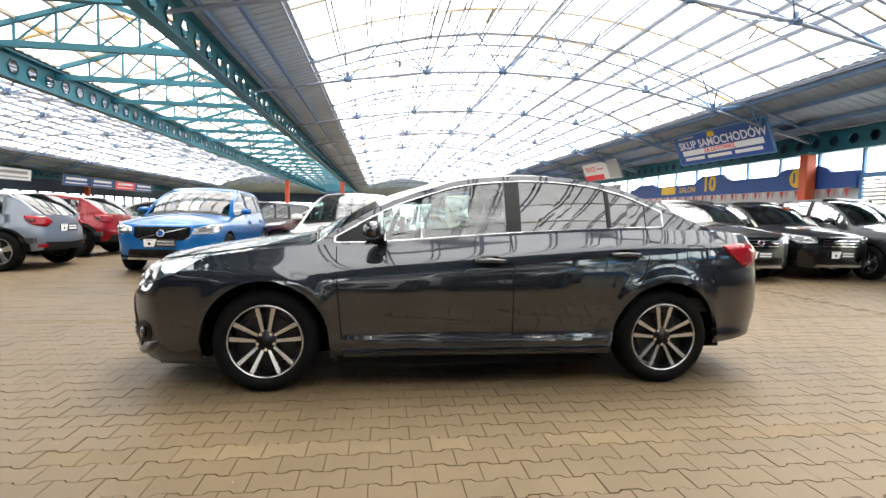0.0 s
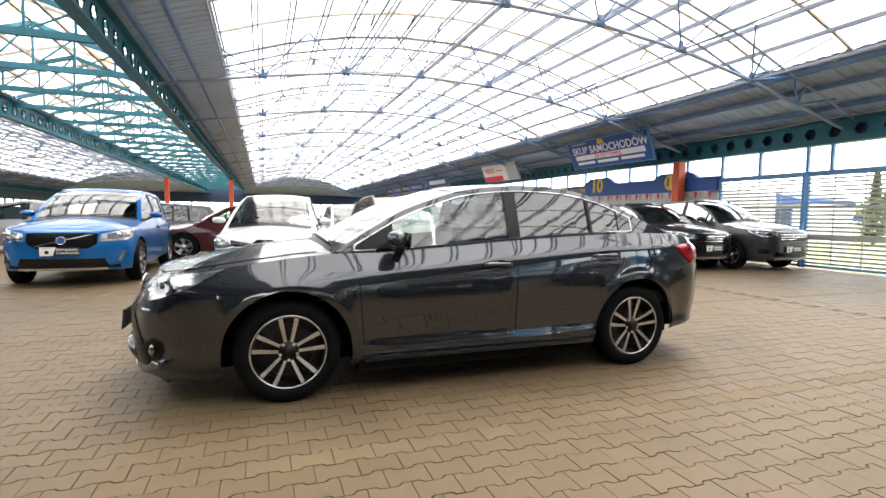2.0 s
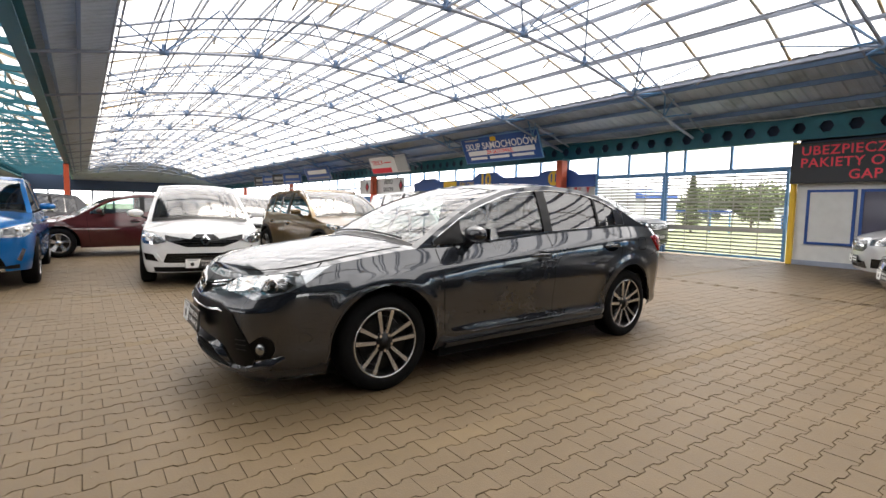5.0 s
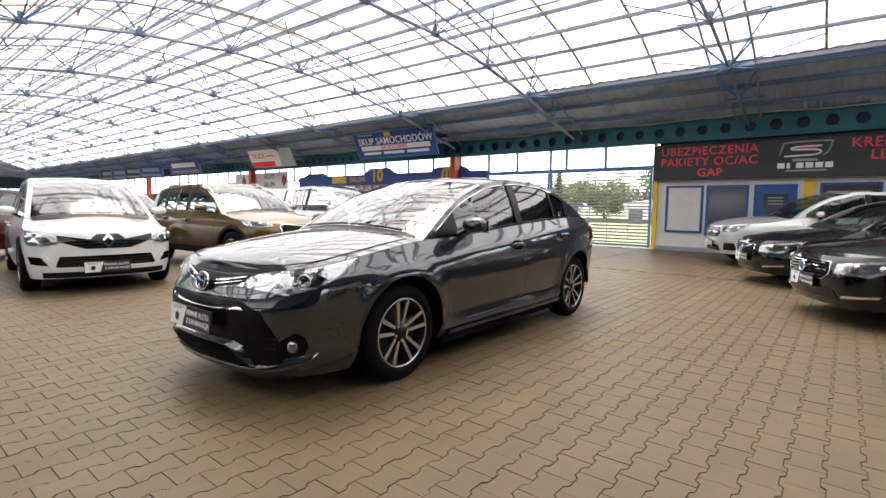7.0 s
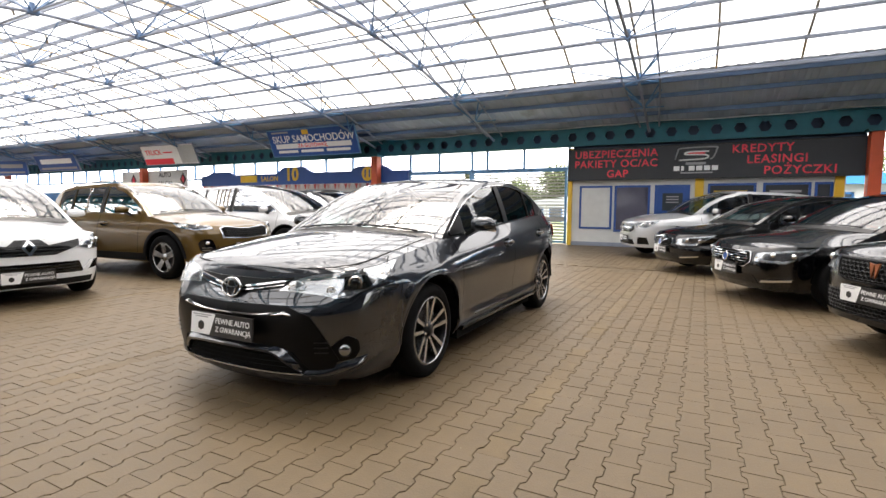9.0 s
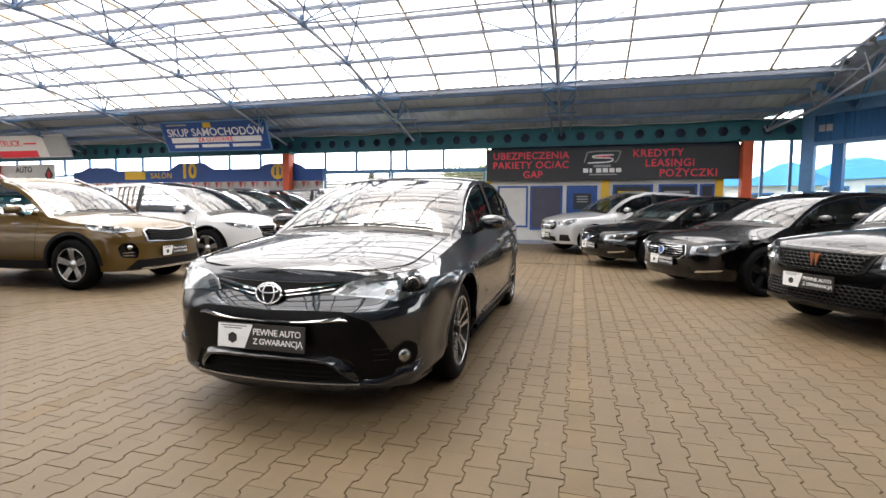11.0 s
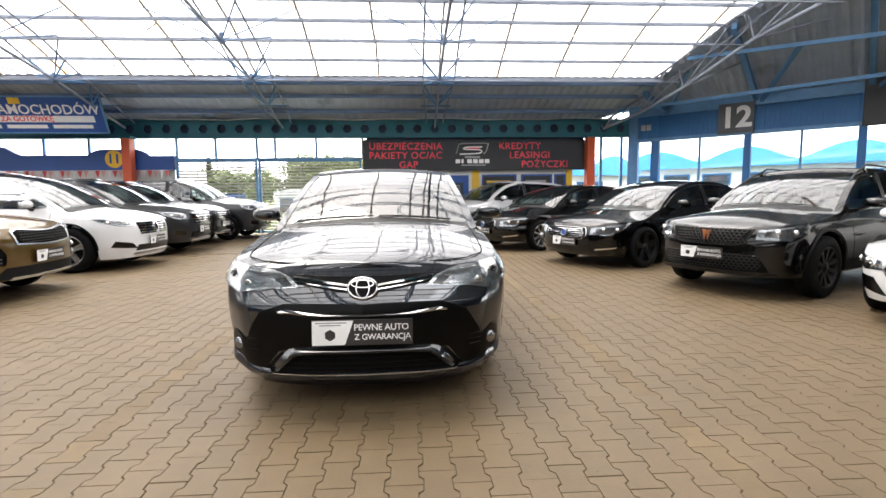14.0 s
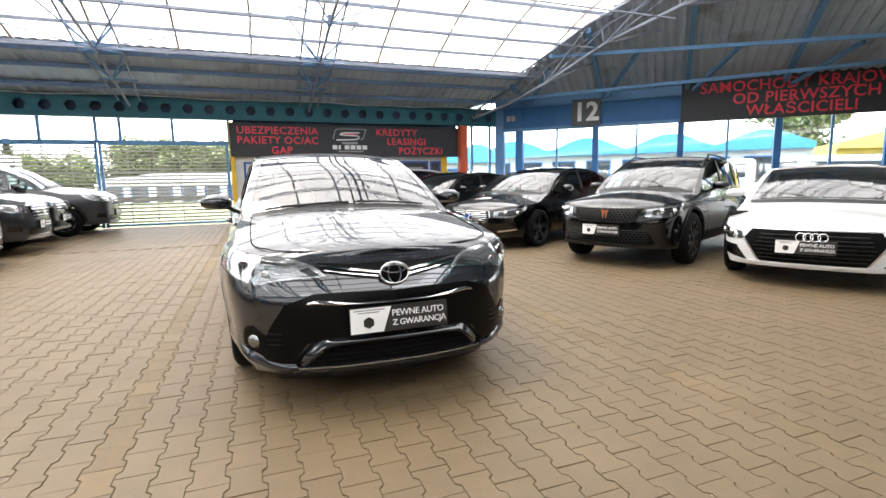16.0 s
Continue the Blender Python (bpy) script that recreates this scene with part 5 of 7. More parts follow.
        for hx, hz in c.get("handles", ()):
            s0 = sg * sh.sx(hx)
            grip = [f(s0 + sg * 0.22 * (i / 10 - 0.5), hz + 0.006 * math.sin(math.pi * i / 10), 0.004 + 0.034 * math.sin(math.pi * i / 10) ** 0.5) for i in range(11)]
            part("door_handle", sweep(bmesh.new(), grip, 0.011, 8, 1.35), c.get("handle_m", body_m), e, smooth=True)
            # Flat black oval painted on for the shade of the hollow behind the grip
            cup = [(s0 + 0.098 * math.cos(a), hz - 0.006 + 0.034 * math.sin(a)) for a in [2 * math.pi * i / 28 for i in range(28)]]
            cup = [(a, b + (0.008 if b > hz else -0.008)) for a, b in cup]
            part("handle_recess_shade", mapped(flat_patch(cup, [], 0.05, 0.03, False), f, 0, 0.0015), M_GLOSSBLACK, e)
        if c.get("clad"):
            ck = c["clad"]
            for xw in (x1, x2):
                ring = []
                for i in range(25):
                    a = math.pi * i / 24
                    ring.append((xw + (ra - 0.002) * math.cos(a), R * 0.98 + (ra - 0.002) * math.sin(a)))
                big = []
                for i in range(25):
                    a = math.pi * i / 24
                    big.append((xw + (ra + ck) * math.cos(a), R * 0.98 + (ra + ck) * math.sin(a)))
                poly = [(sg * sh.sx(x), z) for x, z in ring + big[::-1]]
                part("arch_cladding", mapped(flat_patch(poly, [], 0.08, 0.08), f, -0.01, 0.014), M_CLAD, e)
            zsl = float(np.interp(0, *zip(*c["zb"])))
            poly = [(sg * sh.sx(x), z) for x, z in ((x1 + ra, zsl + 0.01), (x2 - ra, zsl + 0.01), (x2 - ra - 0.03, zsl + 0.13), (x1 + ra + 0.03, zsl + 0.13))]
            part("sill_cladding", mapped(flat_patch(poly, [], 0.2, 0.08), f, -0.01, 0.014), M_CLAD, e)
    add_wheels(e, c)
    c["fA"], c["ys"], c["zbelt"], c["zo"] = fA, ys, zbelt, zo
    return e, sh


def on(sh, e, name, pts, m, w0=-0.004, w1=0.004, both=False, rounded=False, label="", parent=None, holes=(), ds=0.06, dz=0.06, smooth="edges"):
    """A piece that follows the skin, from (s, z) corners; both: on both sides."""
    made = None
    for sg in ((1, -1) if both else (1,)):
        q = [(sg * a, b) for a, b in (round_poly(pts) if rounded else pts)]
        h = [[(sg * a, b) for a, b in (round_poly(x) if rounded else x)] for x in holes]
        made = part(name, mapped(flat_patch(q, h, ds, dz), sh.p, w0, w1), m, parent or e, label, smooth)
    return made


def plate(e, x, y, z, w=0.52, h=0.14, text=True, tilt=0.0, back=False):
    """Show plate: white left part with a small emblem, dark right part with two lines."""
    d = -1 if not back else 1
    m = facing((x, y, z), (d, 0, tilt))
    p = part("show_plate", box(bmesh.new(), -w / 2, w / 2, -h / 2, h / 2, -0.012, 0), M_PLATE_D, e, "dark show plate with a white field")
    p.matrix_local = m
    k = w / 0.52
    bm = bmesh.new()
    vs = [bm.verts.new(q) for q in ((-w / 2 + 0.003, -h / 2 + 0.003, 0.0012), (-0.09 * k, -h / 2 + 0.003, 0.0012), (-0.045 * k, h / 2 - 0.003, 0.0012), (-w / 2 + 0.003, h / 2 - 0.003, 0.0012))]
    bm.faces.new(vs)
    part("white_field", bm, M_PLATE_W, p)
    bm = bmesh.new()
    bmesh.ops.create_cone(bm, segments=6, radius1=0.026 * k, radius2=0.03 * k, depth=0.001, cap_ends=True)
    q = part("emblem", bm, M_PLATE_D, p)
    q.matrix_local = pose(-0.165 * k, -0.012, 0.002)
    for i, (x0, x1, yy) in enumerate(((-0.24, -0.08, 0.055), (-0.22, -0.11, 0.042))):
        part("text_bar", box(bmesh.new(), x0 * k, x1 * k, yy * h / 0.14 - 0.003, yy * h / 0.14 + 0.003, 0.001, 0.0025), M_GREY_LET, p)
    if text:
        writing("lettering", "PEWNE AUTO", 0.046 * k, pose(0.098 * k, 0.025, 0.0015), M_PLATE_W, p, 0.95, 0.0006)
        writing("lettering", "Z GWARANCJĄ", 0.043 * k, pose(0.105 * k, -0.025, 0.0015), M_PLATE_W, p, 0.95, 0.0006)
    else:
        for yy in (0.028, -0.02):
            part("text_bar", box(bmesh.new(), -0.02 * k, 0.22 * k, yy - 0.014, yy + 0.014, 0.001, 0.0025), M_PLATE_W, p)
    return p


def ring_badge(e, p, n, r1, r2, m=None, square=1.0):
    """Plain oval ring emblem."""
    m = m or M_CHROME
    bm = sweep(bmesh.new(), [Vector((r1 * math.cos(math.pi * i / 12), r2 * math.sin(math.pi * i / 12), 0.004)) for i in range(25)], 0.007, 6)
    b = part("badge", bm, m, e, "plain chrome emblem", True)
    b.matrix_local = facing(p, n)
    return b

# ---- the grey saloon in the middle of the hall ----
P_GREY = paint("dark_grey_metallic", (0.0195, 0.0233, 0.0305), 0.7, 0.36, 1.78)
M_MOUTH = mat("satin_black_mouth", (0.0015, 0.0015, 0.0018), 0.3, var=0.05, spec=0.15)
M_FOG = mat("fog_lamp_glass", (0.32, 0.33, 0.34), 0.12, 0.95, bump=0.6, bump_scale=70)
M_LAMP_HOUSE = mat("lamp_housing", (0.50, 0.51, 0.52), 0.18, 1.0, var=0.3, scale=45, bump=0.8, bump_scale=35)
SALOON = dict(
    label="dark grey metallic saloon car parked on tan paving", paint=P_GREY,
    xf=-2.33, xr=2.37, x1=-1.34, x2=1.37, W=0.905, R=0.335, rr=0.238, gap=0.066, deck_pow=2.4, full=0.025, lift=-0.065, flare=0.013, track=0.757,
    soft_side=[(0.18, 0.10), (0.24, 0.055), (0.3, 0.03), (0.4, 0.026), (0.55, 0.012), (0.68, 0.004), (0.76, 0.003), (0.82, 0.009), (0.87, 0.022), (0.91, 0.042), (0.96, 0.072), (1.03, 0.115), (1.15, 0.18)], wheel="twin_silver", nv=40, step=0.035,
    zt=[(-2.34, 0.80), (-2.25, 0.803), (-2.15, 0.815), (-2.0, 0.836), (-1.85, 0.855), (-1.6, 0.89), (-1.25, 0.935), (-1.06, 0.95), (-0.74, 0.955), (0.25, 1.03), (1.1, 1.08), (1.5, 1.09), (1.85, 1.08), (2.1, 1.055), (2.36, 1.03)],
    zb=[(-2.34, 0.203), (-2.2, 0.19), (-2.05, 0.168), (-1.8, 0.172), (-0.8, 0.215), (0.9, 0.225), (1.8, 0.28), (2.36, 0.33)],
    zc=[(-2.34, 0.80), (-2.22, 0.802), (-2.19, 0.826), (-2.13, 0.852), (-2.0, 0.884), (-1.6, 0.955), (-1.2, 1.005), (-0.8, 1.03), (1.5, 1.125), (1.75, 1.12), (2.0, 1.105), (2.2, 1.08), (2.36, 1.035)],
    A=[(-1.06, 0.952), (-0.82, 1.10), (-0.52, 1.26), (-0.14, 1.39)],
    roof=[(-0.14, 1.39), (0.06, 1.425), (0.4, 1.45), (0.8, 1.43), (1.09, 1.365)],
    C=[(1.09, 1.365), (1.31, 1.275), (1.53, 1.18), (1.75, 1.095)],
    sidep=[(0.18, 0.10), (0.24, 0.055), (0.28, 0.034), (0.315, 0.021), (0.345, 0.026), (0.39, 0.034), (0.5, 0.022), (0.6, 0.007), (0.68, 0.0), (0.75, 0.001), (0.82, 0.006), (0.87, 0.013), (0.893, 0.0175), (0.907, 0.024), (0.93, 0.040), (1.03, 0.112), (1.15, 0.19)],
    shoulder=[(-2.3, 0.80), (-1.9, 0.80), (-1.34, 0.815), (-0.7, 0.835), (0.25, 0.905), (1.1, 0.965), (1.7, 0.975), (2.2, 0.95), (2.4, 0.93)],
    front=[(0.15, 0.09), (0.2, 0.05), (0.25, 0.032), (0.32, 0.018), (0.42, 0.006), (0.5, 0.0), (0.56, 0.001), (0.60, 0.007), (0.635, 0.022), (0.68, 0.049), (0.72, 0.076), (0.76, 0.106), (0.80, 0.143), (0.84, 0.192), (0.88, 0.26)],
    rear=[(0.2, 0.12), (0.35, 0.04), (0.5, 0.0), (0.7, 0.012), (0.9, 0.04), (1.0, 0.07), (1.1, 0.13)],
    tumble=0.28, curl=0.22, bulge=(-0.06, -0.035), crown=0.04, win_in=0.042, chrome=True, mirror_x=-0.62, quarter=-0.64, seat=0.1,
    wins=[(-0.93, 0.235), (0.335, 0.95), (0.975, 1.235)], pillars=[(0.235, 0.335), (0.95, 0.975)],
    glass=[M_GLASS, M_PRIVACY, M_PRIVACY], rear_glass=M_PRIVACY,
    gaps=[(-0.90, 0.945, -0.85, 0.27), (0.26, 1.03, 0.27, 0.27), (1.24, 1.085, 0.99, 0.36)],
    handles=[(0.10, 0.865), (1.04, 0.915)])


def saloon():
    c = SALOON
    e, sh = car(c)
    p = lambda s, z, w=0.0: sh.p(s, min(z, sh.top(s) - 0.004), w)
    # upper grille with twin chrome blades
    both_ways = lambda pts: pts + [(-a_, b_) for a_, b_ in pts[::-1] if a_]
    on(sh, e, "upper_grille", both_ways([(0, 0.764), (0.2, 0.763), (0.42, 0.775), (0.385, 0.728), (0.12, 0.686), (0, 0.672)]), M_MOUTH, -0.004, 0.006, ds=0.04, dz=0.03)
    for sg in (1, -1):
        for q in (((0.06, 0.720), (0.23, 0.743), (0.41, 0.768), (0.405, 0.760), (0.23, 0.733), (0.06, 0.709)), ((0.06, 0.698), (0.23, 0.720), (0.385, 0.742), (0.38, 0.737), (0.23, 0.714), (0.06, 0.691))):
            on(sh, e, "grille_blade", [(sg * a_, b_) for a_, b_ in q], M_CHROME, 0, 0.016, label="chrome grille blade", dz=0.2)
    # black lower mouth with a curved chrome strip
    on(sh, e, "mouth_panel", both_ways([(0, 0.622), (0.27, 0.628), (0.434, 0.626), (0.575, 0.578), (0.655, 0.465), (0.74, 0.322), (0.70, 0.25), (0.57, 0.25), (0.47, 0.365), (0.30, 0.385), (0, 0.388)]), M_MOUTH, -0.004, 0.008, ds=0.04, dz=0.04)
    # lower grille inside a body-coloured lip
    # the opening's dark depth is painted as a flat patch on the skin
    on(sh, e, "lower_grille", both_ways([(0, 0.375), (0.31, 0.372), (0.46, 0.356), (0.60, 0.228), (0, 0.222)]), M_CAVITY_SHADE, -0.004, 0.009, ds=0.05)
    for z in (0.265, 0.295, 0.325):
        k = 0.55 - (z - 0.238) * 1.1
        on(sh, e, "grille_slat", [(-k, z - 0.004), (k, z - 0.004), (k, z + 0.004), (-k, z + 0.004)], M_CAVITY_SHADE, 0.006, 0.015)
    def ledge(name, upper, lower, proud, under, m_):
        """Projecting rim: a sloping face from the upper line out to the lower one, and back under it."""
        fade = lambda i_: min(1.0, (16.0 - i_) / 4 + 0.05)
        for sg in (1, -1):
            up_, lo_ = [lerp_pts(upper, i / 16) for i in range(17)], [lerp_pts(lower, i / 16) for i in range(17)]
            rows = [[p(sg * a_[0], a_[1], -0.004) for a_ in up_]]
            for k_, w_ in ((0.12, 0.004), (0.5, 0.5), (0.9, 0.92), (1.0, 1.0)):
                rows.append([p(sg * (a_[0] + (b_[0] - a_[0]) * k_), a_[1] + (b_[1] - a_[1]) * k_, proud * w_ * fade(i_)) for i_, (a_, b_) in enumerate(zip(up_, lo_))])
            rows.append([p(sg * (b_[0] + under[0]), b_[1] + under[1], proud * 0.8 * fade(i_)) for i_, b_ in enumerate(lo_)])
            rows.append([p(sg * (b_[0] + under[0]), b_[1] + under[1], -0.004) for b_ in lo_])
            part(name, grid_mesh(rows), m_, e, smooth="edges")

    ledge("lip", [(0, 0.402), (0.28, 0.400), (0.41, 0.394), (0.47, 0.345), (0.56, 0.262)], [(0, 0.376), (0.27, 0.374), (0.375, 0.362), (0.43, 0.315), (0.53, 0.232)], 0.045, (-0.01, -0.014), P_GREY)
    ledge("lip_corner", [(0.555, 0.268), (0.62, 0.270), (0.70, 0.286), (0.78, 0.312), (0.86, 0.328), (0.92, 0.335)], [(0.525, 0.232), (0.62, 0.224), (0.70, 0.232), (0.78, 0.254), (0.87, 0.285), (0.93, 0.32)], 0.026, (0.0, -0.02), P_GREY)
    ledge("mouth_strip", [(0, 0.574), (0.2, 0.577), (0.32, 0.590), (0.42, 0.610), (0.475, 0.609), (0.515, 0.586)], [(0, 0.567), (0.2, 0.569), (0.32, 0.575), (0.42, 0.585), (0.48, 0.577), (0.515, 0.576)], 0.018, (0.0, -0.006), M_CHROME)
    on(sh, e, "lip_bottom", [(-0.56, 0.232), (-0.56, 0.196), (0.56, 0.196), (0.56, 0.232)], P_GREY, 0.0, 0.024)
    on(sh, e, "air_dam", [(-0.8, 0.205), (-0.72, 0.13), (0.72, 0.13), (0.8, 0.205)], M_TRIM, -0.06, -0.04, label="black rubber air dam", ds=0.08)
    on(sh, e, "lip_edge", [(-0.52, 0.234), (-0.52, 0.227), (0.52, 0.227), (0.52, 0.234)], M_RIM_SILVER, 0.0, 0.027)
    for z in (0.36, 0.39, 0.42):
        on(sh, e, "corner_vent_slat", [(0.60, z), (0.68, z), (0.68, z + 0.006), (0.60, z + 0.006)], M_TRIM, 0.006, 0.016, both=True)
    # fog lamps
    on(sh, e, "fog_recess", [(0.66, 0.37), (0.72, 0.42), (0.79, 0.46), (0.855, 0.43), (0.87, 0.37), (0.84, 0.32), (0.71, 0.305)], M_MOUTH, -0.004, 0.006, both=True, rounded=True)
    for sg in (1, -1):
        q, n = p(sg * 0.775, 0.374, 0.006), (p(sg * 0.775, 0.374, 0.1) - p(sg * 0.775, 0.374, 0)).normalized()
        bm = bmesh.new()
        bmesh.ops.create_uvsphere(bm, u_segments=20, v_segments=10, radius=0.037)
        for v in bm.verts:
            v.co.z *= 0.5
        f = part("fog_lamp", bm, M_FOG, e, "round clear fog lamp", smooth=True)
        f.matrix_local = facing(q, (n.x - 0.3, n.y * 0.8, 0))
        part("fog_ring", sweep(bmesh.new(), [Vector((0.037 * math.cos(i * math.pi / 12), 0.037 * math.sin(i * math.pi / 12), 0.003)) for i in range(25)], 0.004, 6), M_RIM_DARK, f)
    # headlamps: dark housing, chrome bowls, projector, clear lens
    hl = [(0.36, 0.708), (0.43, 0.758), (0.52, 0.786), (0.64, 0.806), (0.77, 0.822), (0.92, 0.838), (1.08, 0.858), (1.24, 0.882), (1.15, 0.825), (1.06, 0.772), (0.96, 0.728), (0.84, 0.695), (0.74, 0.672), (0.65, 0.690), (0.50, 0.702)]
    for sg in (1, -1):
        q = [(sg * a, b) for a, b in hl]
        hm = part("headlamp", mapped(flat_patch(q, [], 0.05, 0.04), p, -0.01, 0.003), M_LAMP_HOUSE, e, "clear headlamp", False)
        for poly, m_, w in ((((0.46, 0.716), (0.62, 0.704), (0.73, 0.688), (0.78, 0.735), (0.62, 0.75), (0.52, 0.745)), M_LAMP_IN, 0.006), (((0.74, 0.684), (0.82, 0.70), (0.80, 0.722), (0.755, 0.716)), M_CHROME, 0.008),
                            (((0.77, 0.712), (0.92, 0.722), (0.985, 0.765), (0.92, 0.80), (0.79, 0.79)), M_GLOSSBLACK, 0.007), (((0.40, 0.716), (0.50, 0.710), (0.54, 0.735), (0.46, 0.757)), M_LAMP_DARK, 0.006),
                            (((0.55, 0.775), (0.76, 0.795), (1.08, 0.838), (1.07, 0.826), (0.76, 0.783), (0.56, 0.763)), M_CHROME, 0.006)):
            part("lamp_bezel", mapped(flat_patch([(sg * a, b) for a, b in poly], [], 0.05, 0.05), p, 0.002, w), m_, hm)
        for s0, z0, r in ((0.85, 0.754, 0.034), (0.70, 0.716, 0.02)):
            a = p(sg * s0, z0, 0.0)
            n = (p(sg * s0, z0, 0.1) - a).normalized()
            bm = bmesh.new()
            bmesh.ops.create_uvsphere(bm, u_segments=18, v_segments=10, radius=r)
            for v in bm.verts:
                v.co.z *= 0.6
            pr = part("projector", bm, M_GLOSSBLACK if r > 0.03 else M_RIM_SILVER, hm, smooth=True)
            pr.matrix_local = facing(a, (n.x - 0.4, n.y, 0))
            part("projector_ring", sweep(bmesh.new(), [Vector((r * 1.1 * math.cos(i * math.pi / 10), r * 1.1 * math.sin(i * math.pi / 10), r * 0.3)) for i in range(21)], 0.005, 6), M_CHROME, pr)
        part("lamp_lens", mapped(flat_patch(q, [], 0.03, 0.025, False), p, 0.0, 0.018), M_LENS, hm, smooth=True)
    # emblem: oval ring with inner loops
    b = ring_badge(e, p(0, 0.708, 0.03), (-1, 0, 0.2), 0.078, 0.056)
    for r1, r2, dy in ((0.035, 0.054, 0.0), (0.06, 0.02, 0.022)):
        part("badge_loop", sweep(bmesh.new(), [Vector((r1 * math.cos(i * math.pi / 12), dy + r2 * math.sin(i * math.pi / 12), 0.005)) for i in range(25)], 0.005, 6), M_CHROME, b)
    bm = bmesh.new()
    bmesh.ops.create_cone(bm, segments=28, radius1=0.083, radius2=0.083, depth=0.008, cap_ends=True)
    for v in bm.verts:
        v.co.y *= 0.7
    part("badge_back", bm, M_MOUTH, b)
    plate(e, -2.384, -0.003, 0.487, 0.53, 0.134, tilt=0.1)
    # bumper seams and bonnet shut line as strips of painted shade, side crease and sill
    on(sh, e, "bumper_seam_shade", [(1.17, 0.89), (1.125, 0.85), (1.075, 0.81), (1.025, 0.77), (0.935, 0.722), (0.935, 0.716), (1.03, 0.766), (1.08, 0.806), (1.13, 0.846), (1.176, 0.886)], M_CAVITY_SHADE, 0, 0.001, both=True)
    on(sh, e, "bumper_seam_shade", [(0.935, 0.722), (1.34, 0.72), (1.34, 0.716), (0.935, 0.717)], M_CAVITY_SHADE, 0, 0.001, both=True)
    zcd = dense(c["zc"])
    zc = lambda x: float(np.interp(x, *zcd))
    line = []
    for s_ in np.linspace(0.0, sh.sx(-1.15), 60):
        q = p(s_, sh.top(s_))
        x = q.x + 0.055 * max(0.0, 1 - s_ / 0.9)
        k = 0.94 - 0.05 * min(1.0, s_ / 1.2)
        zz = float(np.interp(x, *sh.zt))
        line.append(Vector((x, q.y * k, zz + max(0, zc(x) - zz) * (1 - k * k) + 0.003)))
    line[0].y = 0
    full = [Vector((v.x, -v.y, v.z)) for v in line[:0:-1]] + line
    part("bonnet_gap_shade", sweep(bmesh.new(), full, 0.0035, 4), M_CAVITY_SHADE, e)
    xa = sh.sx
    for sg in (1, -1):
        q = [(sg * xa(x), z) for x, z in ((-0.85, 0.262), (0.95, 0.272), (0.95, 0.235), (-0.85, 0.225))]
        part("sill", mapped(flat_patch(q, [], 0.2, 0.03), p, -0.004, 0.03), P_GREY, e)
        q = [(sg * xa(x), z) for x, z in ((-0.62, 0.322), (0.93, 0.348), (0.95, 0.333), (-0.60, 0.306))]
        part("door_moulding", mapped(flat_patch(q, [], 0.2, 0.03), p, -0.004, 0.012), P_GREY, e)
        q = [(sg * xa(x), z) for x, z in ((-0.84, 0.272), (0.96, 0.282), (0.96, 0.278), (-0.84, 0.268))]
        part("panel_gap_shade", mapped(flat_patch(q, [], 0.3, 0.03, False), p, 0, 0.0015), M_CAVITY_SHADE, e)
        # arch lips
        ra = c["R"] + c["gap"]
        for xw in (c["x1"], c["x2"]):
            ring = [(xw + (ra + k) * math.cos(math.pi * i / 24), 0.328 + (ra + k) * math.sin(math.pi * i / 24)) for k, rng_ in ((0, range(25)), (0.011, range(24, -1, -1))) for i in rng_]
            part("arch_lip", mapped(flat_patch([(sg * xa(x), z) for x, z in ring], [], 0.1, 0.1), p, -0.02, 0.004), P_GREY, e)
        q = [(sg * xa(x), z) for x, z in ((1.80, 0.985), (2.02, 1.0), (2.16, 0.99), (2.2, 0.93), (2.12, 0.84), (2.0, 0.825), (1.9, 0.90))]
        t = part("tail_lamp", mapped(flat_patch(round_poly(q), [], 0.06, 0.05), p, -0.004, 0.014), M_TAIL, e, "red tail lamp", True)
        for z in (0.88, 0.92, 0.955):
            q = [(sg * xa(x), y) for x, y in ((1.98, z), (2.15, z + 0.005), (2.15, z + 0.012), (1.98, z + 0.007))]
            part("lamp_rib", mapped(flat_patch(q, [], 0.06, 0.05), p, 0.01, 0.018), M_TAIL, t)
        q = [(sg * xa(x), z) for x, z in ((1.5, 0.985), (1.66, 0.985), (1.66, 0.86), (1.5, 0.86))]
        q2 = [(sg * (xa(x)), z) for x, z in ((1.505, 0.98), (1.655, 0.98), (1.655, 0.865), (1.505, 0.865))]
        if sg > 0:
            part("fuel_flap_gap_shade", mapped(flat_patch(round_poly(q), [round_poly(q2)], 0.06, 0.05, False), lambda a, b, w: p(-a, b, w), 0, 0.0012), M_CAVITY_SHADE, e)
        q = [(sg * xa(x), z) for x, z in ((1.75, 0.80), (2.0, 0.84), (2.0, 0.836), (1.75, 0.796))]
        part("panel_gap_shade", mapped(flat_patch(q, [], 0.1, 0.03, False), p, 0, 0.0015), M_CAVITY_SHADE, e)
    return e


main_car = saloon()
main_car.matrix_world = pose(0.0, 0.0, 0)

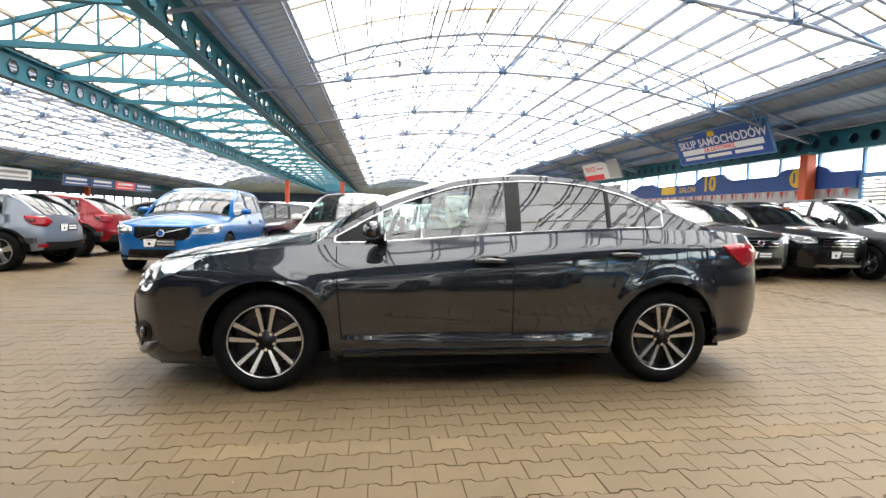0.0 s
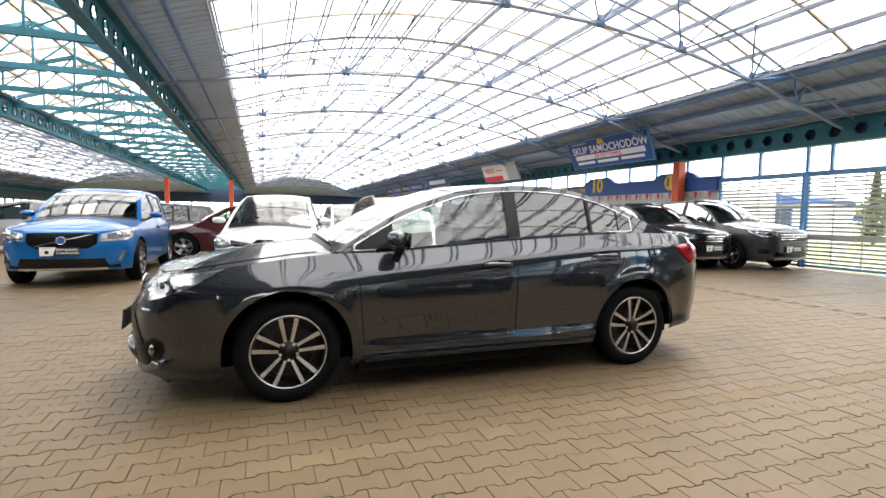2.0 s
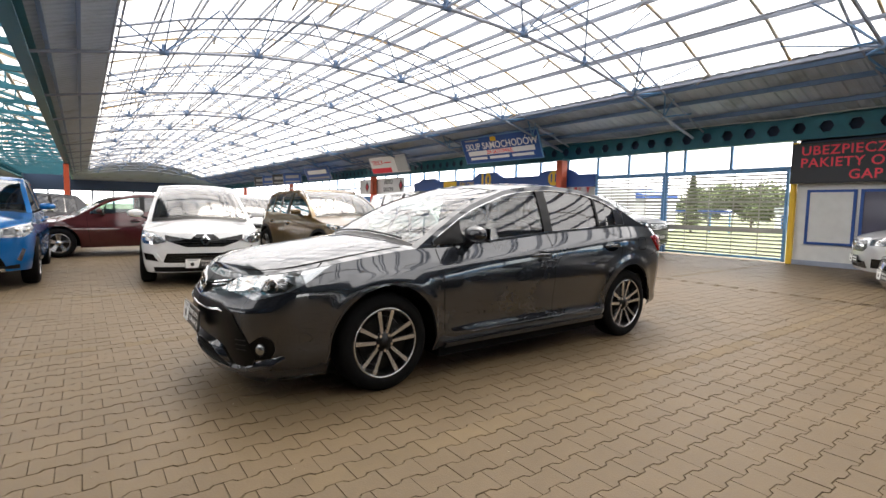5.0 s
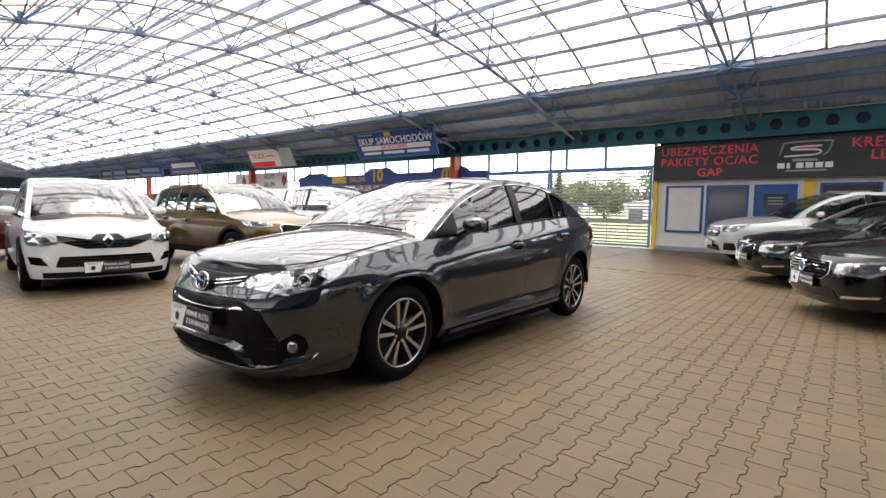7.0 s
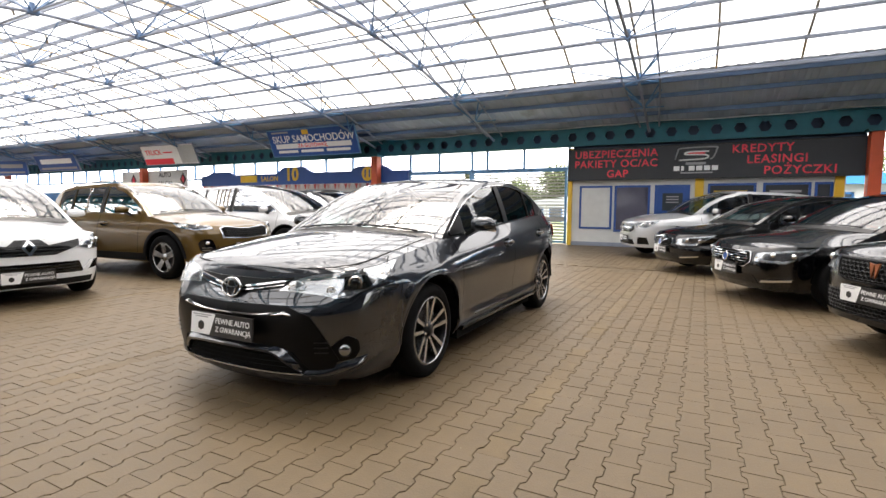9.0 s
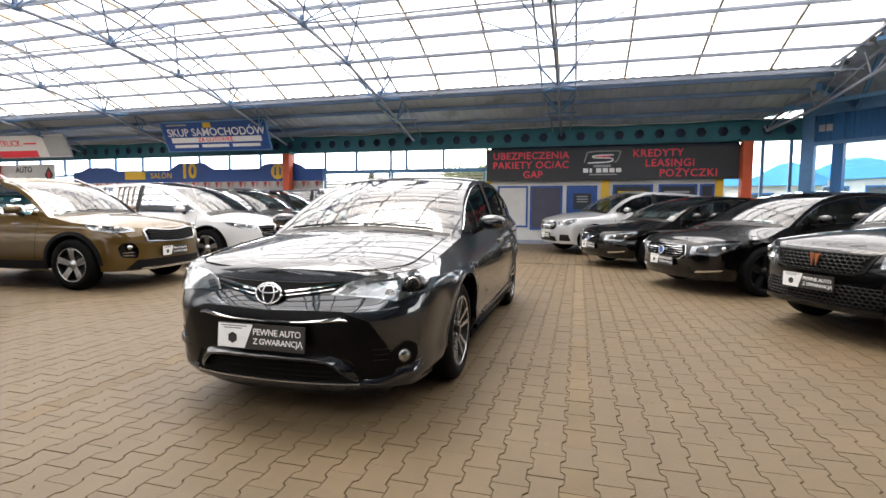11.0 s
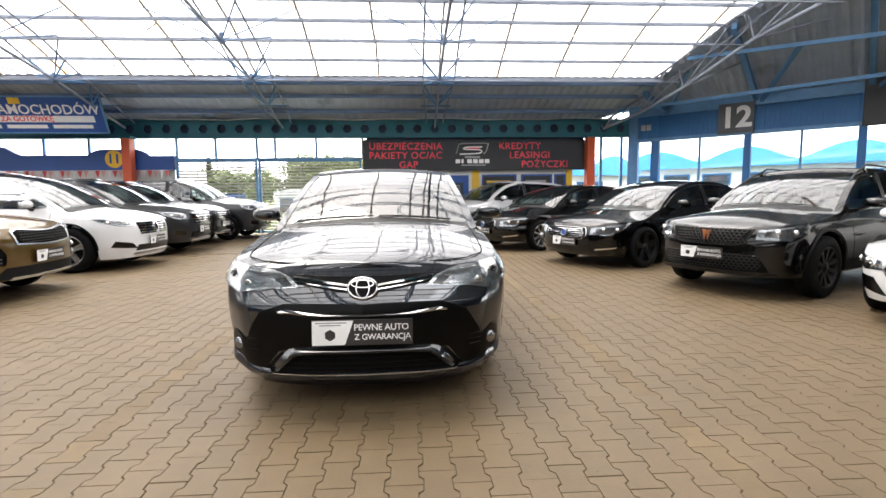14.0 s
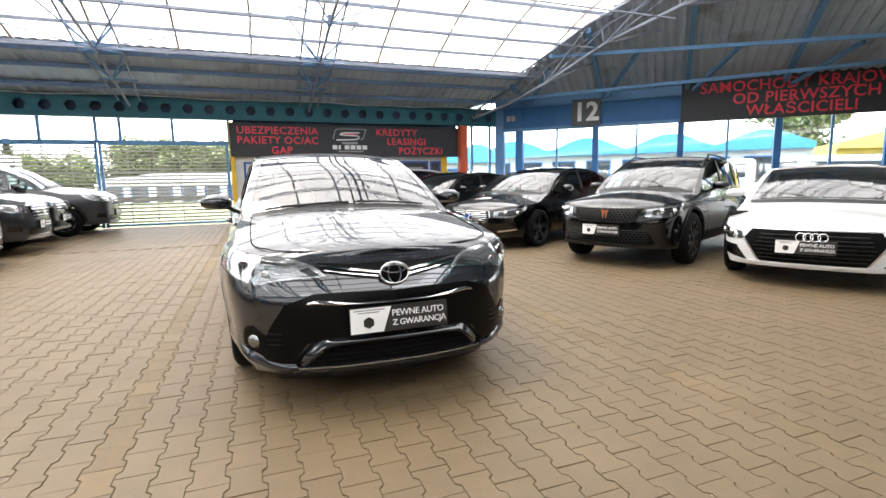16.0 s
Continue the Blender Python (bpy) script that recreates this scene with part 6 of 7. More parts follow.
# ---- the cars parked round it ----
def plan(kind, L, H, W, wb, R, fo, **more):
    """Profiles of a car from its length, height, half width, wheelbase, tyre radius and front overhang."""
    x1, x2 = -wb / 2, wb / 2
    xf = x1 - fo
    xr = xf + L
    c = dict(xf=xf, xr=xr, x1=x1, x2=x2, W=W, R=R, rr=R * 0.66, gap=0.06)
    hood, belt = {"suv": (0.54, 0.615), "mpv": (0.52, 0.60), "saloon": (0.515, 0.64)}[kind]
    if kind == "suv":
        a = x1 + 0.42
        c.update(A=[(a, belt * H), (a + 0.33, 0.77 * H), (a + 0.68, 0.88 * H), (a + 0.95, 0.92 * H)],
                 roof=[(a + 0.95, 0.92 * H), (0.15, 0.952 * H), (xr - 1.15, 0.93 * H), (xr - 0.62, 0.89 * H)],
                 C=[(xr - 0.62, 0.89 * H), (xr - 0.38, 0.79 * H), (xr - 0.16, 0.665 * H)])
    elif kind == "mpv":
        a = x1 + 0.12
        c.update(A=[(a, belt * H), (a + 0.45, 0.77 * H), (a + 0.9, 0.90 * H), (a + 1.3, 0.955 * H)],
                 roof=[(a + 1.3, 0.955 * H), (0.3, 0.975 * H), (xr - 1.0, 0.95 * H), (xr - 0.45, 0.92 * H)],
                 C=[(xr - 0.45, 0.92 * H), (xr - 0.25, 0.78 * H), (xr - 0.12, 0.64 * H)])
    else:
        a = x1 + 0.38
        c.update(A=[(a, belt * H), (a + 0.28, 0.77 * H), (a + 0.6, 0.885 * H), (a + 0.95, 0.945 * H)],
                 roof=[(a + 0.95, 0.945 * H), (0.25, 0.972 * H), (0.75, 0.96 * H), (x2 - 0.3, 0.92 * H)],
                 C=[(x2 - 0.3, 0.92 * H), (x2, 0.83 * H), (xr - 0.55, 0.735 * H)])
    aR = 0.74 if kind == "saloon" else 0.665 if kind == "suv" else 0.64
    c["zt"] = [(xf, (hood - 0.022) * H), (xf + 0.2, (hood - 0.002) * H), (x1, (hood + 0.03) * H), (a, belt * H), (a + 0.5, (belt + 0.008) * H), (x2, (aR - 0.012) * H), (xr - 0.14, aR * H), (xr, (aR - 0.02) * H)]
    c["zc"] = [(xf, (hood - 0.022) * H), (xf + 0.1, (hood - 0.016) * H), (xf + 0.2, (hood + 0.022) * H), (xf + 0.45, (hood + 0.068) * H), (xf + 0.75, (hood + 0.095) * H), (a + 0.3, (belt + 0.048) * H), (x2, (aR + 0.01) * H), (xr, (aR - 0.015) * H)]
    lift = 0.06 if kind == "suv" else 0.0
    c["lift"] = lift
    c["zb"] = [(xf, 0.21 + lift), (x1, 0.2 + lift), (0, 0.22 + lift), (x2, 0.24 + lift), (xr, 0.32 + lift)]
    b = belt * H
    c["sidep"] = [(0.18, 0.07), (0.3, 0.03), (0.45, 0.01), (0.65, 0.0), (b - 0.26, 0.004), (b - 0.2, 0.015), (b - 0.12, 0.035), (b - 0.04, 0.07), (b + 0.04, 0.1), (b + 0.15, 0.13)]
    h = hood * H
    c["front"] = [(0.15, 0.10), (0.22, 0.05), (0.3, 0.022), (0.45, 0.0), (h - 0.26, 0.0), (h - 0.17, 0.008), (h - 0.1, 0.026), (h - 0.055, 0.05), (h - 0.02, 0.09), (h + 0.02, 0.16), (h + 0.1, 0.3)]
    c["rear"] = [(0.2, 0.12), (0.4, 0.02), (0.55, 0.0), (0.8, 0.03), (1.0, 0.05), (1.2, 0.09)]
    bp = 0.27
    c["wins"] = [(a + 0.12, bp - 0.05), (bp + 0.05, x2 - 0.22), (x2 - 0.16, xr - (0.85 if kind == "saloon" else 0.66 if kind == "suv" else 0.52))]
    c["pillars"] = [(bp - 0.05, bp + 0.05), (x2 - 0.22, x2 - 0.16)]
    c["glass"] = [M_GLASS, M_PRIVACY, M_PRIVACY]
    c["gaps"] = [(a + 0.14, b - 0.02, a + 0.2, 0.3 + lift), (bp, b, bp + 0.01, 0.3 + lift), (x2 - 0.1, b + 0.02, x2 - 0.42, 0.4 + lift)]
    c["handles"] = [(bp - 0.16, b - 0.13), (x2 - 0.33, b - 0.11)]
    c["tumble"], c["curl"] = (0.24, 0.16) if kind != "saloon" else (0.32, 0.24)
    c["win_in"], c["bulge"], c["square"] = 0.06, (-0.12, -0.07), 0.1 if kind == "suv" else 0.0
    c["mirror_x"], c["crown"] = a + 0.42, 0.035
    c["hz"] = h
    c.update(more)
    return c


def lamps(c, e, sh, hl, drl=None, dark=False):
    p = lambda s, z, w=0.0: sh.p(s, min(z, sh.top(s) - 0.004), w)
    for sg in (1, -1):
        q = [(sg * a, b) for a, b in hl]
        cs, cz = np.mean([a for a, b in hl]), np.mean([b for a, b in hl])
        hm = part("headlamp", mapped(flat_patch(q, [], 0.07, 0.06), p, -0.01, 0.004), M_LAMP_DARK if dark else M_LAMP_IN, e, "clear headlamp")
        sm = [(sg * (cs + (a - cs) * 0.72), cz + (b - cz) * 0.62) for a, b in hl]
        part("lamp_bezel", mapped(flat_patch(sm, [], 0.1, 0.1), p, 0.003, 0.007), M_LAMP_IN if dark else M_LAMP_DARK, hm)
        for k in (-0.25, 0.3):
            bm = bmesh.new()
            bmesh.ops.create_uvsphere(bm, u_segments=14, v_segments=8, radius=0.032)
            o = part("projector", bm, M_CHROME, hm, smooth=True)
            o.location = p(sg * (cs + k * (max(a for a, b in hl) - cs)), cz, 0.0)
        part("lamp_lens", mapped(flat_patch(q, [], 0.07, 0.06), p, 0.004, 0.016), M_LENS, hm)


def slats(e, sh, s1, z0, z1, n, m, w=0.014, depth=0.016, taper=0.0):
    for i in range(n):
        z = z0 + (z1 - z0) * (i + 0.5) / n
        k = s1 - taper * abs(i - (n - 1) / 2)
        on(sh, e, "grille_slat", [(-k, z - w / 2), (k, z - w / 2), (k, z + w / 2), (-k, z + w / 2)], m, 0.002, depth, ds=0.12)


def honeycomb(e, sh, poly_in, z0, z1, s1, m):
    """Mesh of small hexagon outlines as one grille insert."""
    bm = bmesh.new()
    r, row = 0.027, 0
    z = z0
    while z < z1:
        s = -s1 + (0.5 if row % 2 else 0) * r * 1.9
        while s < s1:
            if poly_in(s, z):
                pts = [sh.p(s + r * math.cos(radians(60 * k + 30)), z + r * 0.72 * math.sin(radians(60 * k + 30)), 0.011) for k in range(6)]
                for k in range(6):
                    bar(bm, pts[k], pts[(k + 1) % 6], 0.004, n=4)
            s += r * 1.9
        z += r * 1.2
        row += 1
    ob = part("grille_mesh", bm, m, e, "fine honeycomb grille mesh")
    tagged(ob, kind="stuff")


def intake(e, sh, s0, s1, z0, z1, m=None, both=False):
    on(sh, e, "lower_intake", [(-s1 if not both else s0, z0), (s1, z0), (s1 - 0.06, z1), (-s1 + 0.06 if not both else s0 + 0.03, z1)], m or M_GLOSSBLACK, -0.004, 0.004, both=both, ds=0.1)


def rear_end(c, e, sh):
    """Tail lamps, plate recess and bumper for cars seen from behind."""
    end, H = sh.end, c["zo"](0.3)
    b = c["zbelt"](c["x2"])
    for sg in (1, -1):
        q = [(sg * (end - a), z) for a, z in ((0.95, b + 0.0), (0.5, b - 0.03), (0.4, b - 0.12), (0.55, b - 0.22), (0.85, b - 0.16))]
        t = part("tail_lamp", mapped(flat_patch(round_poly(q), [], 0.08, 0.06), sh.p, -0.004, 0.016), M_TAIL, e, "red tail lamp", True)
        q = [(sg * (end - a), z) for a, z in ((0.72, 0.42), (0.55, 0.42), (0.55, 0.48), (0.72, 0.48))]
        part("reflector", mapped(flat_patch(q, [], 0.08, 0.06), sh.p, -0.004, 0.01), M_TAIL, e)
    for sg in (1, -1):
        q = [(sg * (end - a), z) for a, z in ((0.0, 0.36), (0.62, 0.36), (0.58, 0.52), (0.0, 0.50))]
        part("bumper_insert", mapped(flat_patch(q, [], 0.08, 0.06), sh.p, -0.004, 0.006), M_CLAD, e)
    plate(e, sh.p(end, 0.78).x + 0.02, 0, 0.78, text=False, back=True)


def stand(e, c, x, y, deg):
    r = pose(0, 0, 0, 0, 0, deg)
    off = r @ Vector((c["x1"], 0, 0))
    e.matrix_world = Matrix.Translation((x - off.x, y - off.y, 0)) @ r


GROUP = "cars parked in rows"
N, S = 90, 270            # nose towards -y, nose towards +y

# blue estate-type off-roader
c = plan("suv", 4.64, 1.70, 0.945, 2.77, 0.36, 0.86, label="bright blue sport utility car with silver grille bars", paint=paint("bright_blue", (0.002, 0.115, 0.36), 0.35, 0.35, 1.5), wheel="silver_ten", group=GROUP)
e, sh = car(c)
h = c["hz"]
on(sh, e, "grille", [(-0.34, h - 0.30), (0.34, h - 0.30), (0.46, h - 0.23), (0.48, h - 0.06), (-0.48, h - 0.06), (-0.46, h - 0.23)], M_CAVITY_SHADE, -0.004, 0.006)
slats(e, sh, 0.42, h - 0.29, h - 0.07, 6, M_RIM_DARK, taper=0.01)
b_ = on(sh, e, "grille_sash", [(-0.4, h - 0.08), (0.34, h - 0.27), (0.38, h - 0.27), (-0.36, h - 0.08)], M_RIM_SILVER, 0.004, 0.02)
bm = bmesh.new()
bmesh.ops.create_cone(bm, segments=24, radius1=0.05, radius2=0.05, depth=0.01, cap_ends=True)
part("badge", bm, M_BLUE_FASCIA, e).matrix_local = facing(sh.p(0, h - 0.175, 0.024), (-1, 0, 0.1))
ring_badge(e, sh.p(0, h - 0.175, 0.026), (-1, 0, 0.1), 0.06, 0.06)
on(sh, e, "lower_cladding", [(-0.8, 0.30), (0.8, 0.30), (0.78, 0.36), (0.62, 0.345), (-0.62, 0.345), (-0.78, 0.36)], M_CLAD, -0.004, 0.008)
lamps(c, e, sh, [(0.5, h - 0.19), (0.52, h - 0.07), (0.8, h - 0.02), (1.1, h + 0.01), (1.2, h + 0.02), (1.05, h - 0.12), (0.85, h - 0.18)])
intake(e, sh, 0, 0.62, 0.34, 0.46)
on(sh, e, "skid_plate", [(-0.62, 0.27), (0.62, 0.27), (0.6, 0.31), (-0.6, 0.31)], M_RIM_SILVER, -0.004, 0.016)
on(sh, e, "fog_blade", [(0.74, 0.42), (0.80, 0.40), (0.87, 0.56), (0.82, 0.58)], M_RIM_SILVER, -0.004, 0.012, both=True)
plate(e, sh.p(0, 0.55).x - 0.025, 0.02, 0.575)
stand(e, c, -4.43, 6.0, N)

# white compact people carrier
WHITE = paint("white_paint", (0.72, 0.73, 0.74), 0.0, 0.35)
c = plan("mpv", 4.4, 1.60, 0.90, 2.73, 0.345, 0.86, label="white compact people carrier with black grille wings", paint=WHITE, wheel="silver_ten", group=GROUP)
e, sh = car(c)
h = c["hz"]
on(sh, e, "grille", [(-0.56, h - 0.06), (-0.2, h - 0.12), (-0.12, h - 0.05), (0.12, h - 0.05), (0.2, h - 0.12), (0.56, h - 0.06), (0.54, h - 0.14), (0.25, h - 0.24), (-0.25, h - 0.24), (-0.54, h - 0.14)], M_GLOSSBLACK, -0.004, 0.006)
slats(e, sh, 0.40, h - 0.23, h - 0.11, 3, M_TRIM, taper=0.08)
for k, m_ in ((0.10, M_CHROME), (0.055, M_GLOSSBLACK)):
    on(sh, e, "badge", [(0, h - 0.14 - k), (k * 0.75, h - 0.14), (0, h - 0.14 + k), (-k * 0.75, h - 0.14)], m_, 0.004, 0.03 if m_ is M_CHROME else 0.032)
lamps(c, e, sh, [(0.52, h - 0.16), (0.60, h - 0.08), (0.8, h - 0.03), (1.05, h + 0.01), (1.16, h + 0.02), (1.08, h - 0.08), (0.9, h - 0.19), (0.7, h - 0.2)])
intake(e, sh, 0, 0.58, 0.36, 0.5)
slats(e, sh, 0.5, 0.37, 0.48, 3, M_TRIM)
on(sh, e, "fog_recess", [(0.64, 0.38), (0.9, 0.40), (0.95, 0.50), (0.70, 0.49)], M_GLOSSBLACK, -0.004, 0.005, both=True)
on(sh, e, "fog_blade", [(0.56, 0.36), (0.62, 0.36), (0.72, 0.5), (0.66, 0.5)], WHITE, -0.004, 0.02, both=True)
on(sh, e, "front_lip", [(-0.7, 0.30), (0.7, 0.30), (0.68, 0.335), (-0.68, 0.335)], WHITE, -0.004, 0.014)
on(sh, e, "front_skirt", [(-0.75, 0.22), (0.75, 0.22), (0.74, 0.295), (-0.74, 0.295)], M_CLAD, -0.004, 0.005)
plate(e, sh.p(0, 0.38).x - 0.03, 0.02, 0.35)
stand(e, c, -1.36, 5.3, N - 7)

# bronze sport utility car
BRONZE = paint("bronze_metallic", (0.105, 0.061, 0.012), 0.5, 0.35, 1.65)
c = plan("suv", 4.48, 1.65, 0.93, 2.67, 0.36, 0.90, label="bronze metallic sport utility car with black cladding", paint=BRONZE, wheel="silver_five", clad=0.05, group=GROUP)
e, sh = car(c)
h = c["hz"]
gp = [(-0.46, h - 0.20), (-0.50, h - 0.07), (-0.42, h - 0.04), (-0.1, h - 0.07), (0.1, h - 0.07), (0.42, h - 0.04), (0.50, h - 0.07), (0.46, h - 0.20), (0.1, h - 0.22), (-0.1, h - 0.22)]
on(sh, e, "grille", gp, M_CAVITY_SHADE, -0.004, 0.006)
honeycomb(e, sh, lambda s, z: abs(s) < 0.43 and h - 0.19 < z < h - 0.08, h - 0.18, h - 0.08, 0.44, M_TRIM)
cen = (0, h - 0.13)
on(sh, e, "grille_frame", [(a * 1.05, cen[1] + (b - cen[1]) * 1.2) for a, b in gp], M_RIM_SILVER, -0.004, 0.016, holes=[gp])
lamps(c, e, sh, [(0.62, h - 0.07), (0.66, h + 0.0), (0.85, h + 0.0), (1.15, h + 0.025), (1.35, h + 0.03), (1.2, h - 0.05), (0.9, h - 0.09)])
on(sh, e, "fog_recess", [(0.62, 0.44), (0.82, 0.46), (0.86, 0.60), (0.80, 0.66), (0.66, 0.66), (0.60, 0.56)], M_GLOSSBLACK, -0.004, 0.006, both=True, rounded=True)
for z in (0.48, 0.52):
    on(sh, e, "fog_blade", [(0.66, z), (0.80, z), (0.80, z + 0.012), (0.66, z + 0.012)], M_RIM_SILVER, 0.002, 0.014, both=True)
for sg in (1, -1):
    bm = bmesh.new()
    bmesh.ops.create_uvsphere(bm, u_segments=14, v_segments=8, radius=0.035)
    part("fog_lamp", bm, M_CHROME, e, smooth=True).location = sh.p(sg * 0.72, 0.6, 0.0)
on(sh, e, "lower_cladding", [(-0.78, 0.28), (0.78, 0.28), (0.62, 0.42), (-0.62, 0.42)], M_CLAD, -0.004, 0.008)
on(sh, e, "skid_plate", [(-0.6, 0.27), (0.6, 0.27), (0.56, 0.305), (-0.56, 0.305)], M_RIM_SILVER, 0.0, 0.03)
for x0, x1_ in ((-0.45, 1.35),):
    for sg in (1, -1):
        xr_ = [x0 + (x1_ - x0) * i / 12 for i in range(13)]
        rail = [(x, sg * (c["ys"](x, c["zo"](x)) - 0.05), c["zo"](x) + 0.05 - 0.04 * abs(i - 6) ** 3 / 216) for i, x in enumerate(xr_)]
        part("roof_rail", sweep(bmesh.new(), rail, 0.013, 6), M_RIM_SILVER, e)
plate(e, sh.p(0, 0.5).x - 0.03, 0.02, 0.52)
stand(e, c, 1.50, 5.2, N + 4)

# large white crossover
PEARL = paint("pearl_white", (0.70, 0.71, 0.72), 0.05, 0.32)
c = plan("mpv", 4.86, 1.68, 0.945, 2.88, 0.37, 0.93, label="pearl white large crossover with dark roof and chrome grille", paint=PEARL, wheel="silver_five", clad=0.02, group=GROUP, roof_m=M_GLOSSBLACK)
e, sh = car(c)
h = c["hz"]
on(sh, e, "grille", [(-0.5, h - 0.08), (0.5, h - 0.08), (0.42, h - 0.28), (-0.42, h - 0.28)], M_GLOSSBLACK, -0.004, 0.006)
slats(e, sh, 0.46, h - 0.27, h - 0.09, 4, M_CHROME, 0.012)
for k, m_ in ((0.12, M_CHROME), (0.07, M_GLOSSBLACK)):
    on(sh, e, "badge", [(0, h - 0.17 - k), (k * 0.75, h - 0.17), (0, h - 0.17 + k), (-k * 0.75, h - 0.17)], m_, 0.006, 0.03 if m_ is M_CHROME else 0.032)
lamps(c, e, sh, [(0.55, h - 0.14), (0.56, h - 0.06), (0.8, h - 0.03), (1.25, h + 0.02), (1.1, h - 0.06), (0.8, h - 0.13)])
on(sh, e, "fog_recess", [(0.5, 0.36), (0.95, 0.40), (0.88, 0.50), (0.62, 0.46)], M_GLOSSBLACK, -0.004, 0.005, both=True)
intake(e, sh, 0, 0.55, 0.32, 0.42)
on(sh, e, "skid_plate", [(-0.6, 0.26), (0.6, 0.26), (0.56, 0.295), (-0.56, 0.295)], M_RIM_SILVER, 0.0, 0.02)
plate(e, sh.p(0, 0.5).x - 0.025, 0, 0.48)
stand(e, c, 4.25, 5.25, N)


def dark_suv(label, col, x, y, deg, L=4.6, H=1.68, chrome=True, clad=0.05, wheel="silver_five", front=True):
    c = plan("suv", L, H, 0.93, 2.69, 0.36, 0.93, label=label, paint=paint("suv_paint", col, 0.5, 0.35, 1.5), wheel=wheel, clad=clad, group=GROUP)
    e, sh = car(c)
    h = c["hz"]
    if front:
        on(sh, e, "grille", [(-0.45, h - 0.06), (0.45, h - 0.06), (0.38, h - 0.25), (-0.38, h - 0.25)], M_GLOSSBLACK, -0.004, 0.006)
        slats(e, sh, 0.40, h - 0.24, h - 0.07, 3, M_CHROME if chrome else M_TRIM, 0.014)
        ring_badge(e, sh.p(0, h - 0.15, 0.026), (-1, 0, 0.1), 0.06, 0.05)
        lamps(c, e, sh, [(0.5, h - 0.15), (0.52, h - 0.05), (0.8, h - 0.01), (1.2, h + 0.02), (1.1, h - 0.06), (0.8, h - 0.16)])
        intake(e, sh, 0, 0.55, 0.36, 0.48)
        on(sh, e, "skid_plate", [(-0.55, 0.28), (0.55, 0.28), (0.5, 0.33), (-0.5, 0.33)], M_RIM_SILVER, -0.004, 0.014)
        on(sh, e, "fog_recess", [(0.66, 0.42), (0.9, 0.44), (0.88, 0.54), (0.68, 0.52)], M_GLOSSBLACK, -0.004, 0.005, both=True)
        plate(e, sh.p(0, 0.53).x - 0.02, 0, 0.53, text=False)
    else:
        rear_end(c, e, sh)
    stand(e, c, x, y, deg)
    return e


dark_suv("dark grey sport utility car with silver skid plate", (0.016, 0.018, 0.021), 6.45, 5.3, N)
dark_suv("black sport utility car with silver wheels", (0.006, 0.0065, 0.007), 8.45, 5.55, N, 4.57, 1.68, True, 0.04)
dark_suv("grey pickup-like off-roader with dark grille", (0.03, 0.032, 0.036), 10.25, 4.95, N, 4.7, 1.80, True, 0.06, "silver_five")

# south row, turned towards the aisle
ROW = S + 26
SILVER = paint("silver_metallic", (0.60, 0.61, 0.62), 0.5, 0.3)
c = plan("suv", 4.66, 1.64, 0.945, 2.87, 0.36, 0.86, label="silver coupe-like sport utility car", paint=SILVER, wheel="silver_five", group=GROUP)
e, sh = car(c)
h = c["hz"]
on(sh, e, "grille", [(-0.42, h - 0.07), (0.42, h - 0.07), (0.5, h - 0.2), (0.36, h - 0.28), (-0.36, h - 0.28), (-0.5, h - 0.2)], M_GLOSSBLACK, -0.004, 0.006, rounded=True)
slats(e, sh, 0.40, h - 0.19, h - 0.15, 1, M_CHROME, 0.03)
ring_badge(e, sh.p(0, h - 0.17, 0.03), (-1, 0, 0.1), 0.09, 0.09)
lamps(c, e, sh, [(0.55, h - 0.16), (0.56, h - 0.06), (0.8, h - 0.02), (1.15, h + 0.02), (1.05, h - 0.07), (0.85, h - 0.16)])
intake(e, sh, 0, 0.5, 0.32, 0.44)
intake(e, sh, 0.6, 0.92, 0.34, 0.5, both=True)
plate(e, sh.p(0, 0.44).x - 0.025, 0, 0.46, text=False)
stand(e, c, 8.9, -1.6, ROW)

BLACK = paint("black_paint", (0.0010, 0.0011, 0.0015), 0.0, 0.25, 1.47)


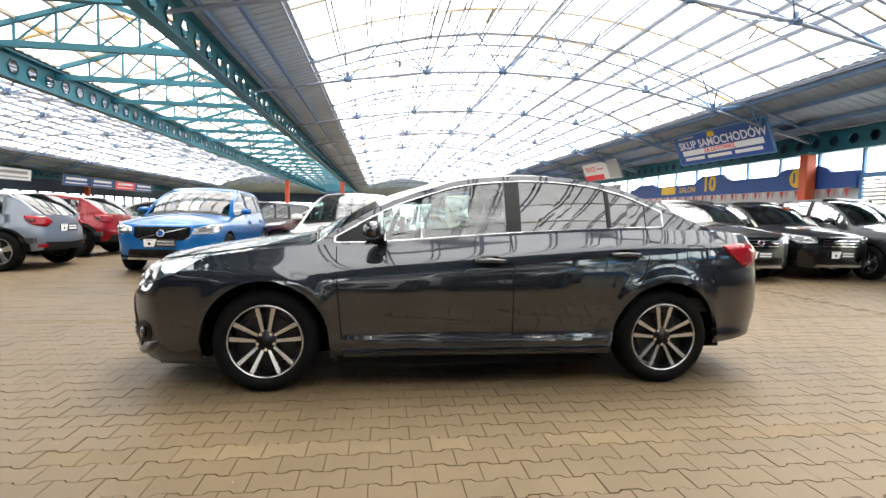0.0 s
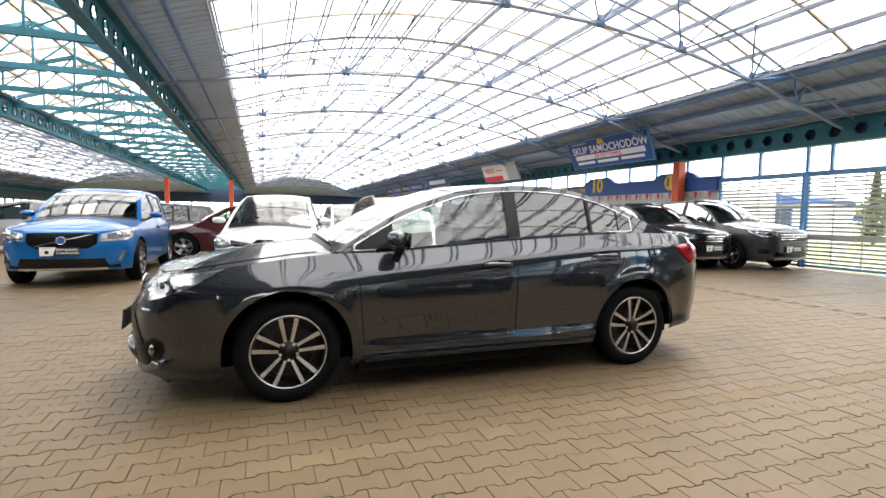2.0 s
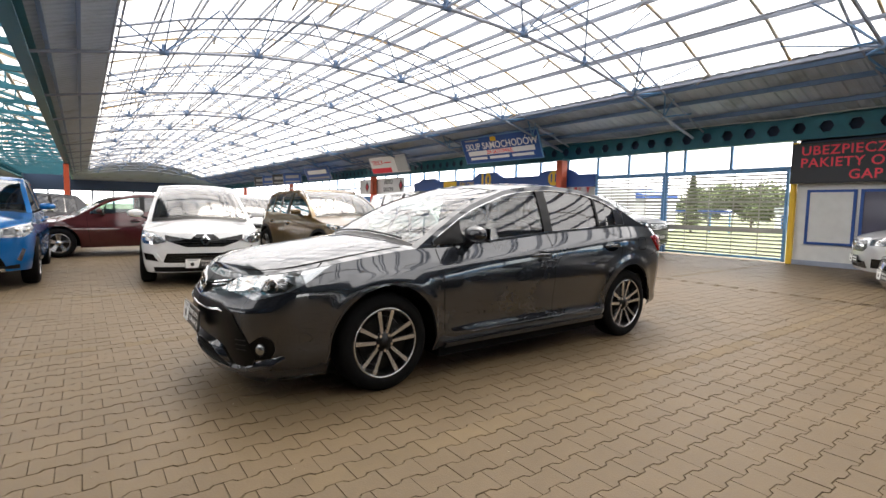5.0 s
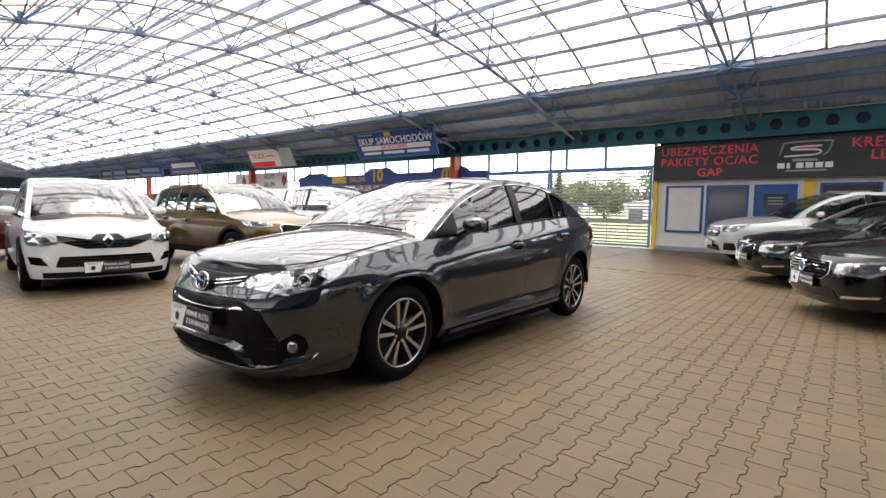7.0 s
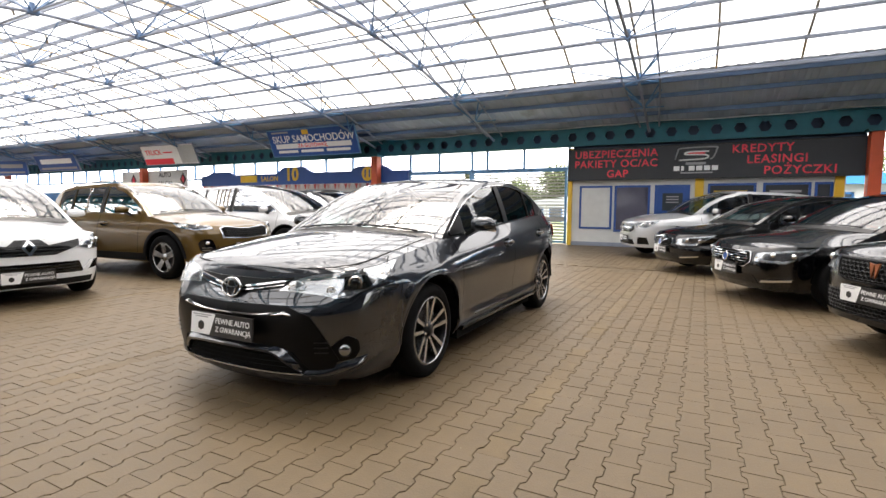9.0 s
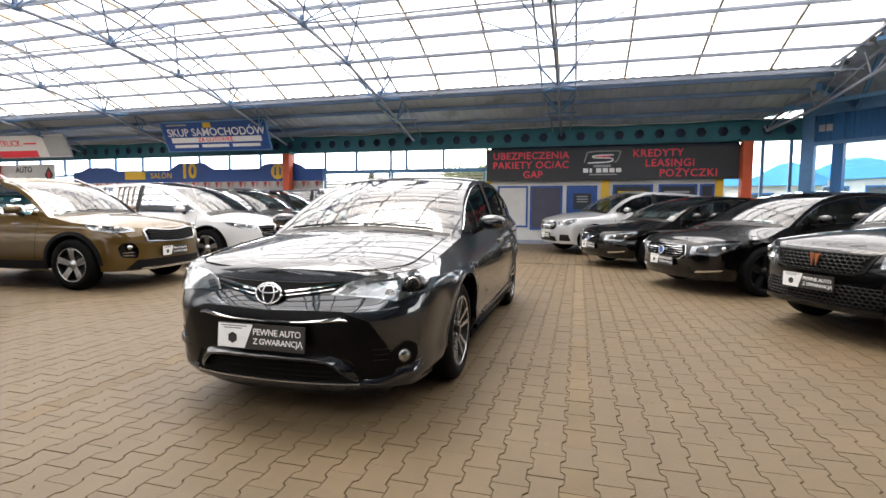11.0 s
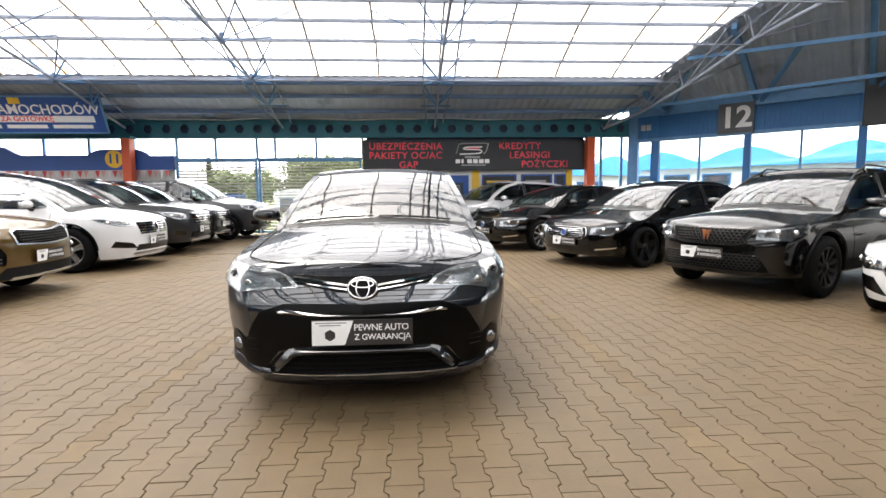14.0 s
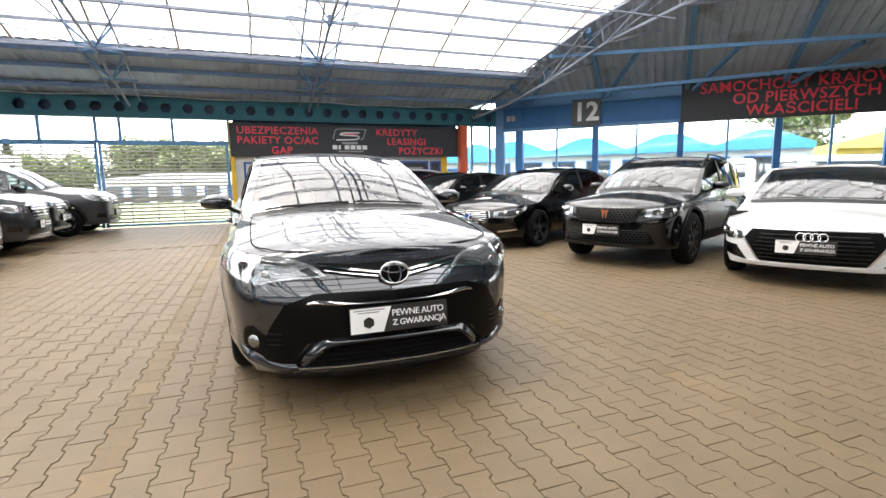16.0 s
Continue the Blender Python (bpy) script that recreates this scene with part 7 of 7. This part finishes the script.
def black_saloon(label, L, H, x, y, wheel, wide, deg=ROW):
    c = plan("saloon", L, H, 0.935, 2.80 if L < 4.8 else 2.94, 0.335, 0.90, label=label, paint=BLACK, wheel=wheel, chrome=True, group=GROUP, rr=0.245)
    e, sh = car(c)
    h = c["hz"]
    g = 0.42 if wide else 0.36
    q = [(-g, h - 0.08), (g, h - 0.08), (g + 0.02, h - 0.2), (g - 0.08, h - 0.27), (-g + 0.08, h - 0.27), (-g - 0.02, h - 0.2)]
    on(sh, e, "grille", q, M_CAVITY_SHADE, -0.004, 0.006, rounded=True)
    on(sh, e, "grille_frame", [(a * 1.03, h - 0.17 + (b - h + 0.17) * 1.06) for a, b in q], M_CHROME, -0.004, 0.012, rounded=True, holes=[q])
    slats(e, sh, g - 0.02, h - 0.25, h - 0.09, 5, M_CHROME if wide else M_RIM_DARK, 0.009, taper=0.015)
    on(sh, e, "grille_sash", [(-g + 0.06, h - 0.09), (g - 0.12, h - 0.25), (g - 0.07, h - 0.25), (-g + 0.11, h - 0.09)], M_CHROME, 0.004, 0.02)
    bm = bmesh.new()
    bmesh.ops.create_cone(bm, segments=24, radius1=0.05, radius2=0.05, depth=0.01, cap_ends=True)
    part("badge", bm, M_BLUE_FASCIA, e).matrix_local = facing(sh.p(0, h - 0.17, 0.03), (-1, 0, 0.1))
    ring_badge(e, sh.p(0, h - 0.17, 0.032), (-1, 0, 0.1), 0.055, 0.055)
    lamps(c, e, sh, [(0.5, h - 0.19), (0.52, h - 0.09), (0.8, h - 0.05), (1.2, h - 0.0), (1.05, h - 0.1), (0.85, h - 0.2)])
    intake(e, sh, 0, 0.55, 0.28, 0.38)
    on(sh, e, "fog_blade", [(0.58, 0.3), (0.92, 0.34), (0.93, 0.36), (0.6, 0.33)], M_CHROME, -0.004, 0.014, both=True)
    plate(e, sh.p(0, 0.44).x - 0.025, 0, 0.43)
    stand(e, c, x, y, deg)
    return e


black_saloon("black saloon car with chrome grille and silver wheels", 4.94, 1.42, 6.22, -2.65, "silver_ten", False)
black_saloon("black saloon car with chrome window trim and black wheels", 4.64, 1.44, 3.56, -3.63, "dark_five", True)

c = plan("suv", 4.38, 1.56, 0.90, 2.63, 0.355, 0.88, label="black sport utility car with honeycomb grille and roof rails", paint=BLACK, wheel="dark_ten", clad=0.03, group=GROUP)
e, sh = car(c)
h = c["hz"]
gp = [(-0.48, h - 0.06), (0.48, h - 0.06), (0.40, h - 0.2), (0.3, h - 0.23), (-0.3, h - 0.23), (-0.40, h - 0.2)]
on(sh, e, "grille", gp, M_CAVITY_SHADE, -0.004, 0.005)
honeycomb(e, sh, lambda s, z: abs(s) < 0.45 - (h - z) * 0.35, h - 0.2, h - 0.07, 0.46, M_RIM_DARK)
on(sh, e, "grille_frame", [(a * 1.05, h - 0.145 + (b - h + 0.145) * 1.15) for a, b in gp], M_RIM_DARK, -0.004, 0.014, holes=[gp])
bm = bmesh.new()
for q in (((0, 0.05), (0.05, 0.06), (0.02, -0.06)), ((0, 0.05), (-0.02, -0.06), (-0.05, 0.06))):
    vs = [bm.verts.new((a, b, 0.0)) for a, b in q]
    bm.faces.new(vs)
for v in bmesh.ops.extrude_face_region(bm, geom=bm.faces[:])["geom"]:
    if isinstance(v, bmesh.types.BMVert):
        v.co.z += 0.012
part("badge", plain(bm), mat("copper_badge", (0.45, 0.16, 0.07), 0.3, 0.8), e).matrix_local = facing(sh.p(0, h - 0.13, 0.022), (-1, 0, 0.1))
lamps(c, e, sh, [(0.52, h - 0.16), (0.54, h - 0.06), (0.8, h - 0.03), (1.15, h + 0.015), (1.05, h - 0.08), (0.85, h - 0.17)])
on(sh, e, "lower_intake", [(-0.66, 0.33), (0.66, 0.33), (0.56, 0.5), (-0.56, 0.5)], M_CAVITY_SHADE, -0.004, 0.005)
honeycomb(e, sh, lambda s, z: abs(s) < 0.58, 0.36, 0.49, 0.58, M_TRIM)
on(sh, e, "skid_plate", [(-0.78, 0.27), (0.78, 0.27), (0.72, 0.32), (-0.72, 0.32)], M_GLOSSBLACK, -0.004, 0.02)
for sg in (1, -1):
    xr_ = [-0.35 + 1.5 * i / 12 for i in range(13)]
    rail = [(x, sg * (c["ys"](x, c["zo"](x)) - 0.05), c["zo"](x) + 0.05 - 0.04 * abs(i - 6) ** 3 / 216) for i, x in enumerate(xr_)]
    part("roof_rail", sweep(bmesh.new(), rail, 0.013, 6), M_TRIM, e)
plate(e, sh.p(0, 0.5).x - 0.025, 0.05, 0.5)
stand(e, c, 1.03, -4.52, ROW)

# white fastback
c = plan("saloon", 4.97, 1.33, 0.92, 2.93, 0.345, 0.92, label="white fastback saloon with a wide black grille", paint=WHITE, wheel="silver_five", group=GROUP, rr=0.25)
e, sh = car(c)
h = c["hz"]
gp = [(-0.56, h - 0.07), (0.56, h - 0.07), (0.62, h - 0.17), (0.46, h - 0.42), (-0.46, h - 0.42), (-0.62, h - 0.17)]
on(sh, e, "grille", gp, M_CAVITY_SHADE, -0.004, 0.005)
slats(e, sh, 0.52, h - 0.40, h - 0.10, 7, M_RIM_DARK, 0.012, taper=0.018)
on(sh, e, "grille_frame", [(a * 1.035, h - 0.22 + (b - h + 0.22) * 1.07) for a, b in gp], M_RIM_SILVER, -0.004, 0.012, holes=[gp])
for k in (-1.5, -0.5, 0.5, 1.5):
    ring_badge(e, sh.p(0, h - 0.135, 0.03) + Vector((0, k * 0.062, 0)), (-1, 0, 0.1), 0.042, 0.042)
lamps(c, e, sh, [(0.64, h - 0.19), (0.66, h - 0.11), (0.9, h - 0.07), (1.2, h - 0.03), (1.1, h - 0.1), (0.85, h - 0.2)], dark=True)
on(sh, e, "lower_intake", [(0.6, 0.26), (0.98, 0.32), (0.96, 0.44), (0.72, 0.42)], M_GLOSSBLACK, -0.004, 0.005, both=True)
on(sh, e, "front_lip", [(-0.7, 0.235), (0.7, 0.235), (0.66, 0.265), (-0.66, 0.265)], WHITE, -0.004, 0.02)
plate(e, sh.p(0, 0.47).x - 0.03, 0.05, 0.445)
stand(e, c, -0.98, -5.46, ROW + 4)

# west side: two cars seen from behind, and cars of the next row
dark_suv("blue-grey hatchback seen from behind", (0.17, 0.19, 0.225), -7.35 - 2.69, 6.5, 0, 4.3, 1.55, False, 0.03, "silver_five", False)
dark_suv("red crossover car seen from behind with black cladding", (0.24, 0.005, 0.011), -7.75 - 2.69, 9.45, 0, 4.3, 1.56, False, 0.07, "dark_five", False)


def plain_saloon(label, col, x, y, deg, kind="saloon", H=1.47):
    c = plan(kind, 4.5, H, 0.90, 2.68, 0.325, 0.9, label=label, paint=paint("row_paint", col, 0.3), wheel="silver_five", group=GROUP)
    e, sh = car(c)
    h = c["hz"]
    on(sh, e, "grille", [(-0.4, h - 0.1), (0.4, h - 0.1), (0.34, h - 0.22), (-0.34, h - 0.22)], M_GLOSSBLACK, -0.004, 0.006)
    lamps(c, e, sh, [(0.5, h - 0.16), (0.52, h - 0.07), (0.8, h - 0.03), (1.1, h), (0.85, h - 0.17)])
    intake(e, sh, 0, 0.5, 0.3, 0.42)
    stand(e, c, x, y, deg)
    return e


plain_saloon("maroon saloon car parked side on", (0.06, 0.008, 0.010), -3.4, 10.9, 0)
plain_saloon("white hatchback in the second row", (0.6, 0.61, 0.62), 1.3, 11.5, N, "mpv", 1.55)
plain_saloon("dark hatchback in the second row", (0.03, 0.03, 0.035), -6.2, 12.6, 20, "mpv", 1.5)
plain_saloon("silver hatchback in the second row", (0.35, 0.35, 0.36), -9.5, 13.5, 10, "mpv", 1.5)

# ---- outside the walls: neighbouring buildings, trees, a fence line ----
M_SKYBLUE = mat("light_blue_roof", (0.06, 0.28, 0.60), 0.5, var=0.1)
M_YWALL = mat("yellow_render", (0.62, 0.47, 0.12), 0.7, var=0.1)


def pavilion(label, m, L, D, roof_m, wall_m, gables=3):
    """Low building with windows and a row of small gables, front along local x, facing local -y."""
    e = thing("pavilion", label, "building")
    e.matrix_world = m
    part("wall", box(bmesh.new(), 0, L, 0, D, 0, 2.3), wall_m, e)
    for i in range(gables):
        x0, x1 = L * i / gables, L * (i + 1) / gables
        bm = bmesh.new()
        vs = [bm.verts.new((x1 - (x1 - x0) * k / 12, -0.3, 2.5 + 0.55 * math.sin(math.pi * k / 12) ** 1.4)) for k in range(13)] + [bm.verts.new((x0, -0.3, 2.25)), bm.verts.new((x1, -0.3, 2.25))]
        f = bm.faces.new(vs)
        for v in bmesh.ops.extrude_face_region(bm, geom=[f])["geom"]:
            if isinstance(v, bmesh.types.BMVert):
                v.co.y += D + 0.5
        part("roof", plain(bm), roof_m, e, "light blue arched roof")
    n = int(L / 1.6)
    for i in range(n):
        x = 0.4 + i * 1.6
        bm = bmesh.new()
        for a, b, c_, d in ((x, x + 0.06, 0.5, 2.0), (x + 1.04, x + 1.1, 0.5, 2.0), (x, x + 1.1, 1.94, 2.0), (x, x + 1.1, 0.5, 0.56)):
            box(bm, a, b, -0.05, 0.02, c_, d)
        w = part("window", bm, M_BLUE_WALL, e)
        part("pane", box(bmesh.new(), x + 0.06, x + 1.04, -0.02, -0.005, 0.56, 1.94), M_DOORGLASS, w)
    return e


pavilion("low white pavilion with light blue arched roofs", DM @ pose(-3.2, 7.0, 0), 14, 4, M_SKYBLUE, M_WHITE_WALL, 4)
pavilion("low white pavilion beside the hall with a light blue roof", pose(15.6, -5.2, -0.3, 0, 0, -90), 4.6, 2, M_SKYBLUE, M_WHITE_WALL, 2)
pavilion("yellow rendered low building", DM @ pose(12, 9.0, 0), 10, 4, M_YWALL, M_YWALL, 2)
pavilion("long low white building beyond the lawn", pose(37, 11, -0.85, 0, 0, -90), 13, 4, M_SHUTTER, M_WHITE_WALL, 1)
pavilion("white building with a blue roof beyond the gate", pose(28, 21.2, -0.08, 0, 0, -90), 5.6, 4, M_BLUE_FASCIA, M_WHITE_WALL, 1)
rail = thing("barrier", "low blue barrier rail across the lawn", "barrier")
for i in range(5):
    part("post", box(bmesh.new(), 31.96, 32.04, 11.8 + 1.28 * i, 11.88 + 1.28 * i, -0.08, 1.2), M_BLUE_STEEL, rail)
part("rail", box(bmesh.new(), 31.93, 32.0, 11.7, 17.1, 1.2, 1.4), M_BLUE_FASCIA, rail)


def tree(x, y, h, r, seed):
    e = thing("tree", "leafy green tree outside the hall", "tree", "trees", pose(x, y, -0.08))
    rr = random.Random(seed)
    bm = bmesh.new()
    pr, rad = Vector((0, 0, 0)), h * 0.028
    for i in range(1, 6):
        q = Vector((rr.uniform(-.1, .1) * i * 0.3, rr.uniform(-.1, .1) * i * 0.3, h * 0.12 * i))
        bar(bm, pr, q, rad * (1 - i * 0.13), n=7)
        pr = q
    for i in range(9):
        a, z = rr.uniform(0, 6.28), h * rr.uniform(0.3, 0.6)
        bar(bm, (0, 0, z), (math.cos(a) * r * 0.7, math.sin(a) * r * 0.7, z + h * 0.2), rad * 0.35, n=5)
    part("trunk", bm, M_BARK, e)
    vs, fs = [], []
    clumps = [(rr.uniform(-1, 1) * r * 0.75, rr.uniform(-1, 1) * r * 0.75, h * rr.uniform(0.38, 0.95), r * rr.uniform(0.25, 0.45)) for _ in range(34)]
    for cx, cy, cz, cr in clumps:
        for _ in range(200):
            d = Vector((rr.gauss(0, 1), rr.gauss(0, 1), rr.gauss(0, 0.8))).normalized() * cr * rr.uniform(0.4, 1.0)
            o = Vector((cx, cy, cz)) + d
            a, b = Vector((rr.uniform(-1, 1), rr.uniform(-1, 1), rr.uniform(-1, 1))).normalized() * 0.16, Vector((rr.uniform(-1, 1), rr.uniform(-1, 1), rr.uniform(-1, 1))).normalized() * 0.1
            k = len(vs)
            vs += [tuple(o - a), tuple(o + b), tuple(o + a), tuple(o - b)]
            fs.append((k, k + 1, k + 2, k + 3))
    me = bpy.data.meshes.new("crown")
    me.from_pydata(vs, [], fs)
    me.materials.append(M_LEAF)
    cr_ = new("crown", me)
    cr_.parent = e


for i, (x, y, h, r) in enumerate(((44, 6.0, 5.2, 2.6), (47, 10.0, 5.2, 3.0), (45, 1.5, 5.0, 2.8), (43, 15, 3.6, 2.8), (49, -3, 5.4, 3.0), (46, 20, 3.6, 3.0), (46.5, 3.8, 4.8, 2.4), (48, 8.0, 5.0, 2.6), (47, -1, 5.2, 2.6), (8, -30, 5, 2.4), (14, -27, 5.5, 2.2), (45, -12, 7, 3), (4, -36, 5, 2.6))):
    tree(x, y, h, r, 30 + i)


def conifer(x, y, h, r, seed):
    """Narrow conifer: trunk and drooping whorls of needle sprays."""
    e = thing("conifer", "dark green conifer on the lawn", "tree", "", pose(x, y, -0.08))
    rr = random.Random(seed)
    part("trunk", bar(bmesh.new(), (0, 0, 0), (0, 0, h * 0.95), 0.07, n=7), M_BARK, e)
    vs, fs = [], []
    for _ in range(2600):
        k = rr.uniform(0.1, 1.0)
        a, d = rr.uniform(0, 6.283), r * (1.03 - k) * rr.uniform(0.3, 1.0) * (0.75 + 0.25 * math.sin(k * 60))
        o = Vector((math.cos(a) * d, math.sin(a) * d, h * k - d * 0.25))
        t, w = Vector((math.cos(a) * 0.16, math.sin(a) * 0.16, rr.uniform(-0.1, 0.02))), Vector((-math.sin(a) * 0.04, math.cos(a) * 0.04, rr.uniform(-0.03, 0.03)))
        n = len(vs)
        vs += [tuple(o - t - w), tuple(o + t * 0.4 - w), tuple(o + t), tuple(o - t + w)]
        fs.append((n, n + 1, n + 2, n + 3))
    me = bpy.data.meshes.new("crown")
    me.from_pydata(vs, [], fs)
    me.materials.append(M_LEAF)
    new("crown", me).parent = e


conifer(30, 13.4, 3.9, 1.15, 5)

# white vans outside the corner windows
def van(m, label):
    e = thing("van", label, "van", "", m)
    bm = box(bmesh.new(), -2.3, 2.3, -0.9, 0.9, 0.35, 1.0, 0.12)
    box(bm, -1.5, 2.28, -0.86, 0.86, 0.95, 1.85, 0.16)
    part("body", bm, WHITE, e)
    for y in (-0.87, 0.86):
        part("side_window", box(bmesh.new(), -1.2, 2.0, y, y + 0.012, 1.2, 1.65), M_DOORGLASS, e)
    part("windscreen", box(bmesh.new(), -1.515, -1.495, -0.7, 0.7, 1.15, 1.7), M_DOORGLASS, e)
    for x in (-1.5, 1.4):
        for y in (-0.82, 0.82):
            bm = lathe(bmesh.new(), [(0.0, -0.1), (0.2, -0.1), (0.32, -0.08), (0.32, 0.08), (0.2, 0.1), (0.0, 0.1)], 20)
            w = part("wheel", bm, M_TYRE, e)
            w.location = (x, y, 0.32)


van(DM @ pose(10.5, 3.2, -0.06, 0, 0, 20), "white van parked outside the corner windows")
van(DM @ pose(7.0, 4.2, -0.06, 0, 0, 170), "white van parked by the pavilion")

# ---- paving of interlocking concrete blocks ----
PL, PW, PD = 0.2035, 0.143, 0.021
ROW_Y, ROW_X = -1.653, -2.797
EDGE = ((0.0, 1), (0.038, 1), (0.058, -1), (0.1455, -1), (0.1655, 1), (PL, 1))


def block_outline(g):
    """Dumbbell outline of one block, shrunk by g."""
    lo = [(x if 0 < x < PL else (g if x == 0 else PL - g), -PW / 2 - s * PD / 2 + g) for x, s in EDGE]
    hi = [(x if 0 < x < PL else (g if x == 0 else PL - g), PW / 2 + s * PD / 2 - g) for x, s in EDGE[::-1]]
    return lo + hi


TOP, RIM = block_outline(0.0028), block_outline(0.0010)
NEAR = (-3.9, -1.2, -3.2, -0.35)


def blocks(x0, x1, y0, y1, pieces):
    verts, faces, singles, tint = [], [], [], []
    r = random.Random(11)
    j = math.ceil((y0 - ROW_Y) / PW)
    while ROW_Y + j * PW < y1:
        y = ROW_Y + j * PW
        x = ROW_X + PL * (math.floor((x0 - ROW_X) / PL) - (0.5 if j % 2 else 0))
        while x < x1:
            dz, ta, tb = r.uniform(-0.0015, 0.0015), r.uniform(-0.006, 0.006), r.uniform(-0.006, 0.006)
            if abs(x + PL / 2 - 5.86) < 0.09:
                x += PL
                continue
            if pieces and NEAR[0] < x < NEAR[1] and NEAR[2] < y < NEAR[3] and j and len(singles) < 300:
                singles.append((x, y, dz, ta, tb))
            else:
                b = len(verts)
                verts += [(x + a, y + c, dz + ta * (a - PL / 2) + tb * c) for a, c in TOP]
                verts += [(x + a, y + c, dz - 0.0065) for a, c in RIM]
                faces.append(tuple(range(b, b + 12)))
                tint += [1 if min(abs(y - ROW_Y), abs(y - 1.28), abs(y - 4.2)) < PW / 2 and (int(x * 5) * 7 + j) % 11 else 0] * 13
                faces += [(b + i, b + 12 + i, b + 12 + (i + 1) % 12, b + (i + 1) % 12) for i in range(12)]
            x += PL
        j += 1
    return verts, faces, singles, tint


v_, f_, near_, tint_ = blocks(-9.0, 11.3, -8.0, 12.0, True)
me = bpy.data.meshes.new("paving")
me.from_pydata(v_, [], f_)
me.materials.append(M_PAVER)
me.materials.append(M_PAVER_Y)
me.polygons.foreach_set("material_index", tint_)
ob = tagged(new("paving", me), "tan interlocking concrete paving blocks", "paving", kind="stuff")

# plain blocks farther off
v_, f_ = [], []
for (x0, x1, y0, y1) in ((-9.0, 11.3, 12.0, 65.5), (-23.0, -9.1, -8.0, 65.5), (-20, 3.5, -14.9, -8.1)):
    y, j = y0, 0
    while y < y1:
        x = x0 + (0.1 if j % 2 else 0)
        while x < x1:
            b = len(v_)
            v_ += [(x + 0.006, y + 0.006, 0), (x + 0.394, y + 0.006, 0), (x + 0.394, y + 0.138, 0), (x + 0.006, y + 0.138, 0)]
            f_.append((b, b + 1, b + 2, b + 3))
            x += 0.4
        y += PW
        j += 1
me = bpy.data.meshes.new("paving")
me.from_pydata(v_, [], f_)
me.materials.append(M_PAVER)
tagged(new("paving", me), "tan concrete paving of the far halls", "paving", kind="stuff")

# slot drain across the aisle
dr = thing("slot_drain", "narrow dark slot drain set into the paving", "drain")
part("channel", box(bmesh.new(), 5.835, 5.895, -3.6, 12, -0.02, -0.006), M_CAVITY_SHADE, dr)
for x in (5.775, 5.9):
    part("edge_strip", box(bmesh.new(), x, x + 0.055, -3.6, 12, -0.01, 0.002), M_PAVER, dr)

# the blocks that the walk passes nearest, one by one
bm = bmesh.new()
tv, rv = [bm.verts.new((a - PL / 2, c, 0)) for a, c in TOP], [bm.verts.new((a - PL / 2, c, -0.0065)) for a, c in RIM]
bm.faces.new(tv)
for i in range(12):
    bm.faces.new((tv[i], rv[i], rv[(i + 1) % 12], tv[(i + 1) % 12]))
block_me = bpy.data.meshes.new("paving_block")
bm.to_mesh(block_me)
bm.free()
block_me.materials.append(M_PAVER_P)
for x, y, dz, ta, tb in near_:
    o = new("paving_block", block_me)
    o.parent = floor
    o.matrix_local = Matrix.Translation((x + PL / 2, y, dz)) @ pose(0, 0, 0, math.degrees(tb), -math.degrees(ta), 0)

# pale chips and grit lying on the paving
r = random.Random(23)
v_, f_ = [], []
for _ in range(170):
    x, y, k, a = r.uniform(-5.5, 4.5), r.uniform(-4.6, 3.8), r.uniform(0.0025, 0.008), r.uniform(0, 3.14)
    b, ca, sa = len(v_), math.cos(a) * k, math.sin(a) * k
    v_ += [(x + ca, y + sa, 0.003), (x - sa * 0.6, y + ca * 0.6, 0.003), (x - ca, y - sa, 0.003), (x + sa * 0.7, y - ca * 0.7, 0.003), (x, y, 0.003 + k * 0.5)]
    f_ += [(b + i, b + (i + 1) % 4, b + 4) for i in range(4)]
me = bpy.data.meshes.new("grit")
me.from_pydata(v_, [], f_)
me.materials.append(mat("pale_grit", (0.34, 0.30, 0.23), 0.8, island=0.4))
tagged(new("grit", me), "pale chips and grit scattered on the paving", "grit", kind="stuff")
